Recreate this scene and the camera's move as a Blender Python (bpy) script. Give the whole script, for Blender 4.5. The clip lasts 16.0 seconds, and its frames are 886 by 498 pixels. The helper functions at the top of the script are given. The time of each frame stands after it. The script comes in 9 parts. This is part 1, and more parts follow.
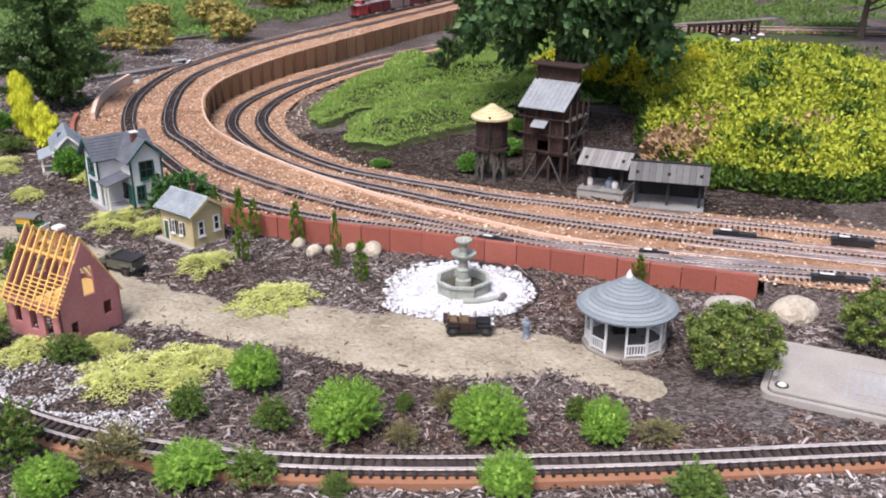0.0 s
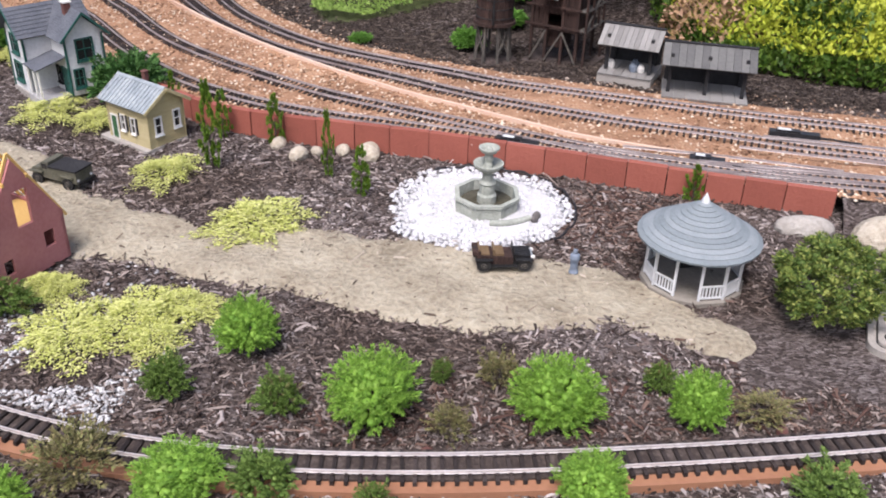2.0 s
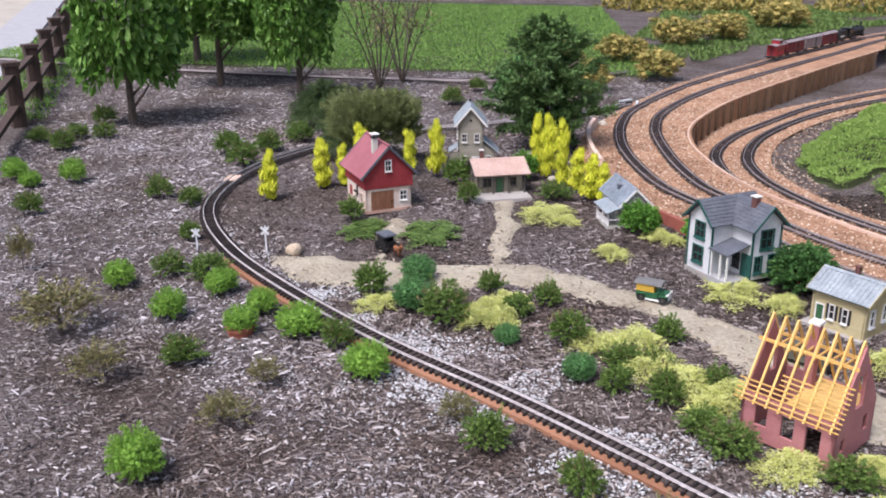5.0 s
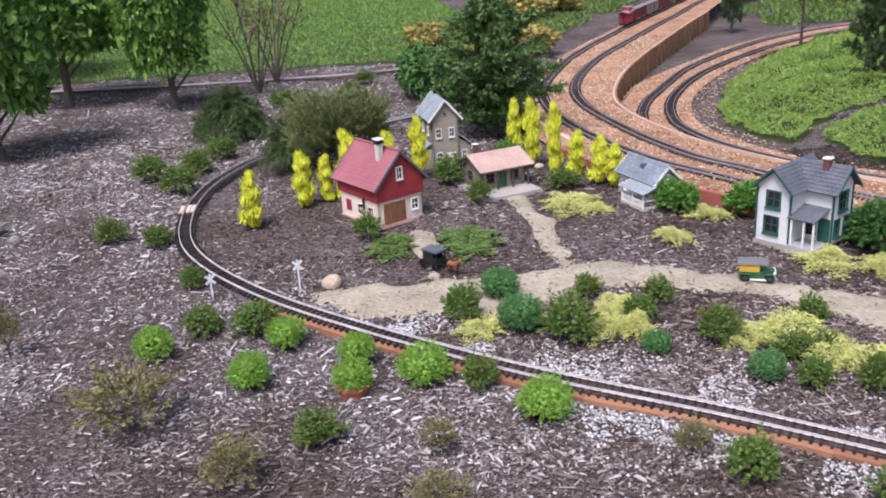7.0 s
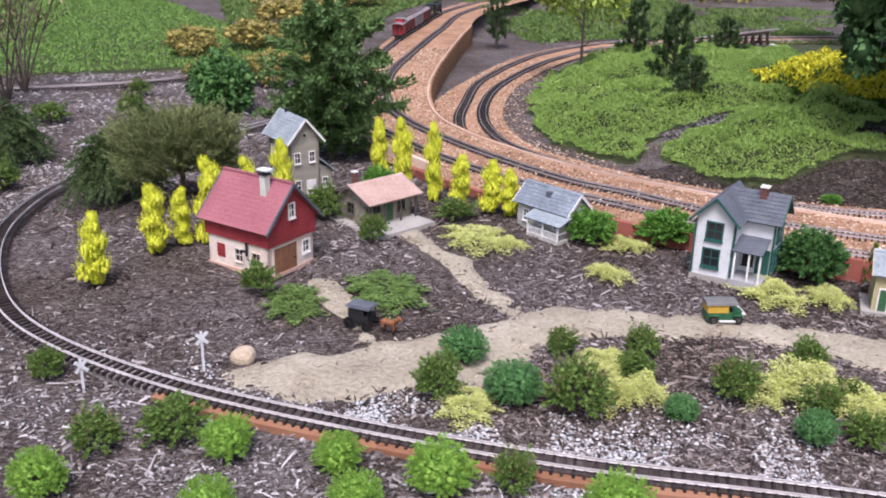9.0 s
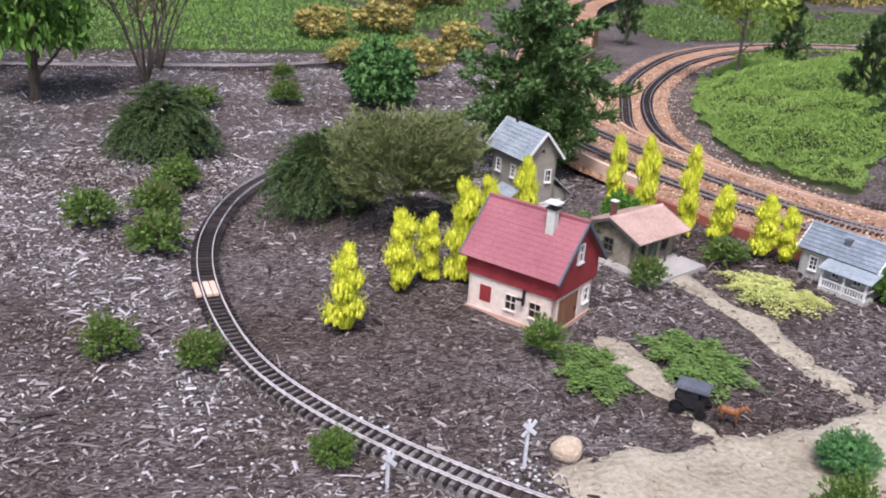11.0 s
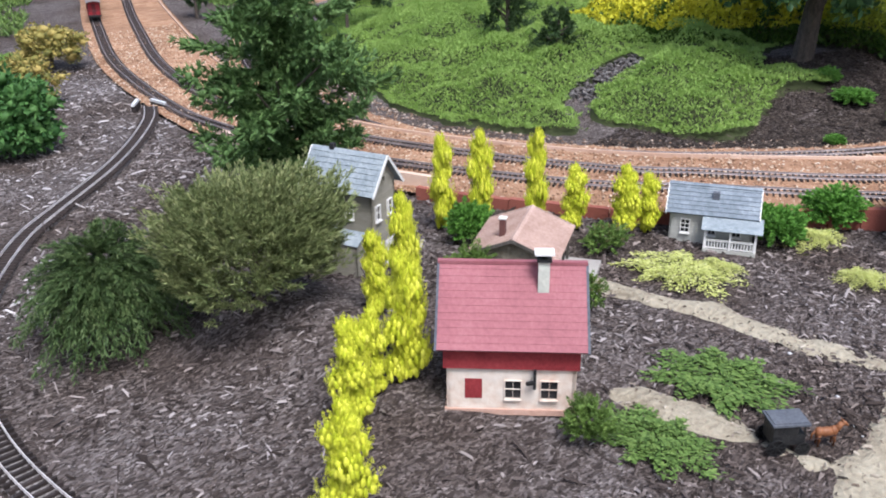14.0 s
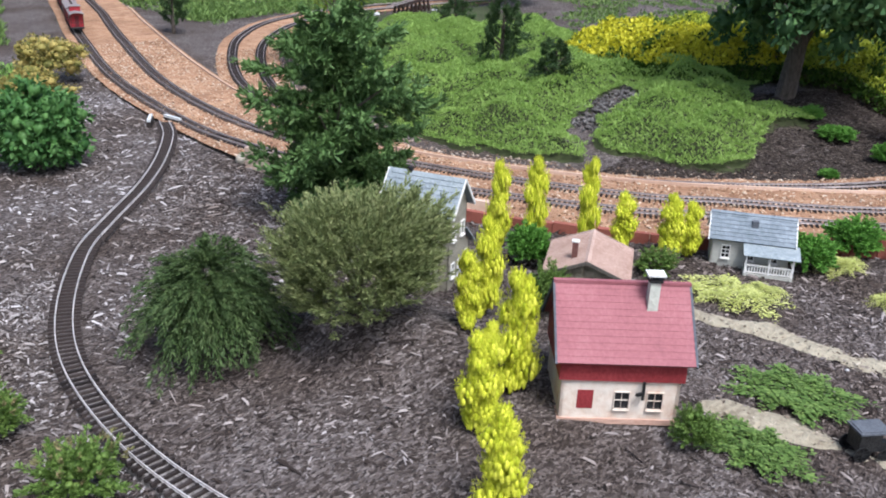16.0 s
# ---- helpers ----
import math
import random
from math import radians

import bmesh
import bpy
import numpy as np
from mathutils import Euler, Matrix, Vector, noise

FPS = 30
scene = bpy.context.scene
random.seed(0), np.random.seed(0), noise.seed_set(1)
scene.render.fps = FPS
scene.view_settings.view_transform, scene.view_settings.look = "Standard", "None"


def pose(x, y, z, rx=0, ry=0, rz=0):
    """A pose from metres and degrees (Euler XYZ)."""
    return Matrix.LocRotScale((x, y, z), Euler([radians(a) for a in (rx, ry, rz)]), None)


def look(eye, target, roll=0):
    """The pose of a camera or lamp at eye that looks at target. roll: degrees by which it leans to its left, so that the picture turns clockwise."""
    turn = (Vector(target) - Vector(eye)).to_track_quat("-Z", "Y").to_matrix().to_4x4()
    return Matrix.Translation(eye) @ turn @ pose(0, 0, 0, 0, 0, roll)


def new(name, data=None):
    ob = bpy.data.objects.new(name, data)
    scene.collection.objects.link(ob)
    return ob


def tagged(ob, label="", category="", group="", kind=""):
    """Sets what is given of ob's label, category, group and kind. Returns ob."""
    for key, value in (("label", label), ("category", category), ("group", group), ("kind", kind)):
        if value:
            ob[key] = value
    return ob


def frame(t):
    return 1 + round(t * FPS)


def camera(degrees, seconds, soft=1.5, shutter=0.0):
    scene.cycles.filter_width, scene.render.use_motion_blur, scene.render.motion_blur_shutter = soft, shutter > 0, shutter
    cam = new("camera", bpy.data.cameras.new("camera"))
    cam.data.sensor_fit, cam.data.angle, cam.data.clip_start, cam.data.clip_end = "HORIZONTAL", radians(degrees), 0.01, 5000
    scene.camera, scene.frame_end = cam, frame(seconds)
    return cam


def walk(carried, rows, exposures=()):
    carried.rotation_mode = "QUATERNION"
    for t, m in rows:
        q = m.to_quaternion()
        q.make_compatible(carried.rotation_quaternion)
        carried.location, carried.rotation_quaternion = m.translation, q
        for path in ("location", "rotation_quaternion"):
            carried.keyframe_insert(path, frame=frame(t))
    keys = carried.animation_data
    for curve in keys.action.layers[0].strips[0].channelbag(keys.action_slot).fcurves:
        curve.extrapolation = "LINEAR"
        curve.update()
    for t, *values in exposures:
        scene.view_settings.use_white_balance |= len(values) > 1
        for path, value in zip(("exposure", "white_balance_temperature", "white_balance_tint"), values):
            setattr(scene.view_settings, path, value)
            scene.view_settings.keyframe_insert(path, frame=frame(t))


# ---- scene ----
cam = camera(51.7, 16.0, soft=1.9)
PATH = [
    (0, (0.174, 0.43, 1.218), (0.101, 2.292, 0.492), 0.1),
    (0.5, (0.055, 0.633, 1.186), (0.015, 2.433, 0.314), -0.2),
    (1, (0.022, 0.851, 1.171), (-0.001, 2.609, 0.218), 0.3),
    (1.5, (-0.019, 0.944, 1.163), (0.034, 2.675, 0.164), 0.9),
    (2, (-0.054, 0.966, 1.153), (0.004, 2.694, 0.149), 1.8),
    (2.5, (-0.128, 0.937, 1.174), (-0.124, 2.689, 0.21), 3.4),
    (3, (-0.322, 0.83, 1.192), (-0.424, 2.634, 0.336), 3.6),
    (3.5, (-0.524, 0.717, 1.183), (-0.736, 2.512, 0.327), 2.4),
    (4, (-0.753, 0.648, 1.214), (-1.182, 2.423, 0.399), 3.1),
    (4.5, (-1.056, 0.654, 1.254), (-1.658, 2.416, 0.524), -0.4),
    (5, (-1.26, 0.617, 1.248), (-1.864, 2.403, 0.579), -0.4),
    (5.2, (-1.348, 0.593, 1.262), (-1.859, 2.409, 0.597), -1.6),
    (7.3, (-2.441, 0.885, 1.201), (-2.496, 2.752, 0.485), -0.9),
    (7.5, (-2.505, 0.948, 1.186), (-2.502, 2.814, 0.465), 0.8),
    (8, (-2.69, 1.171, 1.189), (-2.64, 3.059, 0.531), -0.1),
    (8.5, (-2.817, 1.305, 1.152), (-2.645, 3.177, 0.469), 3.2),
    (9, (-3.007, 1.421, 1.169), (-2.506, 3.227, 0.471), 1.2),
    (9.5, (-3.169, 1.581, 1.149), (-2.597, 3.354, 0.421), 2.4),
    (10, (-3.347, 1.804, 1.159), (-2.904, 3.648, 0.524), 1.5),
    (10.2, (-3.401, 1.862, 1.152), (-3.012, 3.701, 0.47), 3.4),
    (12.3, (-3.93, 2.673, 1.106), (-3.12, 4.337, 0.347), 4.9),
    (12.5, (-3.987, 2.743, 1.118), (-3.03, 4.321, 0.346), 3.4),
    (13, (-4.123, 2.848, 1.103), (-3.015, 4.287, 0.266), 1.2),
    (13.5, (-4.13, 3.007, 1.099), (-2.908, 4.326, 0.224), 1.6),
    (14, (-4.142, 3.197, 1.126), (-2.86, 4.511, 0.333), -0.6),
    (14.5, (-4.194, 3.303, 1.131), (-2.858, 4.572, 0.352), 2.1),
    (15, (-4.359, 3.383, 1.144), (-3.045, 4.637, 0.307), -2.1),
    (15.5, (-4.475, 3.402, 1.145), (-3.097, 4.589, 0.312), -0.4),
    (16, (-4.527, 3.419, 1.17), (-3.118, 4.625, 0.421), 2.5),
]
walk(cam, [(t, look(eye, target, roll)) for t, eye, target, roll in PATH], exposures=((0.0, 0.93, 6450, 16), (3.5, 0.91, 6450, 16), (5.0, 0.94, 6200, 17), (9.0, 0.92, 6150, 20), (12.5, 0.94, 6050, 14), (16.0, 0.98, 5950, 8)))
# ---------- world and light: a bright overcast day ----------
world = bpy.data.worlds.new("overcast")
scene.world = world
world.use_nodes = True
sky = world.node_tree.nodes.new("ShaderNodeTexSky")
sky.sky_type, sky.sun_disc = "NISHITA", False
sky.sun_elevation, sky.sun_rotation, sky.dust_density, sky.air_density = radians(55), radians(200), 4.0, 1.0
wbg = next(n for n in world.node_tree.nodes if n.type == "BACKGROUND")
world.node_tree.links.new(sky.outputs[0], wbg.inputs[0])
wbg.inputs[1].default_value = 0.1
sun = new("sun", bpy.data.lights.new("sun", "SUN"))
sun.data.energy, sun.data.angle, sun.data.color = 2.35, radians(22), (1.0, 0.98, 0.97)
sun.matrix_basis = look((0, 0, 20), (0 + 20 * math.sin(radians(20)) * 0.6, 20 * 0.5, 0))

# ---------- small mesh tools ----------
def part(name, bm, material, parent=None, label="", m=None):
    """One bmesh as one mesh object under a thing or a part."""
    me = bpy.data.meshes.new(name)
    if "wall" in name:
        bmesh.ops.remove_doubles(bm, verts=bm.verts[:], dist=1e-5)
    bmesh.ops.recalc_face_normals(bm, faces=bm.faces[:])
    bm.to_mesh(me)
    bm.free()
    me.materials.append(material)
    ob = new(name, me)
    if parent is not None:
        ob.parent = parent
    if m is not None:
        ob.matrix_local = m
    if label:
        ob["label"] = label
    return ob


def sheet(name, verts, faces, material, parent=None, smooth=False):
    me = bpy.data.meshes.new(name)
    me.from_pydata(verts, [], faces)
    if smooth:
        me.polygons.foreach_set("use_smooth", np.ones(len(me.polygons), dtype=bool))
    me.materials.append(material)
    ob = new(name, me)
    if parent is not None:
        ob.parent = parent
    return ob


def thing(name, m, label, category, group="", kind=""):
    ob = new(name)
    ob.empty_display_size = 0.05
    ob.matrix_basis = m
    return tagged(ob, label, category, group, kind)


def box(bm, x0, x1, y0, y1, z0, z1, m=None):
    vs = [bm.verts.new(Vector(p)) for p in ((x0, y0, z0), (x1, y0, z0), (x1, y1, z0), (x0, y1, z0), (x0, y0, z1), (x1, y0, z1), (x1, y1, z1), (x0, y1, z1))]
    if m is not None:
        for v in vs:
            v.co = m @ v.co
    for f in ((3, 2, 1, 0), (4, 5, 6, 7), (0, 1, 5, 4), (1, 2, 6, 5), (2, 3, 7, 6), (3, 0, 4, 7)):
        bm.faces.new([vs[i] for i in f])
    return vs


def boxes(*rows):
    bm = bmesh.new()
    for r in rows:
        box(bm, *r)
    return bm


def beam(bm, a, b, w, h=None):
    """A square bar from a to b."""
    a, b = Vector(a), Vector(b)
    d = b - a
    q = d.to_track_quat("Z", "Y").to_matrix().to_4x4()
    h = w if h is None else h
    box(bm, -w / 2, w / 2, -h / 2, h / 2, 0, d.length, Matrix.Translation(a) @ q)


def lathe(bm, profile, seg=24, centre=(0, 0, 0), turn=0.0):
    """A turned shape from (radius, height) pairs."""
    rings = []
    for r, z in profile:
        rings.append([bm.verts.new((centre[0] + r * math.cos(turn + 2 * math.pi * i / seg), centre[1] + r * math.sin(turn + 2 * math.pi * i / seg), centre[2] + z)) for i in range(seg)])
    for a, b in zip(rings[:-1], rings[1:]):
        for i in range(seg):
            j = (i + 1) % seg
            bm.faces.new((a[i], a[j], b[j], b[i]))
    if profile[0][0] > 1e-4:
        bm.faces.new(list(reversed(rings[0])))
    if profile[-1][0] > 1e-4:
        bm.faces.new(rings[-1])
    return bm


def tube(bm, pts, r0, r1, seg=6):
    """A tapered limb along points."""
    pts = [Vector(p) for p in pts]
    rings = []
    for i, p in enumerate(pts):
        d = (pts[min(i + 1, len(pts) - 1)] - pts[max(i - 1, 0)]).normalized()
        q = d.to_track_quat("Z", "Y").to_matrix()
        r = r0 + (r1 - r0) * i / (len(pts) - 1)
        rings.append([bm.verts.new(p + q @ Vector((r * math.cos(2 * math.pi * k / seg), r * math.sin(2 * math.pi * k / seg), 0))) for k in range(seg)])
    for a, b in zip(rings[:-1], rings[1:]):
        for k in range(seg):
            j = (k + 1) % seg
            bm.faces.new((a[k], a[j], b[j], b[k]))
    bm.faces.new(list(reversed(rings[0])))
    bm.faces.new(rings[-1])


def wall_panel(bm, m, length, top, depth, openings=()):
    """A wall along local x with its outer face at y = 0, a top line of (x, z) knots and openings (x0, x1, z0, z1) right through it."""
    top = [(0.0, top), (length, top)] if not isinstance(top, (list, tuple)) else list(top)
    xs = sorted({round(x, 5) for x, _ in top} | {round(v, 5) for o in openings for v in o[:2]})
    tx, tz = [k[0] for k in top], [k[1] for k in top]
    for xa, xb in zip(xs[:-1], xs[1:]):
        mid, low = (xa + xb) / 2, 0.0
        za, zb = float(np.interp(xa, tx, tz)), float(np.interp(xb, tx, tz))
        pieces = []
        for o in sorted((o for o in openings if o[0] <= mid <= o[1]), key=lambda o: o[2]):
            if o[2] > low:
                pieces.append((low, low, o[2], o[2]))
            low = o[3]
        pieces.append((low, low, za, zb))
        for la, lb, ha, hb in pieces:
            vs = [bm.verts.new(m @ Vector(p)) for p in ((xa, 0, la), (xb, 0, lb), (xb, depth, lb), (xa, depth, la), (xa, 0, ha), (xb, 0, hb), (xb, depth, hb), (xa, depth, ha))]
            for f in ((3, 2, 1, 0), (4, 5, 6, 7), (0, 1, 5, 4), (1, 2, 6, 5), (2, 3, 7, 6), (3, 0, 4, 7)):
                bm.faces.new([vs[i] for i in f])


def slab(bm, corners, thick):
    """A plate of four corners with thickness downwards."""
    c = [Vector(p) for p in corners]
    n = (c[1] - c[0]).cross(c[3] - c[0]).normalized()
    if n.z < 0:
        n = -n
    up, dn = [bm.verts.new(p) for p in c], [bm.verts.new(p - n * thick) for p in c]
    bm.faces.new(up)
    bm.faces.new(list(reversed(dn)))
    for i in range(4):
        j = (i + 1) % 4
        bm.faces.new((up[i], dn[i], dn[j], up[j]))


def spline(ctrl, step=0.02):
    """A smooth line through control points, in even steps."""
    p = [Vector((*c, 0)) if len(c) == 2 else Vector(c) for c in ctrl]
    p = [2 * p[0] - p[1]] + p + [2 * p[-1] - p[-2]]
    out = []
    for i in range(1, len(p) - 2):
        for k in range(24):
            t = k / 24
            out.append(0.5 * ((2 * p[i]) + (p[i + 1] - p[i - 1]) * t + (2 * p[i - 1] - 5 * p[i] + 4 * p[i + 1] - p[i + 2]) * t * t + (3 * p[i] - p[i - 1] - 3 * p[i + 1] + p[i + 2]) * t ** 3))
    out.append(p[-2])
    a = np.array([v[:] for v in out])
    s = np.concatenate([[0], np.cumsum(np.linalg.norm(np.diff(a, axis=0), axis=1))])
    n = max(2, int(s[-1] / step) + 1)
    u = np.linspace(0, s[-1], n)
    return np.stack([np.interp(u, s, a[:, k]) for k in range(3)], axis=1)


def sideways(line):
    """Unit normals to the left of a line in plan."""
    d = np.gradient(line[:, :2], axis=0)
    d /= np.linalg.norm(d, axis=1)[:, None] + 1e-9
    return np.stack([-d[:, 1], d[:, 0]], axis=1)


def sweep(bm, line, profile, closed=True):
    """A profile of (left, up) pairs drawn along a line."""
    nrm = sideways(line)
    rings = [[bm.verts.new((p[0] + n[0] * a, p[1] + n[1] * a, p[2] + b)) for a, b in profile] for p, n in zip(line, nrm)]
    k = len(profile)
    for r, q in zip(rings[:-1], rings[1:]):
        for i in range(k if closed else k - 1):
            j = (i + 1) % k
            bm.faces.new((r[i], q[i], q[j], r[j]))
    if closed:
        bm.faces.new(rings[0])
        bm.faces.new(list(reversed(rings[-1])))


def dist_to(xy, line):
    """Distance and side (left positive) of many points to a line in plan."""
    a, b = line[:-1, :2], line[1:, :2]
    best, side = np.full(len(xy), 1e9), np.zeros(len(xy))
    for p, q in zip(a, b):
        u = q - p
        k = np.clip(((xy - p) @ u) / (u @ u + 1e-12), 0, 1)
        d = np.linalg.norm(xy - (p + k[:, None] * u), axis=1)
        c = u[0] * (xy[:, 1] - p[1]) - u[1] * (xy[:, 0] - p[0])
        near = d < best
        best = np.where(near, d, best)
        side = np.where(near, np.sign(c), side)
    return best * side


def hash_noise(x, y, scale, seed=0):
    """Smooth value noise in plan, from 0 to 1."""
    x, y = np.asarray(x, float) / scale + 31.7 * seed, np.asarray(y, float) / scale + 17.3 * seed
    xi, yi = np.floor(x), np.floor(y)
    fx, fy = x - xi, y - yi
    fx, fy = fx * fx * (3 - 2 * fx), fy * fy * (3 - 2 * fy)

    def h(a, b):
        v = np.sin(a * 127.1 + b * 311.7 + seed * 74.7) * 43758.5453
        return v - np.floor(v)
    return (h(xi, yi) * (1 - fx) + h(xi + 1, yi) * fx) * (1 - fy) + (h(xi, yi + 1) * (1 - fx) + h(xi + 1, yi + 1) * fx) * fy


def smooth01(v, a, b):
    t = np.clip((v - a) / (b - a), 0, 1)
    return t * t * (3 - 2 * t)


# ---------- materials ----------
def material(name, colours, scale=20.0, rough=0.8, bump=0.3, fine=90.0, metal=0.0, island=0.0, object_tint=0.0, spec=0.3, detail=6.0, stretch=None, bump_dist=0.01, stain=None, crumbs=0.0):
    """A surface of two to four colours mixed by two scales of noise, with a fine relief."""
    mat = bpy.data.materials.new(name)
    mat.use_nodes = True
    nt = mat.node_tree
    nt.nodes.clear()
    out, bsdf = nt.nodes.new("ShaderNodeOutputMaterial"), nt.nodes.new("ShaderNodeBsdfPrincipled")
    nt.links.new(bsdf.outputs[0], out.inputs[0])
    co = nt.nodes.new("ShaderNodeTexCoord")
    mp = nt.nodes.new("ShaderNodeMapping")
    nt.links.new(co.outputs["Object"], mp.inputs[0])
    if stretch:
        mp.inputs["Scale"].default_value = stretch
    n1, n2 = nt.nodes.new("ShaderNodeTexNoise"), nt.nodes.new("ShaderNodeTexNoise")
    for n, s in ((n1, scale), (n2, fine)):
        n.inputs["Scale"].default_value, n.inputs["Detail"].default_value = s, detail
        nt.links.new(mp.outputs[0], n.inputs["Vector"])
    mix = nt.nodes.new("ShaderNodeMath")
    mix.operation = "MULTIPLY_ADD"
    mix.inputs[1].default_value = 0.45
    nt.links.new(n2.outputs[0], mix.inputs[0])
    half = nt.nodes.new("ShaderNodeMath")
    half.operation = "MULTIPLY"
    half.inputs[1].default_value = 0.55
    nt.links.new(n1.outputs[0], half.inputs[0])
    nt.links.new(half.outputs[0], mix.inputs[2])
    value = mix.outputs[0]
    if crumbs:
        bend, cell, lerp = nt.nodes.new("ShaderNodeVectorMath"), nt.nodes.new("ShaderNodeTexVoronoi"), nt.nodes.new("ShaderNodeMix")
        bend.operation = "MULTIPLY_ADD"
        bend.inputs[1].default_value = (0.05, 0.05, 0.05)
        turn = nt.nodes.new("ShaderNodeTexNoise")
        turn.inputs["Scale"].default_value = 24
        nt.links.new(co.outputs["Object"], turn.inputs["Vector"])
        nt.links.new(turn.outputs["Color"], bend.inputs[0])
        nt.links.new(mp.outputs[0], bend.inputs[2])
        cell.inputs["Scale"].default_value = crumbs
        nt.links.new(bend.outputs[0], cell.inputs["Vector"])
        split = nt.nodes.new("ShaderNodeSeparateColor")
        nt.links.new(cell.outputs["Color"], split.inputs[0])
        lerp.inputs[0].default_value = 0.62
        nt.links.new(value, lerp.inputs[2])
        nt.links.new(split.outputs[0], lerp.inputs[3])
        value = lerp.outputs[0]
    if island or object_tint:
        rnd = nt.nodes.new("ShaderNodeNewGeometry") if island else nt.nodes.new("ShaderNodeObjectInfo")
        src = rnd.outputs["Random Per Island"] if island else rnd.outputs["Random"]
        k = island or object_tint
        lerp = nt.nodes.new("ShaderNodeMix")
        lerp.inputs[0].default_value = k
        nt.links.new(value, lerp.inputs[2])
        nt.links.new(src, lerp.inputs[3])
        value = lerp.outputs[0]
    ramp = nt.nodes.new("ShaderNodeValToRGB")
    els = ramp.color_ramp.elements
    lo, hi = (0.3, 0.7) if not (island or object_tint or crumbs) else (0.12, 0.88)
    while len(els) < len(colours):
        els.new(0.5)
    for i, (e, c) in enumerate(zip(els, colours)):
        e.position = lo + (hi - lo) * i / (len(colours) - 1)
        e.color = (*c, 1)
    nt.links.new(value, ramp.inputs[0])
    colour = ramp.outputs[0]
    if stain:
        slow, tone, mul = nt.nodes.new("ShaderNodeTexNoise"), nt.nodes.new("ShaderNodeValToRGB"), nt.nodes.new("ShaderNodeMix")
        slow.inputs["Scale"].default_value, slow.inputs["Detail"].default_value = stain[0], 3.0
        nt.links.new(co.outputs["Object"], slow.inputs["Vector"])
        nt.links.new(slow.outputs[0], tone.inputs[0])
        for e, p, c in zip(tone.color_ramp.elements, (0.36, 0.62), stain[1:]):
            e.position, e.color = p, (*c, 1)
        mul.data_type, mul.blend_type = "RGBA", "MULTIPLY"
        mul.inputs[0].default_value = 1.0
        nt.links.new(ramp.outputs[0], mul.inputs[6])
        nt.links.new(tone.outputs[0], mul.inputs[7])
        colour = mul.outputs[2]
    nt.links.new(colour, bsdf.inputs["Base Color"])
    bsdf.inputs["Roughness"].default_value, bsdf.inputs["Metallic"].default_value = rough, metal
    bsdf.inputs["Specular IOR Level"].default_value = spec
    if bump:
        bp = nt.nodes.new("ShaderNodeBump")
        bp.inputs["Strength"].default_value, bp.inputs["Distance"].default_value = bump, bump_dist
        nt.links.new(n2.outputs[0], bp.inputs["Height"])
        nt.links.new(bp.outputs[0], bsdf.inputs["Normal"])
    return mat


def leaf_material(name, colours, through_light=0.18, rough=0.55, scale=8, island=0.6):
    """Foliage: each leaf its own shade, some light passing through."""
    mat = material(name, colours, scale=scale, fine=40, rough=rough, bump=0, island=island, spec=0.25)
    nt = mat.node_tree
    bsdf = next(n for n in nt.nodes if n.type == "BSDF_PRINCIPLED")
    ramp = next(n for n in nt.nodes if n.type == "VALTORGB")
    out = next(n for n in nt.nodes if n.type == "OUTPUT_MATERIAL")
    tr, mx = nt.nodes.new("ShaderNodeBsdfTranslucent"), nt.nodes.new("ShaderNodeMixShader")
    nt.links.new(ramp.outputs[0], tr.inputs[0])
    mx.inputs[0].default_value = through_light
    nt.links.new(bsdf.outputs[0], mx.inputs[1])
    nt.links.new(tr.outputs[0], mx.inputs[2])
    nt.links.new(mx.outputs[0], out.inputs[0])
    return mat


M = {}
M["mulch"] = material("mulch", [(0.022, 0.016, 0.014), (0.048, 0.037, 0.033), (0.085, 0.069, 0.064), (0.14, 0.119, 0.113), (0.25, 0.222, 0.215)], scale=5, fine=90, rough=0.95, bump=0.9, bump_dist=0.02, stretch=(1, 1.7, 1), crumbs=105, stain=(2.2, (0.72, 0.65, 0.6), (1.2, 1.2, 1.22)))
M["chips"] = material("wood_chips", [(0.042, 0.034, 0.032), (0.085, 0.072, 0.07), (0.15, 0.134, 0.132), (0.23, 0.212, 0.212), (0.42, 0.4, 0.402)], scale=1.6, fine=60, rough=0.9, bump=0.4, island=0.85, stain=(2.2, (0.74, 0.68, 0.64), (1.22, 1.22, 1.25)))
M["dark_chips"] = material("dark_wood_chips", [(0.02, 0.014, 0.012), (0.043, 0.033, 0.03), (0.077, 0.062, 0.058), (0.13, 0.11, 0.105), (0.31, 0.28, 0.275)], scale=1.6, fine=60, rough=0.9, bump=0.4, island=0.85, stain=(2.2, (0.72, 0.65, 0.6), (1.2, 1.2, 1.22)))
M["sand"] = material("sandy_path", [(0.165, 0.137, 0.1), (0.265, 0.23, 0.172), (0.345, 0.308, 0.235), (0.41, 0.373, 0.295)], scale=6, fine=70, rough=0.95, bump=0.7, bump_dist=0.015)
M["ballast"] = material("orange_crushed_brick_ballast", [(0.19, 0.1, 0.06), (0.34, 0.2, 0.125), (0.47, 0.315, 0.215)], scale=14, fine=110, rough=0.95, bump=0.9, bump_dist=0.015, stain=(3.0, (0.85, 0.8, 0.76), (1.12, 1.1, 1.06)))
M["stones"] = material("ballast_stones", [(0.16, 0.085, 0.055), (0.35, 0.2, 0.12), (0.5, 0.34, 0.225), (0.7, 0.6, 0.49)], scale=30, fine=200, rough=0.9, bump=0.3, island=0.8)
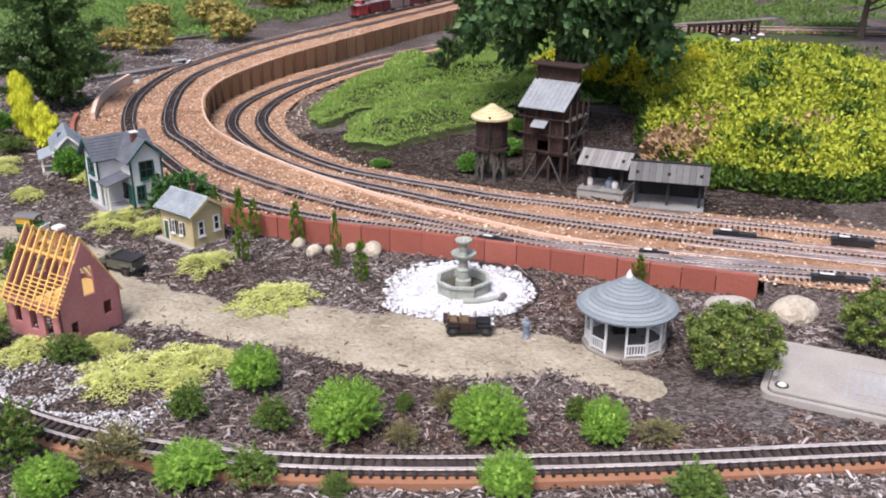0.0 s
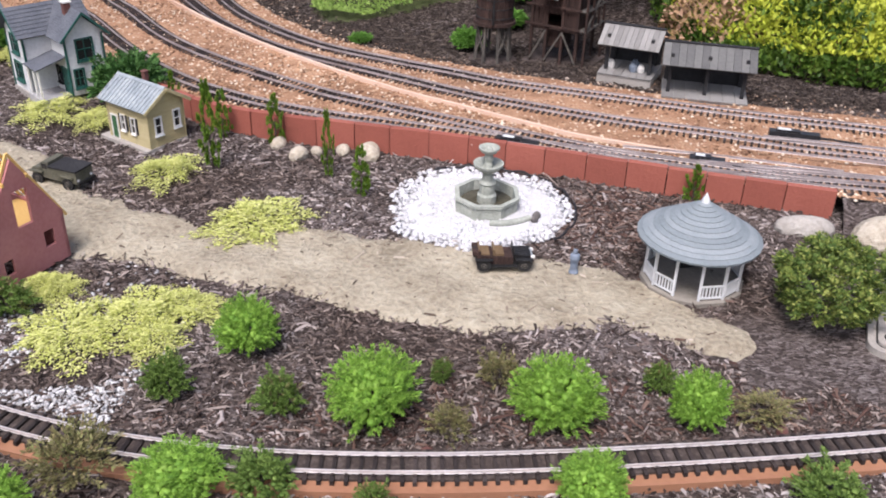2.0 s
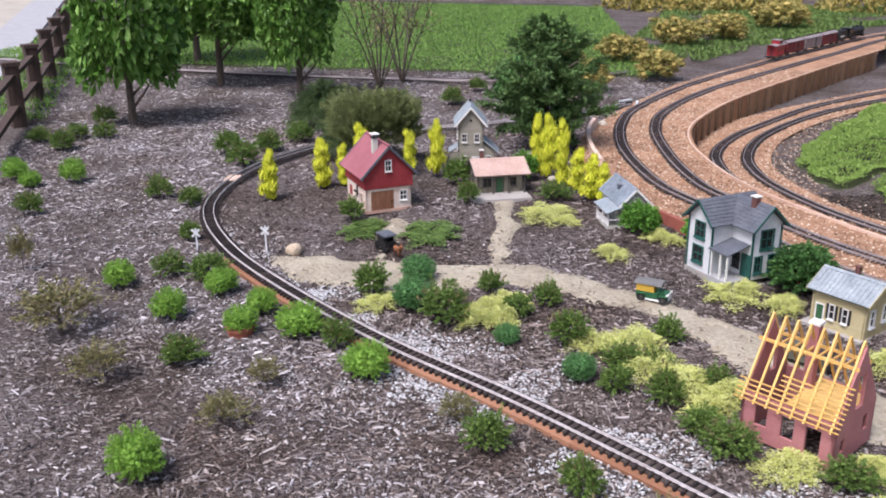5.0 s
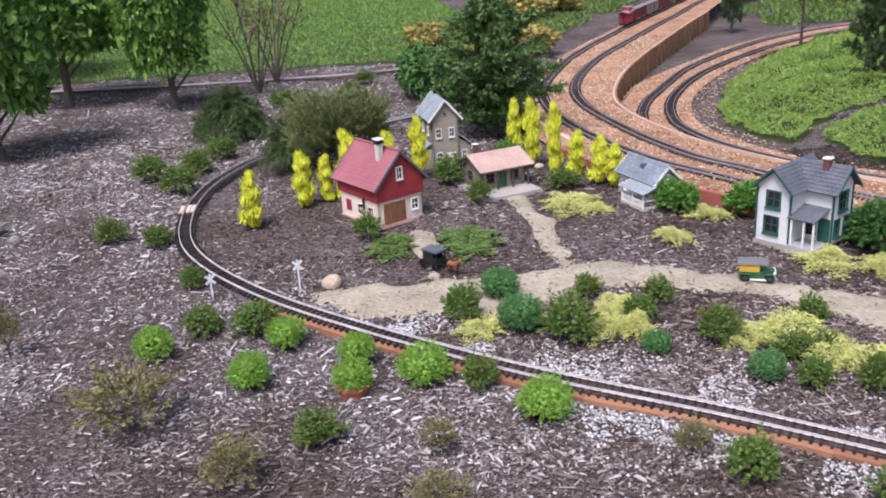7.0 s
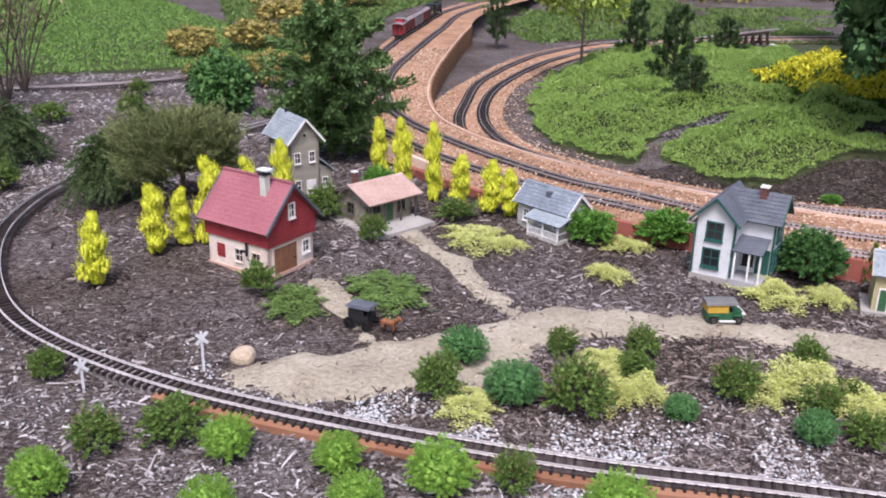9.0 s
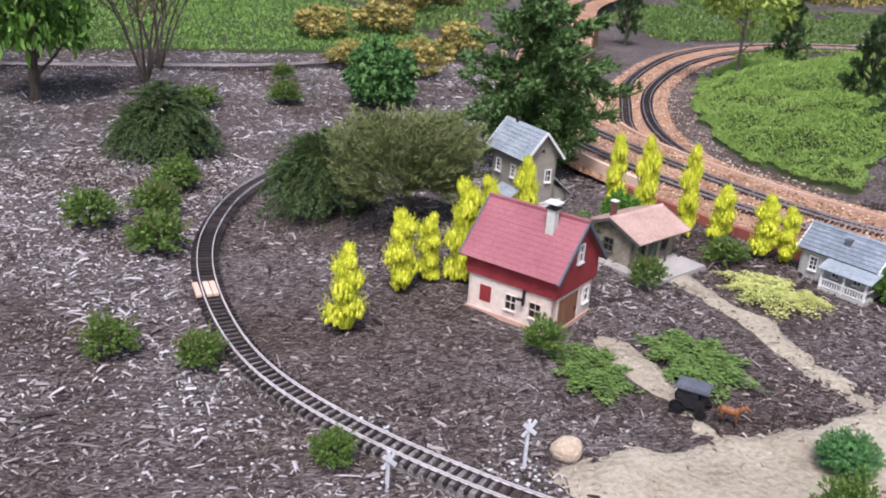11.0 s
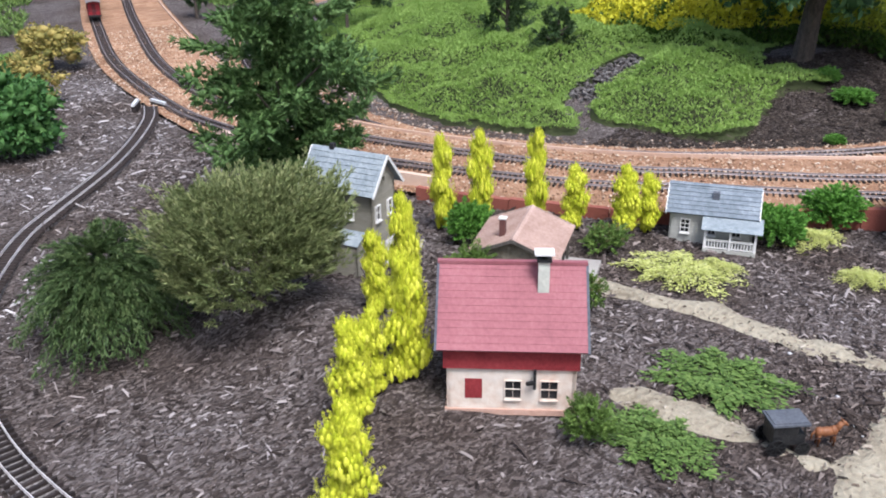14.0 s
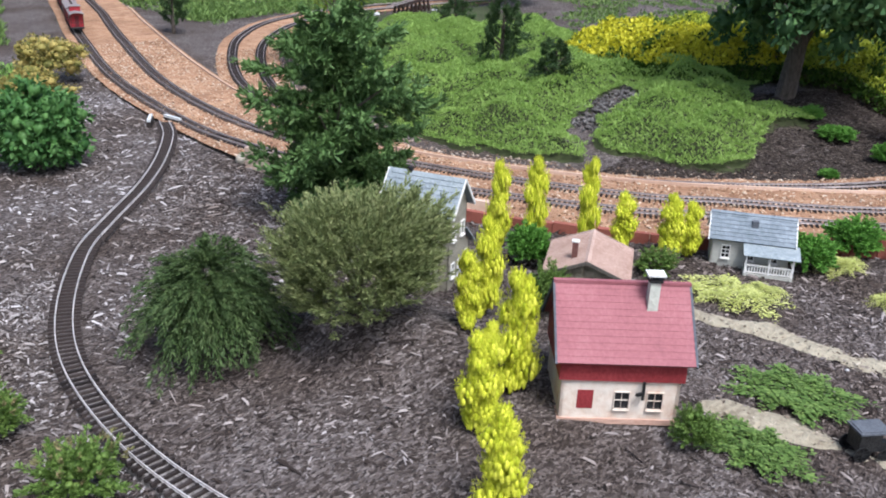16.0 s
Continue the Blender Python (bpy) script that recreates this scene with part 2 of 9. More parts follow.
M["white_stones"] = material("white_marble_chips", [(0.34, 0.34, 0.35), (0.5, 0.5, 0.52), (0.66, 0.66, 0.68)], scale=40, fine=200, rough=0.8, bump=0.4, island=0.6)
M["tie"] = material("dark_brown_sleeper", [(0.012, 0.009, 0.009), (0.028, 0.021, 0.02), (0.06, 0.046, 0.043)], scale=60, fine=240, rough=0.7, object_tint=0.5)
M["rail"] = material("pale_worn_rail", [(0.42, 0.375, 0.37), (0.57, 0.53, 0.525), (0.72, 0.68, 0.68)], scale=18, fine=200, rough=0.45, metal=0.15, bump=0.1)
M["rail_dark"] = material("dull_rail", [(0.24, 0.2, 0.2), (0.37, 0.325, 0.325), (0.52, 0.475, 0.48)], scale=18, fine=200, rough=0.45, metal=0.3, bump=0.1)
M["board"] = material("orange_stained_board", [(0.17, 0.075, 0.04), (0.27, 0.13, 0.075), (0.36, 0.19, 0.115)], scale=7, fine=70, rough=0.8, stretch=(1, 1, 5), object_tint=0.35)
M["plank"] = material("pale_edging_plank", [(0.42, 0.27, 0.19), (0.56, 0.4, 0.31), (0.68, 0.54, 0.45)], scale=6, fine=60, rough=0.8, object_tint=0.3)
M["fence_board"] = material("brown_retaining_board", [(0.2, 0.1, 0.05), (0.3, 0.165, 0.09), (0.38, 0.23, 0.14)], scale=8, fine=60, rough=0.85, stretch=(3, 3, 0.6), object_tint=0.4)
M["fence_post"] = material("dark_fence_batten", [(0.06, 0.035, 0.02), (0.11, 0.065, 0.04)], scale=20, fine=90, rough=0.85)
M["red_wall"] = material("red_brown_painted_wall_block", [(0.2, 0.062, 0.045), (0.27, 0.085, 0.062), (0.33, 0.115, 0.085)], scale=9, fine=120, rough=0.85, object_tint=0.35)
M["grass"] = material("turf_soil", [(0.025, 0.03, 0.012), (0.05, 0.062, 0.022)], scale=6, fine=60, rough=0.95)
M["lawn_leaf"] = leaf_material("ground_cover_leaf", [(0.13, 0.225, 0.045), (0.23, 0.36, 0.08), (0.33, 0.47, 0.125), (0.45, 0.57, 0.2)], through_light=0.4, scale=2.6, island=0.15)
M["grass_leaf"] = leaf_material("lawn_blade", [(0.12, 0.23, 0.045), (0.18, 0.32, 0.07), (0.25, 0.4, 0.1)], scale=1.5, island=0.25, through_light=0.3)
M["ball_leaf"] = leaf_material("bright_conifer_needle", [(0.06, 0.15, 0.018), (0.135, 0.275, 0.035), (0.235, 0.41, 0.065), (0.36, 0.53, 0.13)], island=0.35, scale=6)
M["teal_leaf"] = leaf_material("blue_green_needle", [(0.045, 0.13, 0.04), (0.085, 0.21, 0.065), (0.15, 0.31, 0.11)])
M["shrub_leaf"] = leaf_material("olive_shrub_leaf", [(0.045, 0.085, 0.016), (0.085, 0.15, 0.03), (0.14, 0.22, 0.05), (0.22, 0.29, 0.08)], island=0.4)
M["russet_leaf"] = leaf_material("russet_shrub_leaf", [(0.09, 0.085, 0.04), (0.17, 0.145, 0.07), (0.19, 0.21, 0.075), (0.37, 0.26, 0.165)])
M["leafy_leaf"] = leaf_material("mid_green_leaf", [(0.06, 0.15, 0.02), (0.11, 0.26, 0.04), (0.18, 0.37, 0.07)])
M["mat_leaf"] = leaf_material("golden_creeping_leaf", [(0.3, 0.34, 0.07), (0.48, 0.52, 0.14), (0.62, 0.64, 0.24), (0.72, 0.72, 0.36)])
M["yellow_leaf"] = leaf_material("golden_cypress_leaf", [(0.24, 0.3, 0.014), (0.5, 0.55, 0.03), (0.72, 0.73, 0.07), (0.85, 0.83, 0.17)], island=0.4, scale=5)
M["arb_leaf"] = leaf_material("arborvitae_leaf", [(0.04, 0.1, 0.01), (0.1, 0.2, 0.02), (0.2, 0.28, 0.03)])
M["gold_leaf"] = leaf_material("gold_spirea_leaf", [(0.15, 0.21, 0.022), (0.28, 0.345, 0.034), (0.43, 0.47, 0.05), (0.58, 0.58, 0.1)], scale=4.5, island=0.3)
M["gold2_leaf"] = leaf_material("lemon_yellow_leaf", [(0.32, 0.34, 0.02), (0.52, 0.5, 0.03), (0.68, 0.63, 0.045), (0.78, 0.72, 0.1)], scale=2.0, island=0.35, through_light=0.25)
M["tree_leaf"] = leaf_material("dark_broad_leaf", [(0.018, 0.05, 0.017), (0.042, 0.1, 0.034), (0.08, 0.16, 0.055), (0.13, 0.23, 0.085)])
M["big_leaf"] = leaf_material("large_glossy_leaf", [(0.04, 0.1, 0.016), (0.09, 0.2, 0.03), (0.16, 0.31, 0.06), (0.27, 0.44, 0.12)], rough=0.4, through_light=0.3, island=0.7)
M["conifer_leaf"] = leaf_material("dark_conifer_leaf", [(0.03, 0.065, 0.018), (0.06, 0.12, 0.034), (0.11, 0.19, 0.06), (0.17, 0.26, 0.09)], island=0.4)
M["broom_leaf"] = leaf_material("grey_olive_leaf", [(0.07, 0.105, 0.034), (0.15, 0.19, 0.068), (0.25, 0.28, 0.12), (0.38, 0.35, 0.19)], island=0.35, scale=5)
M["maple_leaf"] = leaf_material("maroon_leaf", [(0.03, 0.008, 0.012), (0.09, 0.018, 0.025), (0.15, 0.03, 0.04)])
M["lime_leaf"] = leaf_material("lime_leaf", [(0.15, 0.2, 0.03), (0.27, 0.36, 0.06), (0.38, 0.46, 0.1)])
M["azalea_leaf"] = leaf_material("yellow_brown_shrub_leaf", [(0.06, 0.08, 0.02), (0.2, 0.19, 0.05), (0.38, 0.31, 0.09), (0.5, 0.38, 0.13)])
M["pink_flower"] = leaf_material("faded_pink_flower", [(0.22, 0.16, 0.06), (0.38, 0.24, 0.14), (0.5, 0.32, 0.24)])
M["bark"] = material("grey_brown_bark", [(0.05, 0.04, 0.032), (0.1, 0.08, 0.065), (0.16, 0.13, 0.11)], scale=30, fine=120, rough=0.9, stretch=(2, 2, 0.5), bump=0.7)
M["concrete"] = material("pale_concrete", [(0.24, 0.22, 0.2), (0.31, 0.29, 0.27), (0.37, 0.35, 0.325)], scale=8, fine=150, rough=0.9, bump=0.25)
M["fountain"] = material("grey_green_cast_stone", [(0.2, 0.22, 0.19), (0.3, 0.32, 0.285), (0.4, 0.42, 0.38)], scale=25, fine=140, rough=0.85)
M["rock"] = material("cream_boulder", [(0.25, 0.215, 0.165), (0.42, 0.375, 0.305), (0.56, 0.51, 0.44)], scale=14, fine=90, rough=0.9, bump=0.7)
M["grey_rock"] = material("grey_rubble", [(0.05, 0.044, 0.042), (0.11, 0.1, 0.097), (0.2, 0.19, 0.186)], scale=18, fine=90, rough=0.9, bump=0.6, island=0.5)
M["white_paint"] = material("white_paint", [(0.47, 0.485, 0.5), (0.57, 0.585, 0.6), (0.65, 0.665, 0.68)], scale=12, fine=120, rough=0.6, bump=0.1)
M["white_dirty"] = material("dusty_white_paint", [(0.5, 0.49, 0.47), (0.66, 0.65, 0.63), (0.76, 0.75, 0.74)], scale=25, fine=140, rough=0.7, bump=0.1)
M["slate"] = material("blue_grey_shingle", [(0.13, 0.155, 0.17), (0.19, 0.22, 0.24), (0.26, 0.29, 0.31)], scale=20, fine=120, rough=0.75, object_tint=0.35)
M["gazebo_floor"] = material("grey_brown_platform", [(0.16, 0.145, 0.125), (0.24, 0.22, 0.195)], scale=20, fine=100, rough=0.9)
M["dark_roof"] = material("dark_blue_grey_roof", [(0.06, 0.066, 0.082), (0.088, 0.096, 0.116), (0.12, 0.13, 0.152)], scale=20, fine=120, rough=0.8)
M["grey_roof"] = material("weathered_grey_roof", [(0.15, 0.18, 0.2), (0.235, 0.27, 0.295), (0.33, 0.365, 0.38)], scale=18, fine=100, rough=0.65)
M["cottage_roof"] = material("patchy_blue_grey_roof", [(0.11, 0.135, 0.16), (0.17, 0.2, 0.235), (0.27, 0.31, 0.35)], scale=14, fine=70, rough=0.75)
M["pink_roof"] = material("rose_red_tile_roof", [(0.21, 0.068, 0.082), (0.265, 0.092, 0.108), (0.315, 0.125, 0.142)], scale=10, fine=120, rough=0.65, bump=0.15)
M["red_siding"] = material("dark_red_siding", [(0.17, 0.018, 0.022), (0.24, 0.03, 0.035), (0.3, 0.045, 0.05)], scale=14, fine=120, rough=0.65)
M["stucco"] = material("chipped_cream_stucco", [(0.42, 0.16, 0.1), (0.58, 0.45, 0.37), (0.64, 0.56, 0.49), (0.67, 0.6, 0.54)], scale=7, fine=50, rough=0.85)
M["brown_door"] = material("brown_plank_door", [(0.15, 0.065, 0.035), (0.22, 0.1, 0.055), (0.28, 0.14, 0.08)], scale=20, fine=90, rough=0.7, stretch=(3, 3, 0.5))
M["glass"] = material("dark_window_pane", [(0.012, 0.012, 0.013), (0.03, 0.03, 0.032)], scale=30, rough=0.15, bump=0, spec=0.5)
M["green_paint"] = material("dark_green_paint", [(0.012, 0.06, 0.05), (0.025, 0.1, 0.085)], scale=30, fine=140, rough=0.5, bump=0.1)
M["door_green"] = material("mid_green_paint", [(0.03, 0.085, 0.035), (0.05, 0.13, 0.06)], scale=30, rough=0.55, bump=0.1)
M["iron"] = material("black_iron", [(0.012, 0.012, 0.013), (0.035, 0.035, 0.037)], scale=40, fine=160, rough=0.5, metal=0.3)
M["tan_roof"] = material("salmon_corrugated_roof", [(0.33, 0.22, 0.18), (0.43, 0.305, 0.26), (0.52, 0.39, 0.34)], scale=14, fine=110, rough=0.7)
M["stone_wall"] = material("brown_grey_stone_wall", [(0.12, 0.105, 0.08), (0.22, 0.2, 0.155), (0.32, 0.29, 0.23)], scale=22, fine=70, rough=0.9, bump=0.6)
M["grey_wall"] = material("grey_beige_clapboard", [(0.21, 0.195, 0.155), (0.27, 0.25, 0.205), (0.32, 0.3, 0.25)], scale=12, fine=110, rough=0.8, stretch=(0.6, 0.6, 6))
M["cottage_wall"] = material("pale_grey_clapboard", [(0.3, 0.3, 0.27), (0.38, 0.38, 0.345), (0.45, 0.45, 0.415)], scale=12, fine=110, rough=0.75, stretch=(0.6, 0.6, 6))
M["yellow_wall"] = material("pale_mustard_clapboard", [(0.36, 0.3, 0.16), (0.44, 0.38, 0.215), (0.5, 0.44, 0.27)], scale=12, fine=110, rough=0.75, stretch=(0.6, 0.6, 6))
M["pink_wall"] = material("dusty_rose_wall", [(0.3, 0.115, 0.115), (0.36, 0.15, 0.15), (0.41, 0.185, 0.18)], scale=9, fine=120, rough=0.85, bump=0.15)
M["batten"] = material("yellow_pine_lath", [(0.5, 0.29, 0.075), (0.64, 0.4, 0.125), (0.72, 0.49, 0.19)], scale=30, fine=150, rough=0.7, object_tint=0.4)
M["brick_red"] = material("brick_red", [(0.09, 0.04, 0.036), (0.16, 0.07, 0.06)], scale=40, fine=160, rough=0.85)
M["old_wood"] = material("old_brown_planking", [(0.016, 0.009, 0.008), (0.035, 0.02, 0.017), (0.07, 0.04, 0.033)], scale=16, fine=90, rough=0.85, stretch=(4, 4, 0.5), bump=0.5)
M["grey_wood"] = material("silvered_timber", [(0.045, 0.04, 0.036), (0.085, 0.077, 0.068), (0.15, 0.137, 0.122)], scale=20, fine=100, rough=0.85, stretch=(3, 3, 0.6), bump=0.4)
M["tin"] = material("dull_tin_sheet", [(0.2, 0.22, 0.24), (0.29, 0.315, 0.335), (0.37, 0.395, 0.415)], scale=12, fine=80, rough=0.5, metal=0.35, bump=0.1)
M["straw"] = material("pale_shake_roof", [(0.36, 0.29, 0.16), (0.5, 0.42, 0.25), (0.6, 0.52, 0.34)], scale=25, fine=90, rough=0.85)
M["shed_roof"] = material("grey_board_roof", [(0.13, 0.125, 0.12), (0.21, 0.205, 0.2), (0.3, 0.29, 0.28)], scale=14, fine=80, rough=0.85, object_tint=0.4)
M["shed_dark"] = material("charcoal_timber", [(0.014, 0.014, 0.016), (0.03, 0.03, 0.033)], scale=20, fine=100, rough=0.85)
M["army"] = material("olive_drab_paint", [(0.05, 0.05, 0.035), (0.09, 0.088, 0.065), (0.13, 0.125, 0.1)], scale=30, fine=140, rough=0.6)
M["tan_paint"] = material("tan_canvas", [(0.1, 0.065, 0.035), (0.17, 0.115, 0.065)], scale=30, rough=0.8)
M["rubber"] = material("black_rubber", [(0.015, 0.015, 0.015), (0.03, 0.03, 0.03)], scale=60, rough=0.85)
M["truck_yellow"] = material("ochre_paint", [(0.42, 0.26, 0.03), (0.52, 0.34, 0.06)], scale=30, rough=0.5, bump=0.1)
M["truck_green"] = material("bottle_green_paint", [(0.015, 0.07, 0.03), (0.03, 0.11, 0.05)], scale=30, rough=0.45, bump=0.1)
M["horse"] = material("chestnut_plastic", [(0.14, 0.05, 0.02), (0.24, 0.1, 0.045)], scale=30, rough=0.5, bump=0.1)
M["train_red"] = material("boxcar_maroon", [(0.1, 0.015, 0.02), (0.17, 0.028, 0.035)], scale=20, fine=120, rough=0.6)
M["train_bright"] = material("caboose_red", [(0.26, 0.02, 0.03), (0.38, 0.035, 0.045)], scale=20, fine=120, rough=0.55)
M["train_grey"] = material("boxcar_grey", [(0.17, 0.14, 0.14), (0.26, 0.22, 0.22)], scale=20, fine=120, rough=0.6)
M["blue_grey"] = material("blue_grey_cloth", [(0.12, 0.15, 0.2), (0.2, 0.24, 0.3)], scale=40, rough=0.8)
M["water"] = material("still_silty_water", [(0.05, 0.046, 0.033), (0.1, 0.092, 0.07)], scale=10, rough=0.12, bump=0, spec=0.5)
M["road"] = material("sunlit_gravel_road", [(0.26, 0.235, 0.195), (0.34, 0.31, 0.26), (0.42, 0.39, 0.33)], scale=3, fine=60, rough=0.95)
M["kerb"] = material("grey_kerb", [(0.25, 0.25, 0.26), (0.36, 0.36, 0.37)], scale=8, fine=90, rough=0.9)
M["rail_fence"] = material("dark_stained_fence", [(0.03, 0.02, 0.017), (0.065, 0.043, 0.036), (0.1, 0.07, 0.06)], scale=12, fine=80, rough=0.85, stretch=(3, 3, 0.6))
M["black_plastic"] = material("black_plastic", [(0.012, 0.012, 0.014), (0.03, 0.03, 0.034)], scale=40, rough=0.4, bump=0)
M["clay"] = material("terracotta", [(0.25, 0.08, 0.05), (0.34, 0.12, 0.08)], scale=30, rough=0.8)
M["road_bits"] = material("road_bits", [(0.07, 0.05, 0.04), (0.15, 0.115, 0.09), (0.26, 0.215, 0.17), (0.44, 0.39, 0.33)], scale=30, fine=150, rough=0.9, bump=0.3, island=0.8)
M["verge_stones"] = material("verge_stones", [(0.1, 0.06, 0.043), (0.2, 0.13, 0.09), (0.31, 0.215, 0.158), (0.52, 0.44, 0.37)], scale=30, fine=200, rough=0.9, bump=0.3, island=0.8)
M["pale_stones"] = material("pale_grey_gravel", [(0.24, 0.24, 0.24), (0.42, 0.42, 0.43), (0.62, 0.62, 0.63)], scale=40, fine=200, rough=0.85, bump=0.4, island=0.7)
M["thyme_leaf"] = leaf_material("thyme_leaf", [(0.06, 0.11, 0.025), (0.12, 0.2, 0.05), (0.2, 0.29, 0.08)])
M["bush_leaf"] = leaf_material("olive_bush_leaf", [(0.035, 0.065, 0.014), (0.075, 0.125, 0.026), (0.16, 0.21, 0.045), (0.34, 0.36, 0.1)])
# green of the lower spirea leaves, deepened to include shade
M["spirea_green_shade"] = leaf_material("spirea_green_shade", [(0.022, 0.055, 0.008), (0.055, 0.11, 0.015), (0.12, 0.19, 0.027)])
M["weep_leaf"] = leaf_material("weeping_needle", [(0.024, 0.048, 0.014), (0.048, 0.085, 0.026), (0.085, 0.13, 0.045), (0.16, 0.185, 0.085)], island=0.4)
M["rhodo_leaf"] = leaf_material("rhododendron_leaf", [(0.025, 0.075, 0.02), (0.055, 0.14, 0.035), (0.12, 0.24, 0.07)])
M["pine_leaf"] = leaf_material("pine_needle", [(0.025, 0.05, 0.018), (0.055, 0.1, 0.035), (0.1, 0.16, 0.06)])
M["grey_boulder"] = material("grey_boulder", [(0.24, 0.22, 0.2), (0.33, 0.31, 0.285), (0.42, 0.4, 0.37)], scale=18, fine=90, rough=0.9, bump=0.6)
M["sandstone"] = material("sandstone", [(0.3, 0.23, 0.16), (0.42, 0.34, 0.25), (0.52, 0.44, 0.34)], scale=25, fine=120, rough=0.95, bump=0.6)
M["red_chips"] = material("red_bark", [(0.03, 0.016, 0.013), (0.06, 0.032, 0.026), (0.1, 0.06, 0.048), (0.22, 0.16, 0.135)], scale=3, fine=60, rough=0.95, bump=0.4, island=0.75)
M["shed_roof_dark"] = material("charcoal_board_roof", [(0.06, 0.06, 0.062), (0.1, 0.1, 0.1), (0.16, 0.16, 0.155)], scale=14, fine=80, rough=0.85, object_tint=0.4)
M["bearer"] = material("dusty_bearer", [(0.025, 0.018, 0.016), (0.055, 0.042, 0.038), (0.12, 0.098, 0.09)], scale=25, fine=120, rough=0.9, bump=0.5)
# brown soil litter, its colour taken darker to carry the tree's shade
M["soil_shade_chips"] = material("shade_toned_soil_litter", [(0.012, 0.008, 0.007), (0.022, 0.016, 0.013), (0.038, 0.028, 0.023), (0.1, 0.08, 0.068)], scale=3, fine=60, rough=0.95, bump=0.4, island=0.75)
M["shreds"] = material("shredded_bark", [(0.026, 0.019, 0.016), (0.06, 0.045, 0.04), (0.11, 0.086, 0.078), (0.175, 0.145, 0.133), (0.34, 0.3, 0.28)], scale=3, fine=60, rough=0.9, bump=0.4, island=0.82, stain=(2.2, (0.72, 0.66, 0.62), (1.2, 1.2, 1.22)))
M["dust"] = material("grey_dusty_fill", [(0.075, 0.065, 0.062), (0.16, 0.145, 0.142), (0.28, 0.26, 0.258)], scale=30, fine=150, rough=0.95, bump=0.6, crumbs=160)

# ---------- the plan ----------
def z_outer(y):
    return np.interp(y, [3.0, 4.0, 4.8, 5.6, 6.5, 9.0, 14], [0.062, 0.06, 0.05, 0.025, 0.002, -0.01, -0.01])


def z_inner(y):
    return np.interp(y, [3.0, 3.6, 4.2, 4.8, 5.6, 6.5, 9.0, 14], [0.06, 0.052, 0.02, -0.03, -0.09, -0.14, -0.165, -0.17])


edge_line = spline([(4.5, 2.55), (2.5, 2.83), (1.6, 3.02), (1.085, 3.153), (0.68, 3.275), (0.42, 3.365), (0.05, 3.49), (-0.3, 3.577), (-0.67, 3.69), (-0.9, 3.86), (-1.22, 4.13), (-1.5, 4.42), (-1.78, 4.72), (-1.97, 5.1), (-2.08, 5.42), (-2.2, 5.9), (-2.2, 6.5), (-2.1, 7.3), (-1.83, 8.43), (-1.41, 9.54), (-0.85, 10.85), (0.2, 13.0), (2.5, 16.0)])
plank_line = spline([(4.5, 3.0), (2.5, 3.1), (1.6, 3.2), (1.0, 3.33), (0.5, 3.5), (0.29, 3.62), (0.08, 3.76), (-0.13, 3.9), (-0.41, 4.14), (-0.7, 4.43), (-1.0, 4.79), (-1.26, 5.2), (-1.46, 5.72), (-1.58, 6.2), (-1.6, 6.75), (-1.45, 7.5), (-1.17, 8.35), (-0.74, 9.45), (-0.2, 10.75), (0.62, 12.5), (2.9, 15.6)])
track_a = spline([(3.5, 2.86), (2.0, 3.06), (1.13, 3.21), (0.69, 3.33), (0.3, 3.455), (0.1, 3.52), (-0.12, 3.592), (-0.4, 3.68), (-0.66, 3.81), (-0.9, 4.0), (-1.14, 4.29), (-1.38, 4.65), (-1.62, 5.0), (-1.82, 5.5), (-1.97, 6.05), (-2.05, 6.7), (-2.01, 7.3), (-1.74, 8.4), (-1.32, 9.5), (-0.76, 10.8), (0.3, 12.9), (2.6, 15.8)], 0.03)
track_b = spline([(3.5, 2.96), (2.0, 3.12), (1.13, 3.245), (0.84, 3.3), (0.54, 3.395), (0.22, 3.545), (-0.13, 3.725), (-0.4, 3.875), (-0.74, 4.14), (-1.02, 4.43), (-1.25, 4.78), (-1.45, 5.1), (-1.66, 5.75), (-1.82, 6.55), (-1.8, 7.25), (-1.56, 8.2), (-1.1, 9.35), (-0.5, 10.72), (0.45, 12.7), (2.8, 15.65)], 0.03)
track_c = spline([(3.5, 3.12), (2.0, 3.27), (1.23, 3.45), (0.92, 3.56), (0.6, 3.68), (0.25, 3.85), (0.06, 3.97), (-0.14, 4.12), (-0.36, 4.29), (-0.62, 4.53), (-0.9, 4.92), (-1.13, 5.35), (-1.33, 5.85), (-1.43, 6.5), (-1.34, 7.1), (-1.1, 7.75), (-0.75, 8.55), (-0.18, 9.4), (0.4, 10.05), (1.2, 10.6), (2.4, 10.9), (4.5, 10.8)], 0.03)
track_d = spline([(3.5, 3.3), (2.0, 3.46), (1.32, 3.67), (0.99, 3.78), (0.64, 3.92), (0.27, 4.07), (0.06, 4.2), (-0.19, 4.37), (-0.48, 4.61), (-0.8, 5.05), (-1.01, 5.48), (-1.17, 5.95), (-1.24, 6.5), (-1.17, 7.1), (-0.95, 7.75), (-0.62, 8.4), (-0.06, 9.2), (0.5, 9.8), (1.3, 10.35), (2.4, 10.65), (4.5, 10.5)], 0.03)
inner_line = track_d.copy()
inner_line[:, :2] -= sideways(track_d) * 0.14
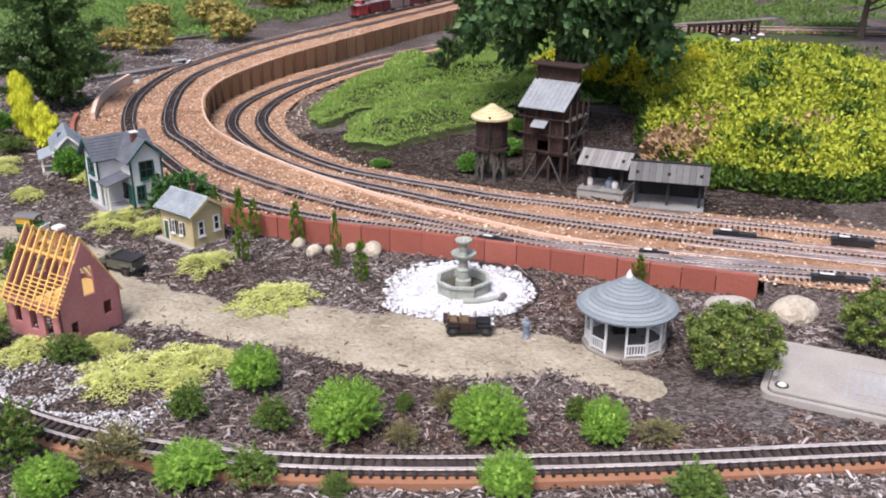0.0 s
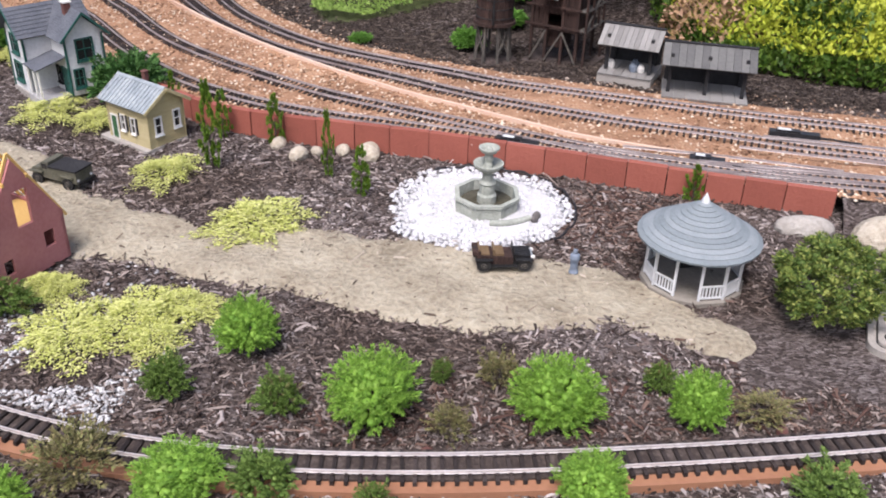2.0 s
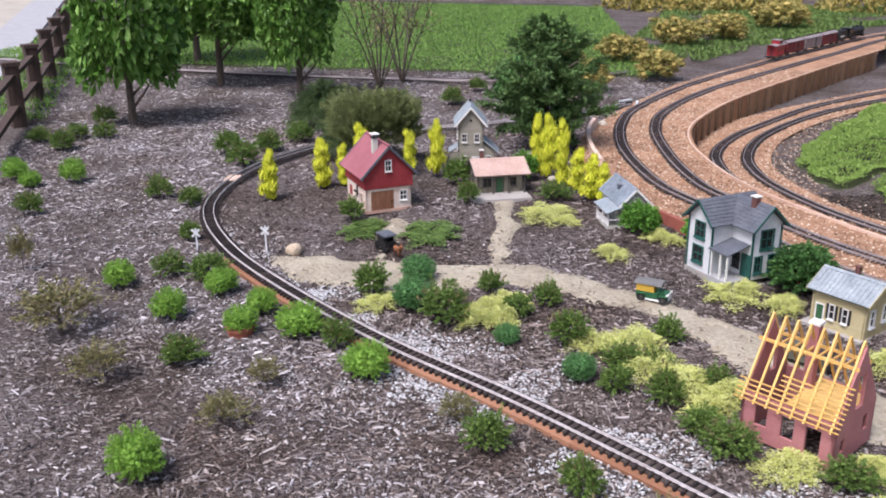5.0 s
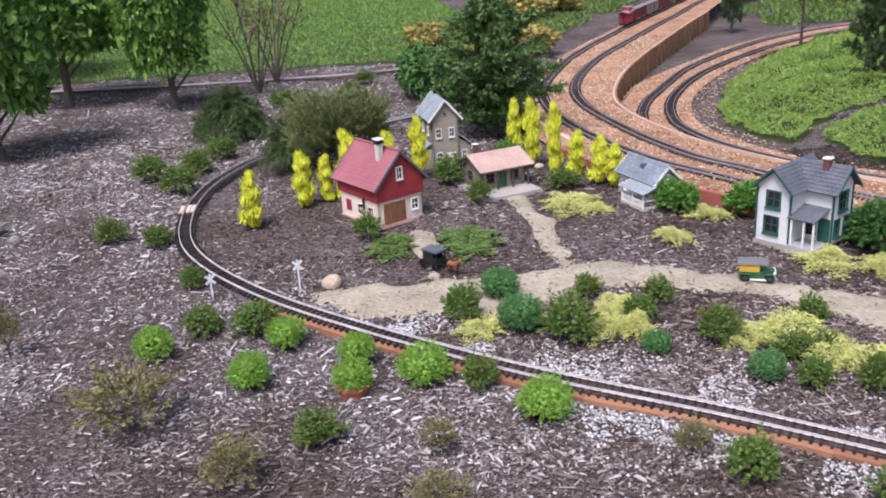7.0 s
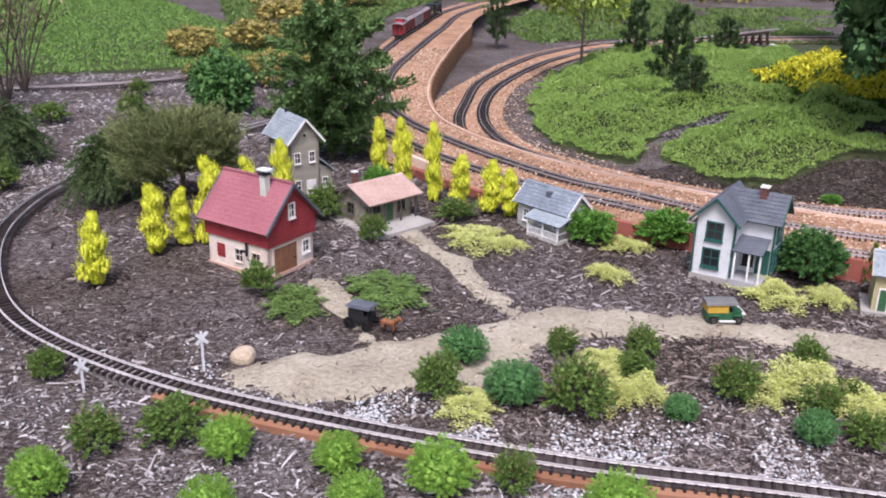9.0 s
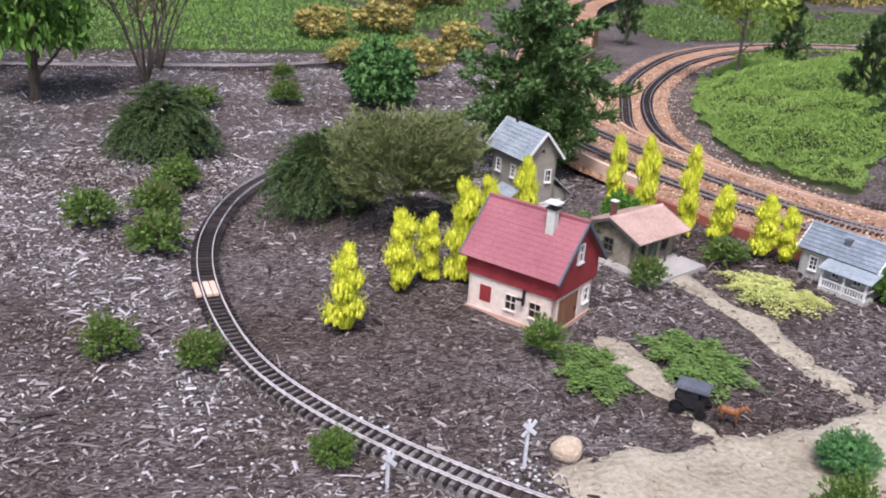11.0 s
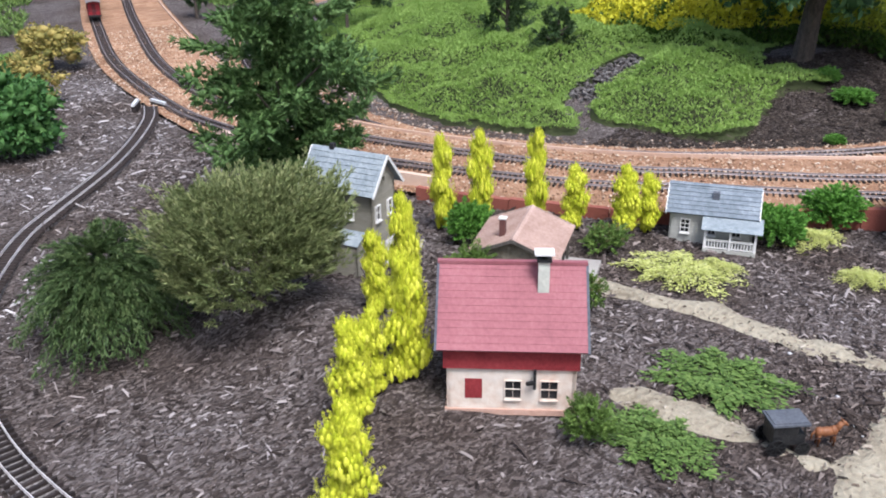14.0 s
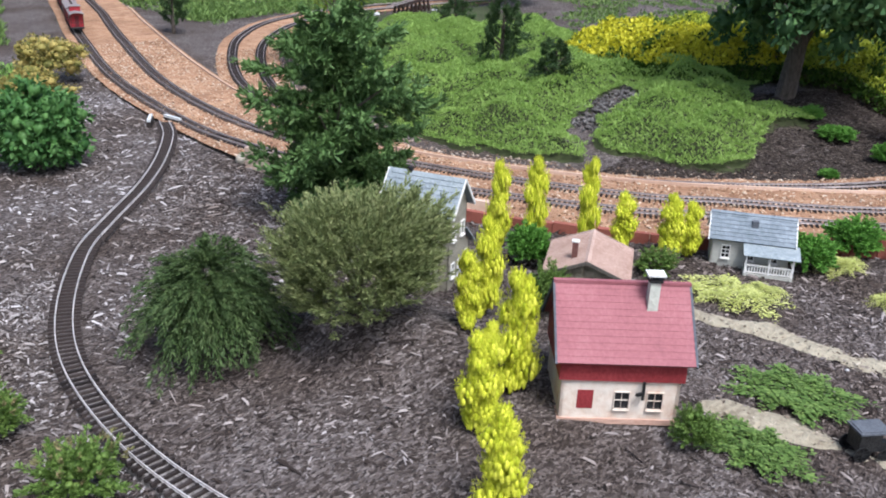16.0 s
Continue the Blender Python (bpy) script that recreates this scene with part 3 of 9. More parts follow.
loop_line = spline([(1.9, 2.36), (1.03, 2.25), (0.51, 2.19), (0.0, 2.155), (-0.4, 2.17), (-0.75, 2.245), (-1.1, 2.4), (-1.44, 2.59), (-1.8, 2.785), (-2.23, 2.99), (-2.6, 3.205), (-2.96, 3.445), (-3.2, 3.64), (-3.42, 3.87), (-3.57, 4.1), (-3.66, 4.37), (-3.71, 4.7), (-3.7, 5.02), (-3.62, 5.38), (-3.47, 5.7), (-3.23, 6.05), (-3.03, 6.25), (-2.7, 6.55), (-2.45, 6.82), (-2.22, 7.12), (-2.1, 7.34)], 0.03)
back_line = spline([(-9.0, 8.0), (-6.5, 7.86), (-4.9, 7.87), (-4.03, 7.95), (-3.4, 8.05), (-2.75, 8.38), (-2.3, 8.9)], 0.04)
road_line = spline([(0.6, 2.58), (0.52, 2.65), (0.42, 2.74), (0.08, 2.78), (-0.2, 2.85), (-0.6, 2.94), (-0.95, 3.06), (-1.25, 3.4), (-1.5, 3.6), (-1.75, 3.66), (-2.05, 3.73), (-2.35, 3.58), (-2.6, 3.58), (-2.9, 3.6)])
road_half = [0.06, 0.12, 0.18, 0.16, 0.11, 0.13, 0.13, 0.1, 0.075, 0.075, 0.09, 0.13, 0.14, 0.1]
gully_line = spline([(-0.68, 5.5), (-0.6, 5.85), (-0.35, 6.0), (-0.05, 6.07), (0.3, 6.12)], 0.05)
path_a = spline([(-2.28, 4.52), (-2.2, 4.2), (-2.12, 3.8)])
path_b = spline([(-2.68, 4.22), (-2.62, 4.0), (-2.58, 3.75)])


def village(x, y):
    m = 0.045 * np.exp(-((x + 2.3) / 1.0) ** 2 - ((y - 4.6) / 0.8) ** 2)
    m = m + 0.04 * np.exp(-((x + 3.1) / 0.5) ** 2 - ((y - 4.7) / 0.5) ** 2)
    m = m + 0.09 * np.exp(-((x + 3.03) / 0.2) ** 2 - ((y - 5.0) / 0.22) ** 2)
    return m - 0.02 * smooth01(y, 5.2, 6.6)


def ground_height(xy, rough=True):
    x, y = xy[:, 0], xy[:, 1]
    s = -dist_to(xy, plank_line[::5])
    t = smooth01(s, -0.15, -0.02)
    low = z_inner(y) - 0.014
    h = village(x, y) * (1 - t) + np.minimum(low, village(x, y) + 0.05) * t
    hill = smooth01(-dist_to(xy, inner_line[::4]), 0.05, 1.25) * smooth01(y, 4.5, 5.3) * (1 - smooth01(np.hypot(x - 0.7, y - 6.5), 1.5, 2.7))
    h = h + 0.2 * hill
    far = smooth01(np.hypot(x + 1.5, y - 5), 12, 40)
    h = h * (1 - far) - 0.1 * far
    if rough:
        h = h + (hash_noise(x, y, 0.22, 1) - 0.5) * 0.012 + (hash_noise(x, y, 0.06, 2) - 0.5) * 0.008
    return h


def h_at(x, y):
    return float(ground_height(np.array([[x, y]], float), False)[0])


# ---------- ground: one sheet to the horizon ----------
gx = np.concatenate([[-400, -150, -70, -35, -20, -13, -9.5], np.arange(-7.5, -5.2, 0.15), np.arange(-5.2, 2.6, 0.05), np.arange(2.6, 5.0, 0.15), [6, 9, 14, 25, 60, 150, 400]])
gy = np.concatenate([[-400, -100, -30, -10, -4, -1.5], np.arange(-0.5, 1.4, 0.2), np.arange(1.4, 7.6, 0.05), np.arange(7.6, 14, 0.2), [15, 17, 20, 26, 40, 80, 160, 400]])
X, Y = np.meshgrid(gx, gy)
XY = np.stack([X.ravel(), Y.ravel()], axis=1)
Zg = ground_height(XY)
nx, ny = len(gx), len(gy)
I = np.arange(nx * ny).reshape(ny, nx)
quads = np.stack([I[:-1, :-1], I[:-1, 1:], I[1:, 1:], I[1:, :-1]], axis=-1).reshape(-1, 4)
ground = sheet("ground", np.column_stack([XY, Zg]), quads.tolist(), M["mulch"], smooth=True)
tagged(ground, "dark brown shredded bark mulch over the whole garden", "ground", kind="structure")


def patch_field(xy, which):
    """Signed depth inside a surface patch (positive inside), with an uneven edge."""
    x, y = xy[:, 0], xy[:, 1]
    wob = (hash_noise(x, y, 0.13, 5) - 0.5) * 0.07 + (hash_noise(x, y, 0.035, 6) - 0.5) * 0.03
    if which == "road":
        best = np.full(len(xy), -9.0)
        k = np.linspace(0, len(road_line) - 1, 60).astype(int)
        half = np.interp(np.linspace(0, 1, 60), np.linspace(0, 1, len(road_half)), road_half)
        for i, w in zip(k, half):
            best = np.maximum(best, w - np.hypot(x - road_line[i, 0], y - road_line[i, 1]))
        best = np.maximum(best, 0.044 - np.abs(dist_to(xy, path_a)))
        best = np.maximum(best, 0.03 - np.abs(dist_to(xy, path_b)))
        return best + wob
    if which == "disc":
        return 0.232 - np.hypot(x - 0.115, y - 3.17) + wob * 0.6
    if which == "lawn":
        s = -dist_to(xy, inner_line)
        gully = np.abs(dist_to(xy, gully_line)) - np.interp(y + x, [4.9, 5.3, 5.6, 6.1, 6.4], [0.09, 0.0, 0.05, 0.085, 0.02])
        right = np.minimum(1.25 - x + 0.9 * np.maximum(y - 7.0, 0), np.hypot(x - 0.75, y - 5.15) - 0.42)
        return np.minimum(np.minimum(s - 0.17, gully * 0.8), np.minimum(right * 0.6, (y - 5.16 + 0.1 * hash_noise(x, y, 0.3, 44)) * 0.9)) + wob * 1.5
    if which == "back_lawn":
        return np.minimum(y - 8.55 - 0.12 * (x + 4), np.minimum(-1.9 - 0.25 * (y - 8.5) - x + 0.0, x + 9.0)) + wob
    return wob


def patch(name, which, x0, x1, y0, y1, step, rise, mat, label, category, kind="structure"):
    """A surface patch laid on the ground, dipping under it at its uneven edge."""
    xs, ys = np.arange(x0, x1, step), np.arange(y0, y1, step)
    A, B = np.meshgrid(xs, ys)
    P = np.stack([A.ravel(), B.ravel()], axis=1)
    d = patch_field(P, which)
    z = ground_height(P) + np.clip(d * 0.3, -0.012, rise) + (hash_noise(P[:, 0], P[:, 1], 0.05, 9) - 0.5) * 0.004
    J = np.arange(len(P)).reshape(A.shape)
    q = np.stack([J[:-1, :-1], J[:-1, 1:], J[1:, 1:], J[1:, :-1]], axis=-1).reshape(-1, 4)
    q = q[(d[q] > -0.05).any(axis=1)]
    used = np.unique(q)
    remap = np.zeros(len(P), int)
    remap[used] = np.arange(len(used))
    ob = sheet(name, np.column_stack([P, z])[used], remap[q].tolist(), mat, smooth=True)
    return tagged(ob, label, category, kind=kind)


patch("path", "road", -3.2, 1.1, 2.3, 4.7, 0.02, 0.008, M["sand"], "pale sandy dirt road winding through the model village", "path")
patch("gravel_circle", "disc", -0.25, 0.5, 2.8, 3.55, 0.015, 0.012, M["white_stones"], "round bed of white marble chips around the fountain", "gravel")
patch("lawn", "lawn", -1.6, 5.0, 4.6, 10.6, 0.06, 0.03, M["grass"], "soil under green ground cover inside the railway curve", "lawn")
patch("back_lawn", "back_lawn", -9.0, -1.0, 8.0, 16.0, 0.12, 0.02, M["grass"], "bright green lawn behind the railway garden", "lawn")


# ---------- railway beds ----------
def resample(line, n):
    s = np.concatenate([[0], np.cumsum(np.linalg.norm(np.diff(line[:, :2], axis=0), axis=1))])
    u = np.linspace(0, s[-1], n)
    return np.stack([np.interp(u, s, line[:, k]) for k in range(2)], axis=1)


def bed(name, left, right, zfun, n, across, label):
    a, b = resample(left, n), resample(right, n)
    k = np.linspace(0, 1, across)
    P = a[:, None, :] * (1 - k)[None, :, None] + b[:, None, :] * k[None, :, None]
    P = P.reshape(-1, 2)
    z = zfun(P[:, 1]) + (hash_noise(P[:, 0], P[:, 1], 0.05, 3) - 0.5) * 0.008 + (hash_noise(P[:, 0], P[:, 1], 0.3, 4) - 0.5) * 0.006
    J = np.arange(len(P)).reshape(n, across)
    q = np.stack([J[:-1, :-1], J[:-1, 1:], J[1:, 1:], J[1:, :-1]], axis=-1).reshape(-1, 4)
    return tagged(sheet(name, np.column_stack([P, z]), q.tolist(), M["ballast"], smooth=True), label, "railway bed", kind="structure")


bed("railway_bed", edge_line, plank_line, z_outer, 700, 22, "orange crushed-brick ballast of the raised railway bed")
low_line = track_c.copy()
reach = np.minimum(np.abs(dist_to(track_c[:, :2], plank_line)) - 0.002, np.interp(track_c[:, 1], [7.2, 8.6], [0.3, 0.12]))
low_line[:, :2] += sideways(track_c) * reach[:, None]
bed("railway_bed", low_line, inner_line, z_inner, 600, 16, "orange crushed-brick ballast of the lower inner railway bed")


# sloping shoulder of the bed beyond the end of the wall
sh_line = edge_line[(edge_line[:, 0] > 1.08) & (edge_line[:, 1] < 3.3)]
nrm = sideways(sh_line)
V, Fq = [], []
for k, (q, n) in enumerate(zip(sh_line, nrm)):
    for off, dz in ((-0.02, 0.002), (0.03, -0.012), (0.09, -0.04), (0.16, -0.075)):
        V.append((q[0] + n[0] * off, q[1] + n[1] * off, float(z_outer(q[1])) + dz + 0.006 * math.sin(k * 1.7 + off * 90)))
    if k:
        Fq += [(4 * k - 4 + c, 4 * k - 3 + c, 4 * k + 1 + c, 4 * k + c) for c in range(3)]
tagged(sheet("bed_shoulder", V, Fq, M["mulch"], smooth=True), "earth shoulder sloping down from the railway bed", "bank", kind="structure")

# ---------- tracks ----------
tie_bm = bmesh.new()
box(tie_bm, -0.041, 0.041, -0.0036, 0.0036, -0.004, 0.006)
for sx in (-1, 1):
    box(tie_bm, sx * 0.0225 - 0.006, sx * 0.0225 + 0.006, -0.003, 0.003, 0.006, 0.0085)
tie_mesh = bpy.data.meshes.new("sleeper")
tie_bm.to_mesh(tie_mesh)
tie_bm.free()
tie_mesh.materials.append(M["tie"])
RAIL = [(-0.0014, 0.0), (0.0014, 0.0), (0.0004, 0.0015), (0.0004, 0.005), (0.0011, 0.0058), (0.0011, 0.0075), (-0.0011, 0.0075), (-0.0011, 0.0058), (-0.0004, 0.005), (-0.0004, 0.0015)]


def track(name, line, zs, mat, label, near, spacing=0.0205):
    """Two rails on separate sleepers; the stretch 'near' (a range of y and x) has its sleepers as parts, the rest as one mesh."""
    tr = thing(name, Matrix.Identity(4), label, "railway track")
    line = line.copy()
    line[:, 2] = zs
    nrm = sideways(line)
    for s in (-1, 1):
        r = line.copy()
        r[:, :2] += nrm * 0.0225 * s
        r[:, 2] += 0.0075
        bm = bmesh.new()
        sweep(bm, r, RAIL)
        part("rail", bm, mat, tr)
    d = np.concatenate([[0], np.cumsum(np.linalg.norm(np.diff(line[:, :2], axis=0), axis=1))])
    u = np.arange(spacing / 2, d[-1], spacing)
    px, py, pz = (np.interp(u, d, line[:, k]) for k in range(3))
    ax, ay = np.interp(u, d, nrm[:, 0]), np.interp(u, d, nrm[:, 1])
    rest, count = bmesh.new(), 0
    rng = random.Random(len(u))
    for x, y, z, a, b in zip(px, py, pz, ax, ay):
        m = Matrix.Translation((x, y, z)) @ Matrix.Rotation(math.atan2(b, a) + rng.uniform(-0.03, 0.03), 4, "Z")
        if count < 300 and near[0] < x < near[1] and near[2] < y < near[3]:
            ob = new("sleeper", tie_mesh)
            ob.parent = tr
            ob.matrix_local = m
            count += 1
        else:
            box(rest, -0.041, 0.041, -0.0036, 0.0036, -0.004, 0.006, m)
    if len(rest.verts):
        tagged(part("sleeper_row", rest, M["tie"], tr), kind="stuff")
    else:
        rest.free()
    return tr


loop_z = ground_height(loop_line[:, :2], False) + 0.02
track("garden_railway_track", loop_line, loop_z, M["rail"], "single narrow-gauge garden railway track looping round the village", (-3.75, 1.1, 2.0, 5.4), 0.0235)
track("railway_track", track_a, z_outer(track_a[:, 1]) + 0.0005, M["rail_dark"], "curving garden railway track beside the red wall", (-2.2, 1.5, 3.0, 7.0))
track("railway_track", track_b, z_outer(track_b[:, 1]) + 0.0005, M["rail_dark"], "curving garden railway track on orange ballast", (-2.2, 1.5, 3.0, 7.0))
track("railway_track", track_c, z_inner(track_c[:, 1]) + 0.0015, M["rail_dark"], "garden railway track below the retaining boards", (-2.2, 1.5, 3.0, 7.0))
track("railway_track", track_d, z_inner(track_d[:, 1]) + 0.0015, M["rail_dark"], "innermost curving garden railway track by the lawn", (-2.2, 1.5, 3.0, 7.0))
track("far_railway_track", back_line, ground_height(back_line[:, :2], False) + 0.02, M["rail_dark"], "far garden railway track in front of the back lawn", (-9, 9, 20, 30))

# boards under the loop track
roadbed = thing("track_roadbed", Matrix.Identity(4), "orange-stained boards carrying the loop track", "roadbed")
k0 = 0
while k0 < len(loop_line) - 2:
    k1 = min(k0 + 20, len(loop_line) - 1)
    seg = loop_line[k0:k1 + 1].copy()
    if seg[0, 1] >= 3.3:
        seg[:, 2] = loop_z[k0:k1 + 1]
        bm = bmesh.new()
        sweep(bm, seg, [(-0.036, -0.04), (0.036, -0.04), (0.03, -0.001), (-0.03, -0.001)])
        part("bearer", bm, M["dust"], roadbed)
    else:
        seg[:, 2] = loop_z[k0:k1 + 1]
        bm = bmesh.new()
        sweep(bm, seg, [(0.03, -0.04), (0.056, -0.04), (0.056, -0.0045), (0.03, -0.0045)])
        part("board", bm, M["board"], roadbed)
        bm = bmesh.new()
        sweep(bm, seg, [(-0.046, -0.04), (0.0295, -0.04), (0.0295, 0.0005), (-0.046, 0.0005)])
        part("bearer", bm, M["bearer"], roadbed)
    k0 = k1
# two boards across the loop
crossing = thing("board_crossing", pose(-3.69, 4.53, h_at(-3.69, 4.53) + 0.024, 0, 0, 10), "two short new pine boards beside the rails", "board")
for dx in (-0.037, -0.009, 0.009):
    part("board", boxes((dx - 0.0075, dx + 0.0075, -0.045, 0.045, 0.0025, 0.0095)), M["plank"], crossing)

# ---------- red retaining wall of separate blocks ----------
wall = thing("wall_red", Matrix.Identity(4), "low red-brown retaining wall of painted blocks along the railway", "retaining wall", kind="structure")
s_edge = np.concatenate([[0], np.cumsum(np.linalg.norm(np.diff(edge_line[:, :2], axis=0), axis=1))])
i_start = int(np.argmin(np.hypot(edge_line[:, 0] - 1.085, edge_line[:, 1] - 3.153)))
i_end = int(np.argmin(np.hypot(edge_line[:, 0] + 2.08, edge_line[:, 1] - 5.42)))
u = s_edge[i_start]
rng = random.Random(3)
while u < s_edge[i_end]:
    w = rng.uniform(0.1, 0.125) if u > s_edge[i_start] + 0.05 else 0.13
    a = np.array([np.interp(u, s_edge, edge_line[:, k]) for k in range(2)])
    b = np.array([np.interp(u + w - 0.0025, s_edge, edge_line[:, k]) for k in range(2)])
    ang = math.atan2(b[1] - a[1], b[0] - a[0])
    zt, zb = float(z_outer(a[1])) + 0.024 + rng.uniform(-0.0015, 0.0015), h_at(*a) - 0.03
    ln = float(np.hypot(*(b - a)))
    bm = boxes((0, ln, -0.004, 0.018, zb, zt))
    part("block", bm, M["red_wall"], wall, m=Matrix.Translation((a[0], a[1], 0)) @ Matrix.Rotation(ang + rng.uniform(-0.01, 0.01), 4, "Z"))
    u += w

# curved timber kerb where the wall ends
kerb = spline([(-1.98, 5.38), (-2.1, 5.75), (-2.18, 6.15), (-2.2, 6.55)])
kerb[:, 2] = 0.0
bm = bmesh.new()
sweep(bm, kerb, [(-0.011, -0.03), (0.011, -0.03), (0.011, 0.07), (-0.011, 0.07)])
tagged(part("timber_kerb", bm, M["plank"]), "curved pale timber kerb beside the track", "kerb", kind="structure")

# ---------- plank edging and retaining fence between the two levels ----------
edging = thing("plank_edging", Matrix.Identity(4), "pale bent planks edging the upper railway bed", "edging", kind="structure")
pl = plank_line.copy()
i0 = int(np.argmin(np.hypot(pl[:, 0] - 0.85, pl[:, 1] - 3.38)))
i1 = int(np.argmin(np.hypot(pl[:, 0] + 0.05, pl[:, 1] - 11.1)))
pl = pl[i0:i1]
pl[:, 2] = z_outer(pl[:, 1])
for k in range(0, len(pl) - 2, 30):
    seg = pl[k:k + 31]
    if len(seg) > 1:
        bm = bmesh.new()
        sweep(bm, seg, [(-0.005, -0.03), (0.005, -0.03), (0.005, 0.013), (-0.005, 0.013)])
        part("plank", bm, M["plank"], edging)
fence = thing("retaining_fence", Matrix.Identity(4), "retaining fence of brown boards with dark upright battens", "fence", kind="structure")
high = [k for k in range(len(pl)) if pl[k, 1] > 5.7]
lo_i, hi_i = high[0], high[-1]
step = 9
for k in range(lo_i, hi_i - step, step):
    seg = pl[k:k + step + 1].copy()
    drop = float(z_outer(seg[0, 1]) - z_inner(seg[0, 1])) + 0.04
    bm = bmesh.new()
    sweep(bm, seg, [(-0.019, -drop), (-0.008, -drop), (-0.008, 0.012), (-0.019, 0.012)])
    part("board", bm, M["fence_board"], fence)
    a, n = seg[0], sideways(seg)[0]
    bm = boxes((-0.035, -0.0195, -0.007, 0.007, -drop, 0.006))
    part("batten", bm, M["fence_post"], fence, m=Matrix.Translation((a[0], a[1], a[2])) @ Matrix.Rotation(math.atan2(n[1], n[0]), 4, "Z"))
# ---------- windows, doors, roofs ----------
def window(parent, m, w, h, mat, nx=2, ny=2, bar=0.0035, name="window", pane=None, sill=True):
    """A window in its opening: m puts local x along the wall, z up, -y outwards, origin at the lower left."""
    bm = bmesh.new()
    d0, d1 = -0.004, 0.004
    ring = []
    for y in (d0, d1):
        ring.append([bm.verts.new(m @ Vector(p)) for p in ((-bar, y, -bar), (w + bar, y, -bar), (w + bar, y, h + bar), (-bar, y, h + bar), (0, y, 0), (w, y, 0), (w, y, h), (0, y, h))])
    for k in range(4):
        j = (k + 1) % 4
        for lot in ring:
            bm.faces.new((lot[k], lot[j], lot[4 + j], lot[4 + k]))
        for o in (0, 4):
            bm.faces.new((ring[0][o + k], ring[0][o + j], ring[1][o + j], ring[1][o + k]))
    ob = part(name, bm, mat, parent)
    for i in range(1, nx):
        bm = bmesh.new()
        box(bm, w * i / nx - bar * 0.28, w * i / nx + bar * 0.28, -0.001, 0.002, 0, h, m)
        part("glazing_bar", bm, mat, ob)
    for i in range(1, ny):
        bm = bmesh.new()
        box(bm, 0, w, -0.0012, 0.0018, h * i / ny - bar * 0.28, h * i / ny + bar * 0.28, m)
        part("glazing_bar", bm, mat, ob)
    bm = bmesh.new()
    box(bm, 0, w, 0.002, 0.0035, 0, h, m)
    part("pane", bm, pane or M["glass"], ob)
    if sill:
        bm = bmesh.new()
        box(bm, -bar * 1.4, w + bar * 1.4, -0.0075, 0.0, -bar * 2, -bar, m)
        part("sill", bm, mat, ob)
    return ob


def door(parent, m, w, h, mat, trim, leaves=1, planks=0):
    bm = bmesh.new()
    box(bm, 0.0006, w - 0.0006, 0.0, 0.003, 0, h, m)
    ob = part("door", bm, mat, parent)
    n = leaves * (planks or 2)
    for k in range(n):
        bm = bmesh.new()
        box(bm, w * k / n + 0.0008, w * (k + 1) / n - 0.0008, -0.0016, 0.0, 0.002, h - 0.002, m)
        part("plank", bm, mat, ob)
    bm = bmesh.new()
    box(bm, -0.004, 0, -0.003, 0.004, 0, h + 0.004, m)
    box(bm, w, w + 0.004, -0.003, 0.004, 0, h + 0.004, m)
    box(bm, 0, w, -0.003, 0.004, h, h + 0.004, m)
    part("door_frame", bm, trim, ob)
    bm = bmesh.new()
    box(bm, w * 0.86, w * 0.92, -0.004, -0.0016, h * 0.45, h * 0.51, m)
    part("handle", bm, M["iron"], ob)
    return ob


def side_frame(length, depth):
    """Poses of the four walls of a rectangular house: front, right, back, left."""
    return (Matrix.Identity(4), Matrix.Translation((length, 0, 0)) @ Matrix.Rotation(math.pi / 2, 4, "Z"),
            Matrix.Translation((length, depth, 0)) @ Matrix.Rotation(math.pi, 4, "Z"), Matrix.Translation((0, depth, 0)) @ Matrix.Rotation(-math.pi / 2, 4, "Z"))


def at(m, x, z):
    return m @ Matrix.Translation((x, 0, z))


def roof_slope(parent, name, a, b, c, d, thick, mat, courses=0, ribs=0, label="", lap=0.0026):
    """One roof slope: eave a to b, ridge c above b, d above a; with lapped courses or ribs as parts of it."""
    a, b, c, d = (Vector(p) for p in (a, b, c, d))
    bm = bmesh.new()
    slab(bm, (a, b, c, d), thick)
    n = (b - a).cross(d - a).normalized()
    if n.z < 0:
        n = -n
    slope = part(name, bm, mat, parent, label)
    for i in range(courses):
        t0, t1 = i / courses, (i + 1) / courses
        p = [a.lerp(d, t0), b.lerp(c, t0), b.lerp(c, t1), a.lerp(d, t1)]
        bm = bmesh.new()
        slab(bm, (p[0] + n * lap, p[1] + n * lap, p[2] + n * 0.0007, p[3] + n * 0.0007), 0.0012)
        part("shingle_course", bm, mat, slope)
    for i in range(ribs + 1 if ribs else 0):
        t = i / ribs
        e0, e1 = a.lerp(b, max(0.0, t - 0.16 / ribs)), a.lerp(b, min(1.0, t + 0.16 / ribs))
        f0, f1 = d.lerp(c, max(0.0, t - 0.16 / ribs)), d.lerp(c, min(1.0, t + 0.16 / ribs))
        bm = bmesh.new()
        slab(bm, (e0 + n * 0.0022, e1 + n * 0.0022, f1 + n * 0.0022, f0 + n * 0.0022), 0.002)
        part("rib", bm, mat, slope)
    return slope


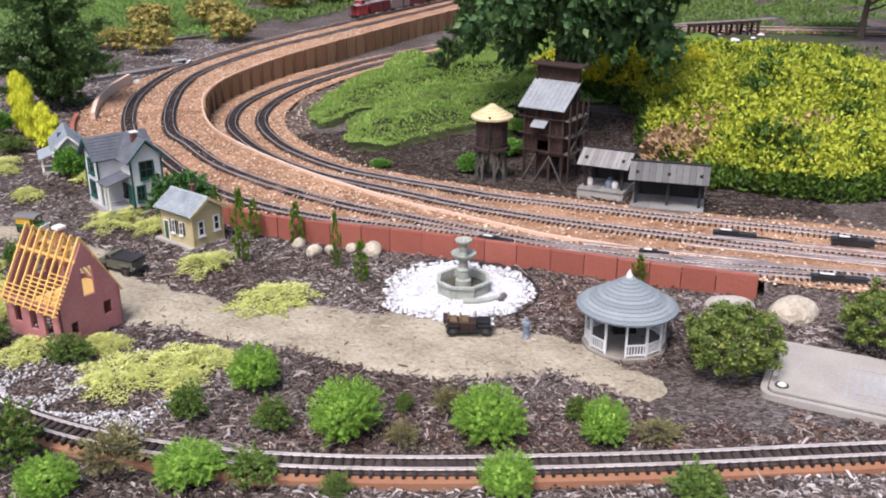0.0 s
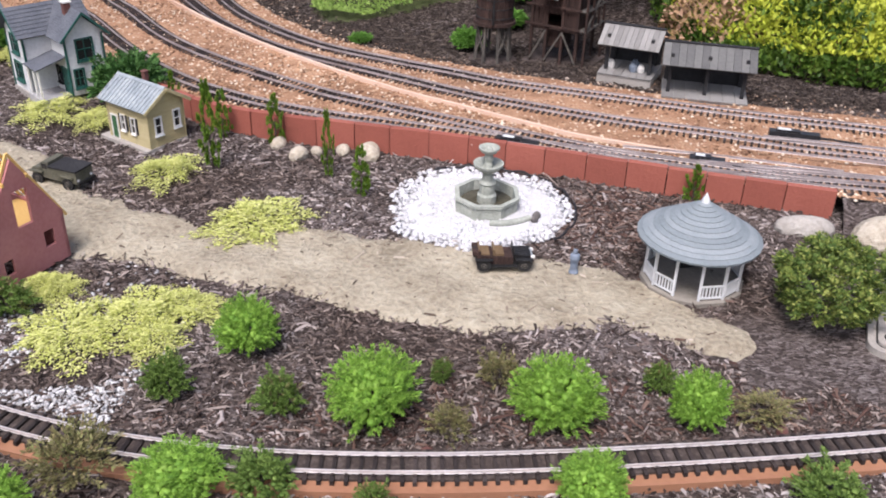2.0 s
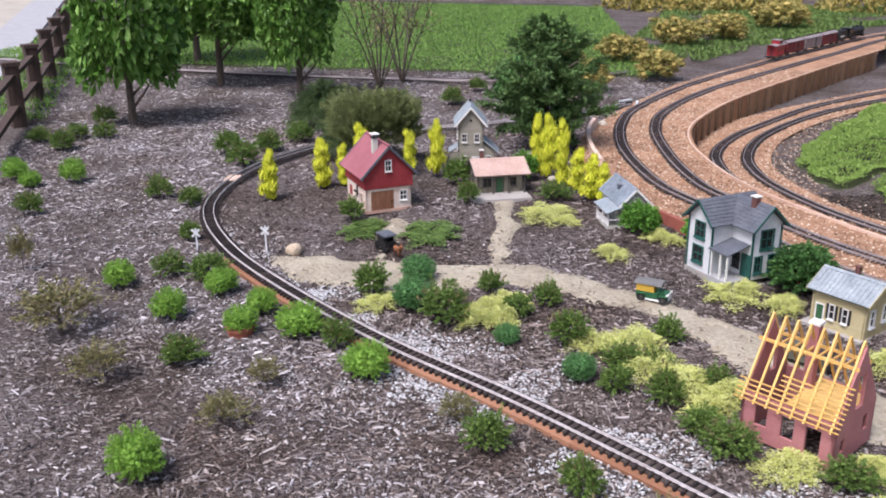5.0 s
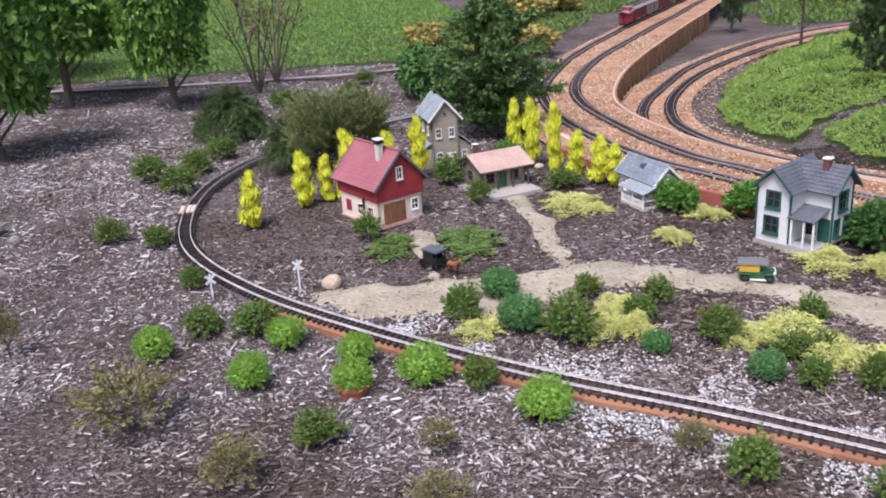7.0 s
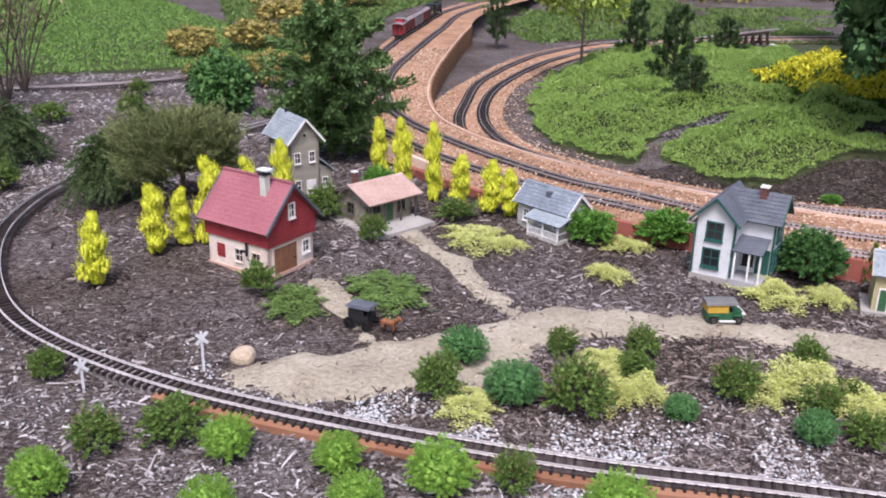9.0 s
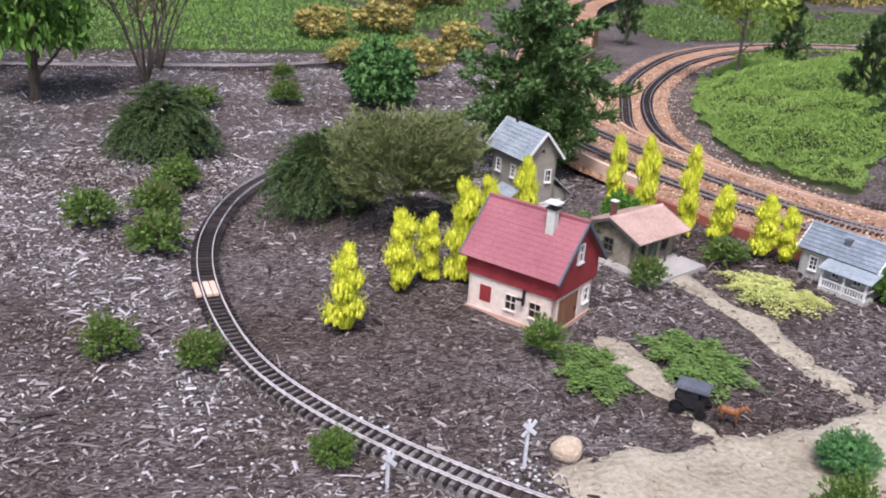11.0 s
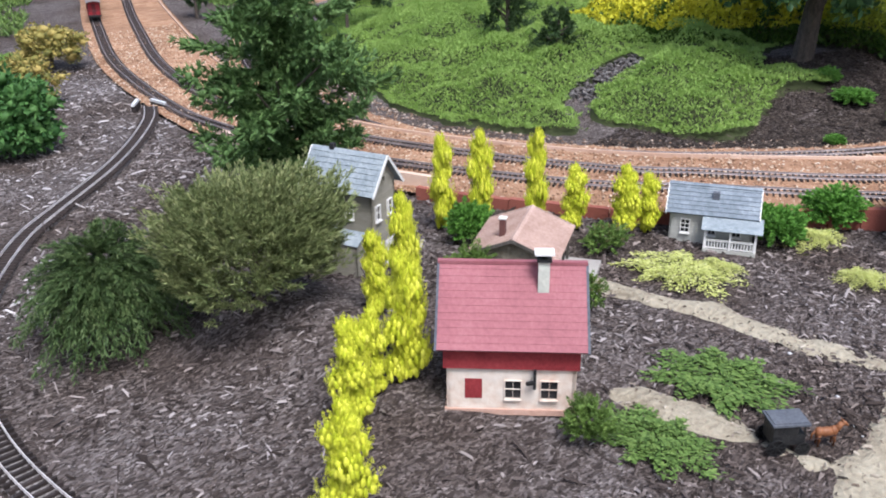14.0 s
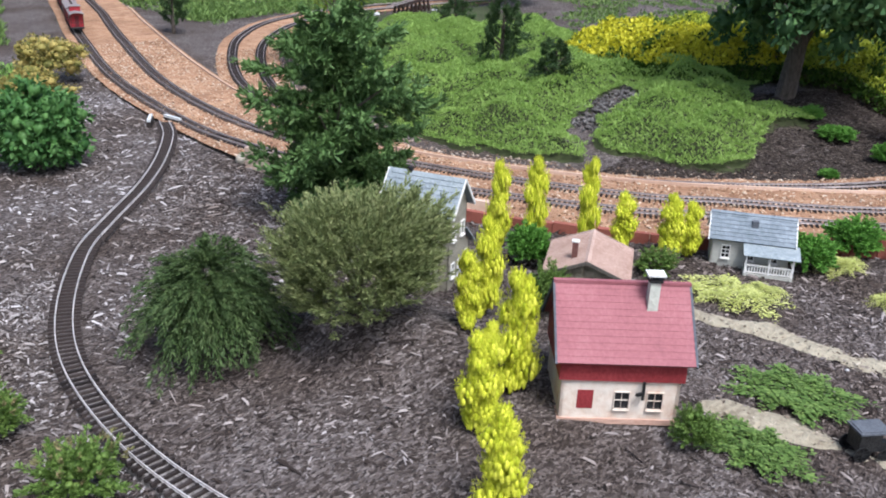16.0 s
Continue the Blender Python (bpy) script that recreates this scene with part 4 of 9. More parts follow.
def gable_roof(parent, x0, x1, y0, y1, ze, zr, mat, trim, over=0.0, thick=0.005, courses=0, ribs=0, cap=True):
    """A roof whose ridge runs along x, eaves at y0 and y1."""
    ym = (y0 + y1) / 2
    roof_slope(parent, "roof_slope", (x0, y0, ze), (x1, y0, ze), (x1, ym, zr), (x0, ym, zr), thick, mat, courses, ribs)
    roof_slope(parent, "roof_slope", (x1, y1, ze), (x0, y1, ze), (x0, ym, zr), (x1, ym, zr), thick, mat, courses, ribs)
    if cap:
        bm = bmesh.new()
        for s in (-1, 1):
            slab(bm, ((x0, ym, zr + 0.004), (x1, ym, zr + 0.004), (x1, ym + s * 0.009, zr - 0.002), (x0, ym + s * 0.009, zr - 0.002)), 0.002)
        part("ridge_cap", bm, mat, parent)
    for x in (x0, x1):
        bm = bmesh.new()
        for s, y in ((1, y0), (-1, y1)):
            beam(bm, (x, y, ze - 0.004), (x, ym, zr - 0.004), 0.004, 0.009)
        part("bargeboard", bm, trim, parent)


def chimney(parent, x, y, z0, z1, w, mat, cap_mat):
    bm = bmesh.new()
    box(bm, x - w / 2, x + w / 2, y - w / 2, y + w / 2, z0, z1)
    ob = part("chimney", bm, mat, parent)
    bm = bmesh.new()
    box(bm, x - w * 0.66, x + w * 0.66, y - w * 0.66, y + w * 0.66, z1, z1 + w * 0.22)
    part("chimney_cap", bm, cap_mat, ob)


def house_pose(x, y, deg, z=None):
    return pose(x, y, h_at(x, y) if z is None else z, 0, 0, deg)


# ---------- red-roofed fire house ----------
def fire_house():
    L, D, H, E, R = 0.212, 0.267, 0.112, 0.178, 0.302
    t = thing("fire_house", house_pose(-2.816, 4.168, 42, 0.042), "model house with rose-red roof, red gable and chipped stucco walls", "model house")
    f = side_frame(L, D)
    dx, wx, gx = (0.022, 0.13), (0.16, 0.19), (0.092, 0.116)
    bm = bmesh.new()
    wall_panel(bm, f[0], L, H, 0.008, [(*dx, 0.0, 0.1), (*wx, 0.05, 0.09)])
    part("front_wall", bm, M["stucco"], t)
    side = [(0.038, 0.074, 0.038, 0.085), (0.122, 0.154, 0.04, 0.082), (0.196, 0.23, 0.04, 0.082)]
    for i, o in ((1, []), (2, []), (3, side)):
        bm = bmesh.new()
        ln = D if i != 2 else L
        wall_panel(bm, f[i], ln, H, 0.008, o)
        part("side_wall", bm, M["stucco"], t)
    bm = boxes((-0.004, L + 0.004, -0.004, 0.0, 0.0, 0.013), (-0.004, L + 0.004, D, D + 0.004, 0.0, 0.013), (-0.004, 0.0, 0.0, D, 0.0, 0.013), (L, L + 0.004, 0.0, D, 0.0, 0.013))
    part("plinth", bm, material("plinth_pink", [(0.42, 0.25, 0.19), (0.52, 0.35, 0.28)], scale=12, fine=100), t)
    up = bmesh.new()
    o = 0.007
    gab = [(0, E - H), (0.5 * (L + 2 * o), R - H - 0.012), (L + 2 * o, E - H)]
    wall_panel(up, Matrix.Translation((-o, -o, H)), L + 2 * o, gab, 0.01, [(gx[0] + o, gx[1] + o, 0.078, 0.122)])
    part("gable", up, M["red_siding"], t)
    up = bmesh.new()
    wall_panel(up, Matrix.Translation((L + o, D + o, H)) @ Matrix.Rotation(math.pi, 4, "Z"), L + 2 * o, gab, 0.01)
    part("gable", up, M["red_siding"], t)
    for x in (-o, L + o - 0.01):
        part("upper_band", boxes((x, x + 0.01, 0.003, D - 0.003, H, E + 0.004)), M["red_siding"], t)
    v0, v1 = -0.028, L + 0.028
    ze = E - 0.012
    c = L / 2
    roof_slope(t, "roof_slope", (v0, D + 0.02, ze), (v0, -0.02, ze), (c, -0.02, R), (c, D + 0.02, R), 0.006, M["pink_roof"], courses=12, lap=0.0016)
    roof_slope(t, "roof_slope", (v1, -0.02, ze), (v1, D + 0.02, ze), (c, D + 0.02, R), (c, -0.02, R), 0.006, M["pink_roof"], courses=12, lap=0.0016)
    part("ridge_cap", boxes((c - 0.006, c + 0.006, -0.022, D + 0.022, R - 0.002, R + 0.005)), M["pink_roof"], t)
    for y in (-0.021, D + 0.021):
        bm = bmesh.new()
        for xa in (v0, v1):
            beam(bm, (xa, y, ze - 0.003), (c, y, R - 0.003), 0.005, 0.009)
        part("bargeboard", bm, M["dark_roof"], t)
    cm = material("chimney_render", [(0.4, 0.42, 0.37), (0.55, 0.56, 0.5)], scale=20, fine=90)
    chimney(t, c - 0.035, 0.07, 0.235, 0.325, 0.023, cm, M["iron"])
    part("chimney_plate", boxes((c - 0.052, c - 0.018, 0.05, 0.09, 0.34, 0.344)), M["white_dirty"], t)
    part("chimney_pot", lathe(bmesh.new(), [(0.007, 0.329), (0.006, 0.34)], 8, (c - 0.035, 0.07, 0)), M["iron"], t)
    door(t, at(f[0], dx[0], 0.0), dx[1] - dx[0], 0.1, M["brown_door"], M["stucco"], 2, 4)
    window(t, at(f[0], wx[0], 0.05), 0.03, 0.04, M["white_dirty"], 2, 2)
    window(t, at(Matrix.Translation((0, -o, H)), gx[0], 0.078), gx[1] - gx[0], 0.044, M["white_dirty"], 2, 2)
    for a, b, z0, z1 in side[1:]:
        window(t, at(f[3], a, z0), b - a, z1 - z0, M["stucco"], 2, 2, 0.0016)
    bm = bmesh.new()
    box(bm, side[0][0], side[0][1], -0.001, 0.003, 0.038, 0.085, f[3])
    part("shutter", bm, M["red_siding"], t)
    bm = bmesh.new()
    beam(bm, f[3] @ Vector((0.182, -0.012, 0.115)), f[3] @ Vector((0.182, -0.012, 0.07)), 0.006)
    beam(bm, f[3] @ Vector((0.182, -0.012, 0.085)), f[3] @ Vector((0.165, -0.022, 0.088)), 0.007)
    beam(bm, f[3] @ Vector((0.182, 0.0, 0.112)), f[3] @ Vector((0.182, -0.014, 0.112)), 0.004)
    part("lamp_bracket", bm, M["iron"], t)


fire_house()


# ---------- small station with porch slab ----------
def station():
    t = thing("station_house", house_pose(-2.42, 4.532, 28.6, 0.05), "small model station with salmon corrugated roof and stone walls", "model house")
    L, y0, y1, H = 0.248, 0.04, 0.2, 0.105
    f = side_frame(L - 0.03, y1 - y0)
    base = Matrix.Translation((0.015, y0, 0))
    o = {0: [(0.03, 0.062, 0.045, 0.08), (0.09, 0.122, 0.0, 0.078), (0.15, 0.182, 0.045, 0.08)], 1: [], 2: [], 3: [(0.05, 0.085, 0.04, 0.08)]}
    for i in range(4):
        ln = L - 0.03 if i % 2 == 0 else y1 - y0
        top = H if i % 2 == 0 else [(0, H), (ln / 2, H + 0.045), (ln, H)]
        bm = bmesh.new()
        wall_panel(bm, base @ f[i], ln, top, 0.007, o[i])
        part("stone_wall", bm, M["stone_wall"], t)
    for i in (0, 2):
        a, b, z0, z1 = o[0][i]
        window(t, at(base @ f[0], a, z0), b - a, z1 - z0, M["grey_wood"], 2, 2, 0.003)
    a, b, z0, z1 = o[3][0]
    window(t, at(base @ f[3], a, z0), b - a, z1 - z0, M["grey_wood"], 2, 2, 0.003)
    a, b, z0, z1 = o[0][1]
    door(t, at(base @ f[0], a, 0), b - a, z1, M["door_green"], M["grey_wood"])
    gable_roof(t, -0.005, L + 0.012, 0.0, 0.25, H - 0.002, H + 0.048, M["tan_roof"], M["grey_wood"], ribs=22)
    for x in (0.012, 0.085, 0.16, 0.235):
        part("post", boxes((x - 0.003, x + 0.003, 0.012, 0.018, 0.0, H)), M["grey_wood"], t)
    chimney(t, 0.06, 0.165, 0.125, 0.185, 0.016, M["brick_red"], M["white_dirty"])
    part("porch_slab", boxes((-0.03, L + 0.0, -0.08, 0.22, -0.03, 0.011)), M["concrete"], t)


station()


# ---------- tall grey house ----------
def tall_house():
    t = thing("tall_grey_house", house_pose(-2.655, 4.999, 18.6, 0.033), "tall grey-beige model house with pale grey roof and lean-to", "model house")
    L, D, H, R = 0.128, 0.204, 0.266, 0.345
    f = side_frame(L, D)
    fr = [(0.02, 0.042, 0.165, 0.205), (0.084, 0.106, 0.165, 0.205), (0.02, 0.042, 0.05, 0.09), (0.072, 0.106, 0.0, 0.085), (0.058, 0.07, 0.268, 0.282)]
    lf = [(0.03, 0.055, 0.17, 0.21), (0.12, 0.145, 0.17, 0.21), (0.03, 0.055, 0.05, 0.09)]
    for i in range(4):
        ln = L if i % 2 == 0 else D
        top = [(0, H), (ln / 2, R - 0.012), (ln, H)] if i % 2 == 0 else H
        bm = bmesh.new()
        wall_panel(bm, f[i], ln, top, 0.007, fr if i == 0 else lf if i == 3 else [])
        part("clapboard_wall", bm, M["grey_wall"], t)
        bm = bmesh.new()
        for k in range(18):
            z = 0.012 + k * 0.0135
            if z < H - 0.01:
                box(bm, 0.001, ln - 0.001, -0.0014, 0.0, z, z + 0.002, f[i])
        if i in (1, 2):
            part("clapboards", bm, M["grey_wall"], t)
        else:
            bm.free()
    c = L / 2
    for s, e in ((1, -0.02), (-1, L + 0.02)):
        roof_slope(t, "roof_slope", (e, D + 0.02, H - 0.018), (e, -0.018, H - 0.018), (c, -0.018, R), (c, D + 0.02, R), 0.004, M["grey_roof"], courses=8)
    for y in (-0.019, D + 0.021):
        bm = bmesh.new()
        for e in (-0.02, L + 0.02):
            beam(bm, (e, y, H - 0.021), (c, y, R - 0.003), 0.0035, 0.008)
        part("bargeboard", bm, M["white_dirty"], t)
    part("chimney_stub", boxes((c - 0.007, c + 0.007, 0.15, 0.164, R - 0.012, R + 0.012)), M["shed_dark"], t)
    for a, b, z0, z1 in fr[:3]:
        window(t, at(f[0], a, z0), b - a, z1 - z0, M["white_dirty"], 2, 2, 0.0028)
    window(t, at(f[0], fr[4][0], fr[4][2]), 0.012, 0.014, M["grey_wall"], 1, 1, 0.002, sill=False)
    for a, b, z0, z1 in lf:
        window(t, at(f[3], a, z0), b - a, z1 - z0, M["white_dirty"], 2, 3, 0.0028)
    door(t, at(f[0], 0.072, 0), 0.034, 0.085, M["white_dirty"], M["white_dirty"])
    # lean-to beside the house
    bm = bmesh.new()
    wall_panel(bm, Matrix.Translation((L, 0.01, 0)), 0.06, [(0, 0.15), (0.06, 0.12)], 0.006, [(0.018, 0.038, 0.05, 0.088)])
    wall_panel(bm, Matrix.Translation((L + 0.06, 0.01, 0)) @ Matrix.Rotation(math.pi / 2, 4, "Z"), 0.12, 0.12, 0.006)
    wall_panel(bm, Matrix.Translation((L + 0.06, 0.13, 0)) @ Matrix.Rotation(math.pi, 4, "Z"), 0.06, [(0, 0.12), (0.06, 0.15)], 0.006)
    lean = part("lean_to", bm, M["grey_wall"], t)
    window(t, at(Matrix.Translation((L, 0.01, 0)), 0.018, 0.05), 0.02, 0.038, M["white_dirty"], 2, 2, 0.0028)
    bm = bmesh.new()
    slab(bm, ((L + 0.085, -0.005, 0.105), (L + 0.085, 0.145, 0.105), (L + 0.001, 0.145, 0.175), (L + 0.001, -0.005, 0.175)), 0.004)
    part("lean_to_roof", bm, M["grey_roof"], t)
    # low porch on the other side
    bm = bmesh.new()
    slab(bm, ((-0.05, 0.02, 0.11), (-0.05, 0.13, 0.11), (-0.001, 0.13, 0.135), (-0.001, 0.02, 0.135)), 0.004)
    part("porch_roof", bm, M["grey_roof"], t)
    bm = bmesh.new()
    wall_panel(bm, Matrix.Translation((-0.045, 0.025, 0)), 0.045, 0.108, 0.006)
    wall_panel(bm, Matrix.Translation((-0.045, 0.125, 0)) @ Matrix.Rotation(-math.pi / 2, 4, "Z"), 0.1, 0.106, 0.006)
    part("porch_wall", bm, M["grey_wall"], t)


tall_house()


# ---------- grey cottage with railed porch ----------
def cottage():
    t = thing("grey_cottage", house_pose(-1.842, 4.566, -62.5, 0.03), "pale grey model cottage with blue-grey roof and white railed porch", "model house")
    L, D, H, R = 0.244, 0.122, 0.106, 0.17
    f = side_frame(L, D)
    fr = [(0.035, 0.058, 0.035, 0.075), (0.115, 0.135, 0.035, 0.075), (0.185, 0.208, 0.035, 0.078)]
    sd = [(0.05, 0.075, 0.035, 0.078)]
    for i in range(4):
        ln = L if i % 2 == 0 else D
        top = H if i % 2 == 0 else [(0, H), (ln / 2, R - 0.014), (ln, H)]
        bm = bmesh.new()
        wall_panel(bm, f[i], ln, top, 0.006, fr if i == 0 else sd if i == 1 else [])
        part("clapboard_wall", bm, M["cottage_wall"], t)
    gable_roof(t, -0.012, L + 0.014, -0.014, D + 0.014, H - 0.008, R, M["cottage_roof"], M["white_dirty"], courses=7, thick=0.004)
    for a, b, z0, z1 in fr:
        window(t, at(f[0], a, z0), b - a, z1 - z0, M["white_dirty"], 2, 3, 0.0028)
    window(t, at(f[1], 0.05, 0.035), 0.025, 0.043, M["white_dirty"], 2, 3, 0.0028)
    window(t, at(f[1], 0.054, 0.112), 0.014, 0.018, M["white_dirty"], 1, 1, 0.002, sill=False)
    part("roof_vent", boxes((0.118, 0.138, 0.024, 0.044, 0.125, 0.158)), M["dark_roof"], t)
    x0, x1, y0 = 0.105, L + 0.012, -0.062
    part("porch_floor", boxes((x0, x1, y0, -0.001, -0.02, 0.012)), M["cottage_wall"], t)
    bm = bmesh.new()
    slab(bm, ((x0 - 0.008, y0 - 0.01, 0.076), (x1 + 0.014, y0 - 0.01, 0.076), (x1 + 0.014, -0.002, 0.098), (x0 - 0.008, -0.002, 0.098)), 0.003)
    part("porch_roof", bm, M["grey_roof"], t)
    for x in (x0 + 0.004, (x0 + x1) / 2, x1 - 0.004):
        part("porch_post", boxes((x - 0.003, x + 0.003, y0 + 0.002, y0 + 0.008, 0.012, 0.08)), M["white_dirty"], t)
    rail = part("porch_railing", boxes((x0, x1, y0 + 0.003, y0 + 0.007, 0.038, 0.042), (x0, x1, y0 + 0.003, y0 + 0.007, 0.015, 0.018), (x1 - 0.005, x1 - 0.001, y0 + 0.007, -0.002, 0.038, 0.042)), M["white_dirty"], t)
    for k in range(17):
        x = x0 + 0.008 + k * (x1 - x0 - 0.016) / 16
        part("baluster", boxes((x - 0.0014, x + 0.0014, y0 + 0.0036, y0 + 0.0064, 0.018, 0.038)), M["white_dirty"], rail)


cottage()


# ---------- white farmhouse with green trim ----------
def farmhouse():
    t = thing("white_farmhouse", house_pose(-1.427, 3.975, -47, 0.033), "white two-storey model farmhouse with slate roof and green trim", "model house")
    W, D, H, R = 0.13, 0.22, 0.204, 0.275
    y0, X1 = 0.092, 0.236
    part("foundation", boxes((-0.004, W + 0.004, -0.004, D + 0.004, -0.06, -0.0005), (W + 0.0045, X1 + 0.004, -0.012, D + 0.004, -0.06, -0.0205)), M["concrete"], t)
    # projecting wing, gable to the front
    f = side_frame(W, D)
    fr = [(0.04, 0.088, 0.13, 0.185), (0.036, 0.086, 0.035, 0.092)]
    lf = [(0.05, 0.09, 0.125, 0.18), (0.05, 0.09, 0.04, 0.095), (0.14, 0.17, 0.125, 0.18)]
    for i in (0, 2, 3):
        ln = W if i % 2 == 0 else D
        top = [(0, H), (ln / 2, R - 0.012), (ln, H)] if i % 2 == 0 else H
        bm = bmesh.new()
        wall_panel(bm, f[i], ln, top, 0.007, fr if i == 0 else lf if i == 3 else [])
        part("white_wall", bm, M["white_paint"], t)
    bm = bmesh.new()
    wall_panel(bm, Matrix.Translation((W, 0.0, 0)) @ Matrix.Rotation(math.pi / 2, 4, "Z"), y0, H, 0.007)
    part("white_wall", bm, M["white_paint"], t)
    # main wing, gable to the right
    bm = bmesh.new()
    wall_panel(bm, Matrix.Translation((W, y0, 0)), X1 - W, H, 0.007, [(0.018, 0.046, 0.035, 0.085), (0.062, 0.096, 0.0, 0.09)])
    part("white_wall", bm, M["white_paint"], t)
    g = Matrix.Translation((X1, y0, 0)) @ Matrix.Rotation(math.pi / 2, 4, "Z")
    gd = D - y0
    bm = bmesh.new()
    go = [(0.038, 0.09, 0.118, 0.182), (0.018, 0.046, 0.03, 0.085), (0.082, 0.11, 0.03, 0.085)]
    wall_panel(bm, g, gd, [(0, H), (gd / 2, R - 0.012), (gd, H)], 0.007, go)
    part("white_wall", bm, M["white_paint"], t)
    bm = bmesh.new()
    wall_panel(bm, Matrix.Translation((X1, D, 0)) @ Matrix.Rotation(math.pi, 4, "Z"), X1 - W, H, 0.007)
    part("white_wall", bm, M["white_paint"], t)
    ym = (y0 + D) / 2
    ze = H - 0.012
    roof_slope(t, "roof_slope", (W / 2, y0 - 0.02, ze - 0.004), (X1 + 0.022, y0 - 0.02, ze - 0.004), (X1 + 0.022, ym, R), (W / 2, ym, R), 0.004, M["dark_roof"], courses=8)
    roof_slope(t, "roof_slope", (X1 + 0.022, D + 0.02, ze), (W / 2, D + 0.02, ze), (W / 2, ym, R), (X1 + 0.022, ym, R), 0.004, M["dark_roof"], courses=8)
    for e in (-0.018, W + 0.018):
        roof_slope(t, "roof_slope", (e, -0.022, ze), (e, D + 0.02, ze), (W / 2, D + 0.02, R), (W / 2, -0.022, R), 0.004, M["dark_roof"], courses=8)
    bm = bmesh.new()
    for e in (-0.018, W + 0.018):
        beam(bm, (e, -0.023, ze - 0.003), (W / 2, -0.023, R - 0.003), 0.003, 0.007)
    for e in (y0 - 0.02, D + 0.02):
        beam(bm, (X1 + 0.023, e, ze - 0.003), (X1 + 0.023, ym, R - 0.003), 0.003, 0.007)
    part("bargeboard", bm, M["green_paint"], t)
    for x, y in ((0, 0), (W, 0), (X1, y0), (0, D), (X1, D)):
        part("corner_board", boxes((x - 0.003, x + 0.003, y - 0.003, y + 0.003, 0.0, H - 0.01)), M["green_paint"], t)
    for a, b, z0, z1 in fr:
        window(t, at(f[0], a, z0), b - a, z1 - z0, M["green_paint"], 2, 2, 0.005)
    for a, b, z0, z1 in lf:
        window(t, at(f[3], a, z0), b - a, z1 - z0, M["green_paint"], 2, 2, 0.005)
    for a, b, z0, z1 in go:
        window(t, at(g, a, z0), b - a, z1 - z0, M["green_paint"], 2, 2, 0.005)
    window(t, Matrix.Translation((W + 0.018, y0, 0.035)), 0.028, 0.05, M["shed_dark"], 1, 2, 0.004)
    door(t, Matrix.Translation((W + 0.062, y0, 0)), 0.034, 0.09, M["green_paint"], M["green_paint"])
    # porch in the corner
    bm = bmesh.new()
    slab(bm, ((W - 0.004, -0.012, 0.108), (X1 - 0.008, -0.012, 0.108), (X1 - 0.008, y0 - 0.001, 0.135), (W + 0.001, y0 - 0.001, 0.135)), 0.004)
    part("porch_roof", bm, M["dark_roof"], t)
    part("porch_floor", boxes((W, X1 - 0.005, -0.01, y0 - 0.001, -0.02, 0.007)), M["kerb"], t)
    for x in (W + 0.01, W + 0.056, X1 - 0.014):
        part("porch_post", boxes((x - 0.003, x + 0.003, -0.006, 0.0, 0.007, 0.107)), M["white_dirty"], t)
    chimney(t, 0.175, ym - 0.012, 0.24, 0.292, 0.022, M["brick_red"], M["white_dirty"])


farmhouse()


# ---------- yellow cottage ----------
def yellow_cottage():
    t = thing("yellow_cottage", house_pose(-1.0, 3.604, -36, 0.012), "mustard yellow clapboard model cottage with grey tin roof", "model house")
    L, D, H, R = 0.184, 0.135, 0.134, 0.178
    part("foundation", boxes((-0.03, L + 0.004, -0.018, D + 0.004, -0.04, -0.0005)), M["concrete"], t)
    f = side_frame(L, D)
    fr = [(0.016, 0.04, 0.0, 0.072), (0.062, 0.078, 0.035, 0.082), (0.108, 0.124, 0.035, 0.082)]
    rt = [(0.026, 0.046, 0.04, 0.09), (0.096, 0.116, 0.045, 0.095)]
    for i in range(4):
        ln = L if i % 2 == 0 else D
        top = H if i % 2 == 0 else [(0, H), (ln / 2, R - 0.012), (ln, H)]
        bm = bmesh.new()
        wall_panel(bm, f[i], ln, top, 0.006, fr if i == 0 else rt if i == 1 else [])
        part("clapboard_wall", bm, M["yellow_wall"], t)
        bm = bmesh.new()
        box(bm, -0.002, 0.004, -0.002, 0.001, 0.0, H, f[i])
        part("corner_board", bm, M["yellow_wall"], t)
    gable_roof(t, -0.016, L + 0.016, -0.02, D + 0.02, H - 0.012, R, M["grey_roof"], M["yellow_wall"], ribs=14, thick=0.004)
    door(t, at(f[0], 0.016, 0), 0.024, 0.072, M["door_green"], M["white_dirty"])
    for a, b, z0, z1 in fr[1:]:
        window(t, at(f[0], a, z0), b - a, z1 - z0, M["white_dirty"], 1, 2, 0.0025)
        for x in (a - 0.012, b + 0.004):
            bm = bmesh.new()
            box(bm, x, x + 0.008, -0.002, 0.0, z0 - 0.002, z1 + 0.002, f[0])
            part("shutter", bm, M["shed_dark"], t)
    for a, b, z0, z1 in rt:
        window(t, at(f[1], a, z0), b - a, z1 - z0, M["white_paint"], 1, 2, 0.004)
    chimney(t, 0.09, 0.085, 0.165, 0.2, 0.014, M["brick_red"], M["brick_red"])


yellow_cottage()


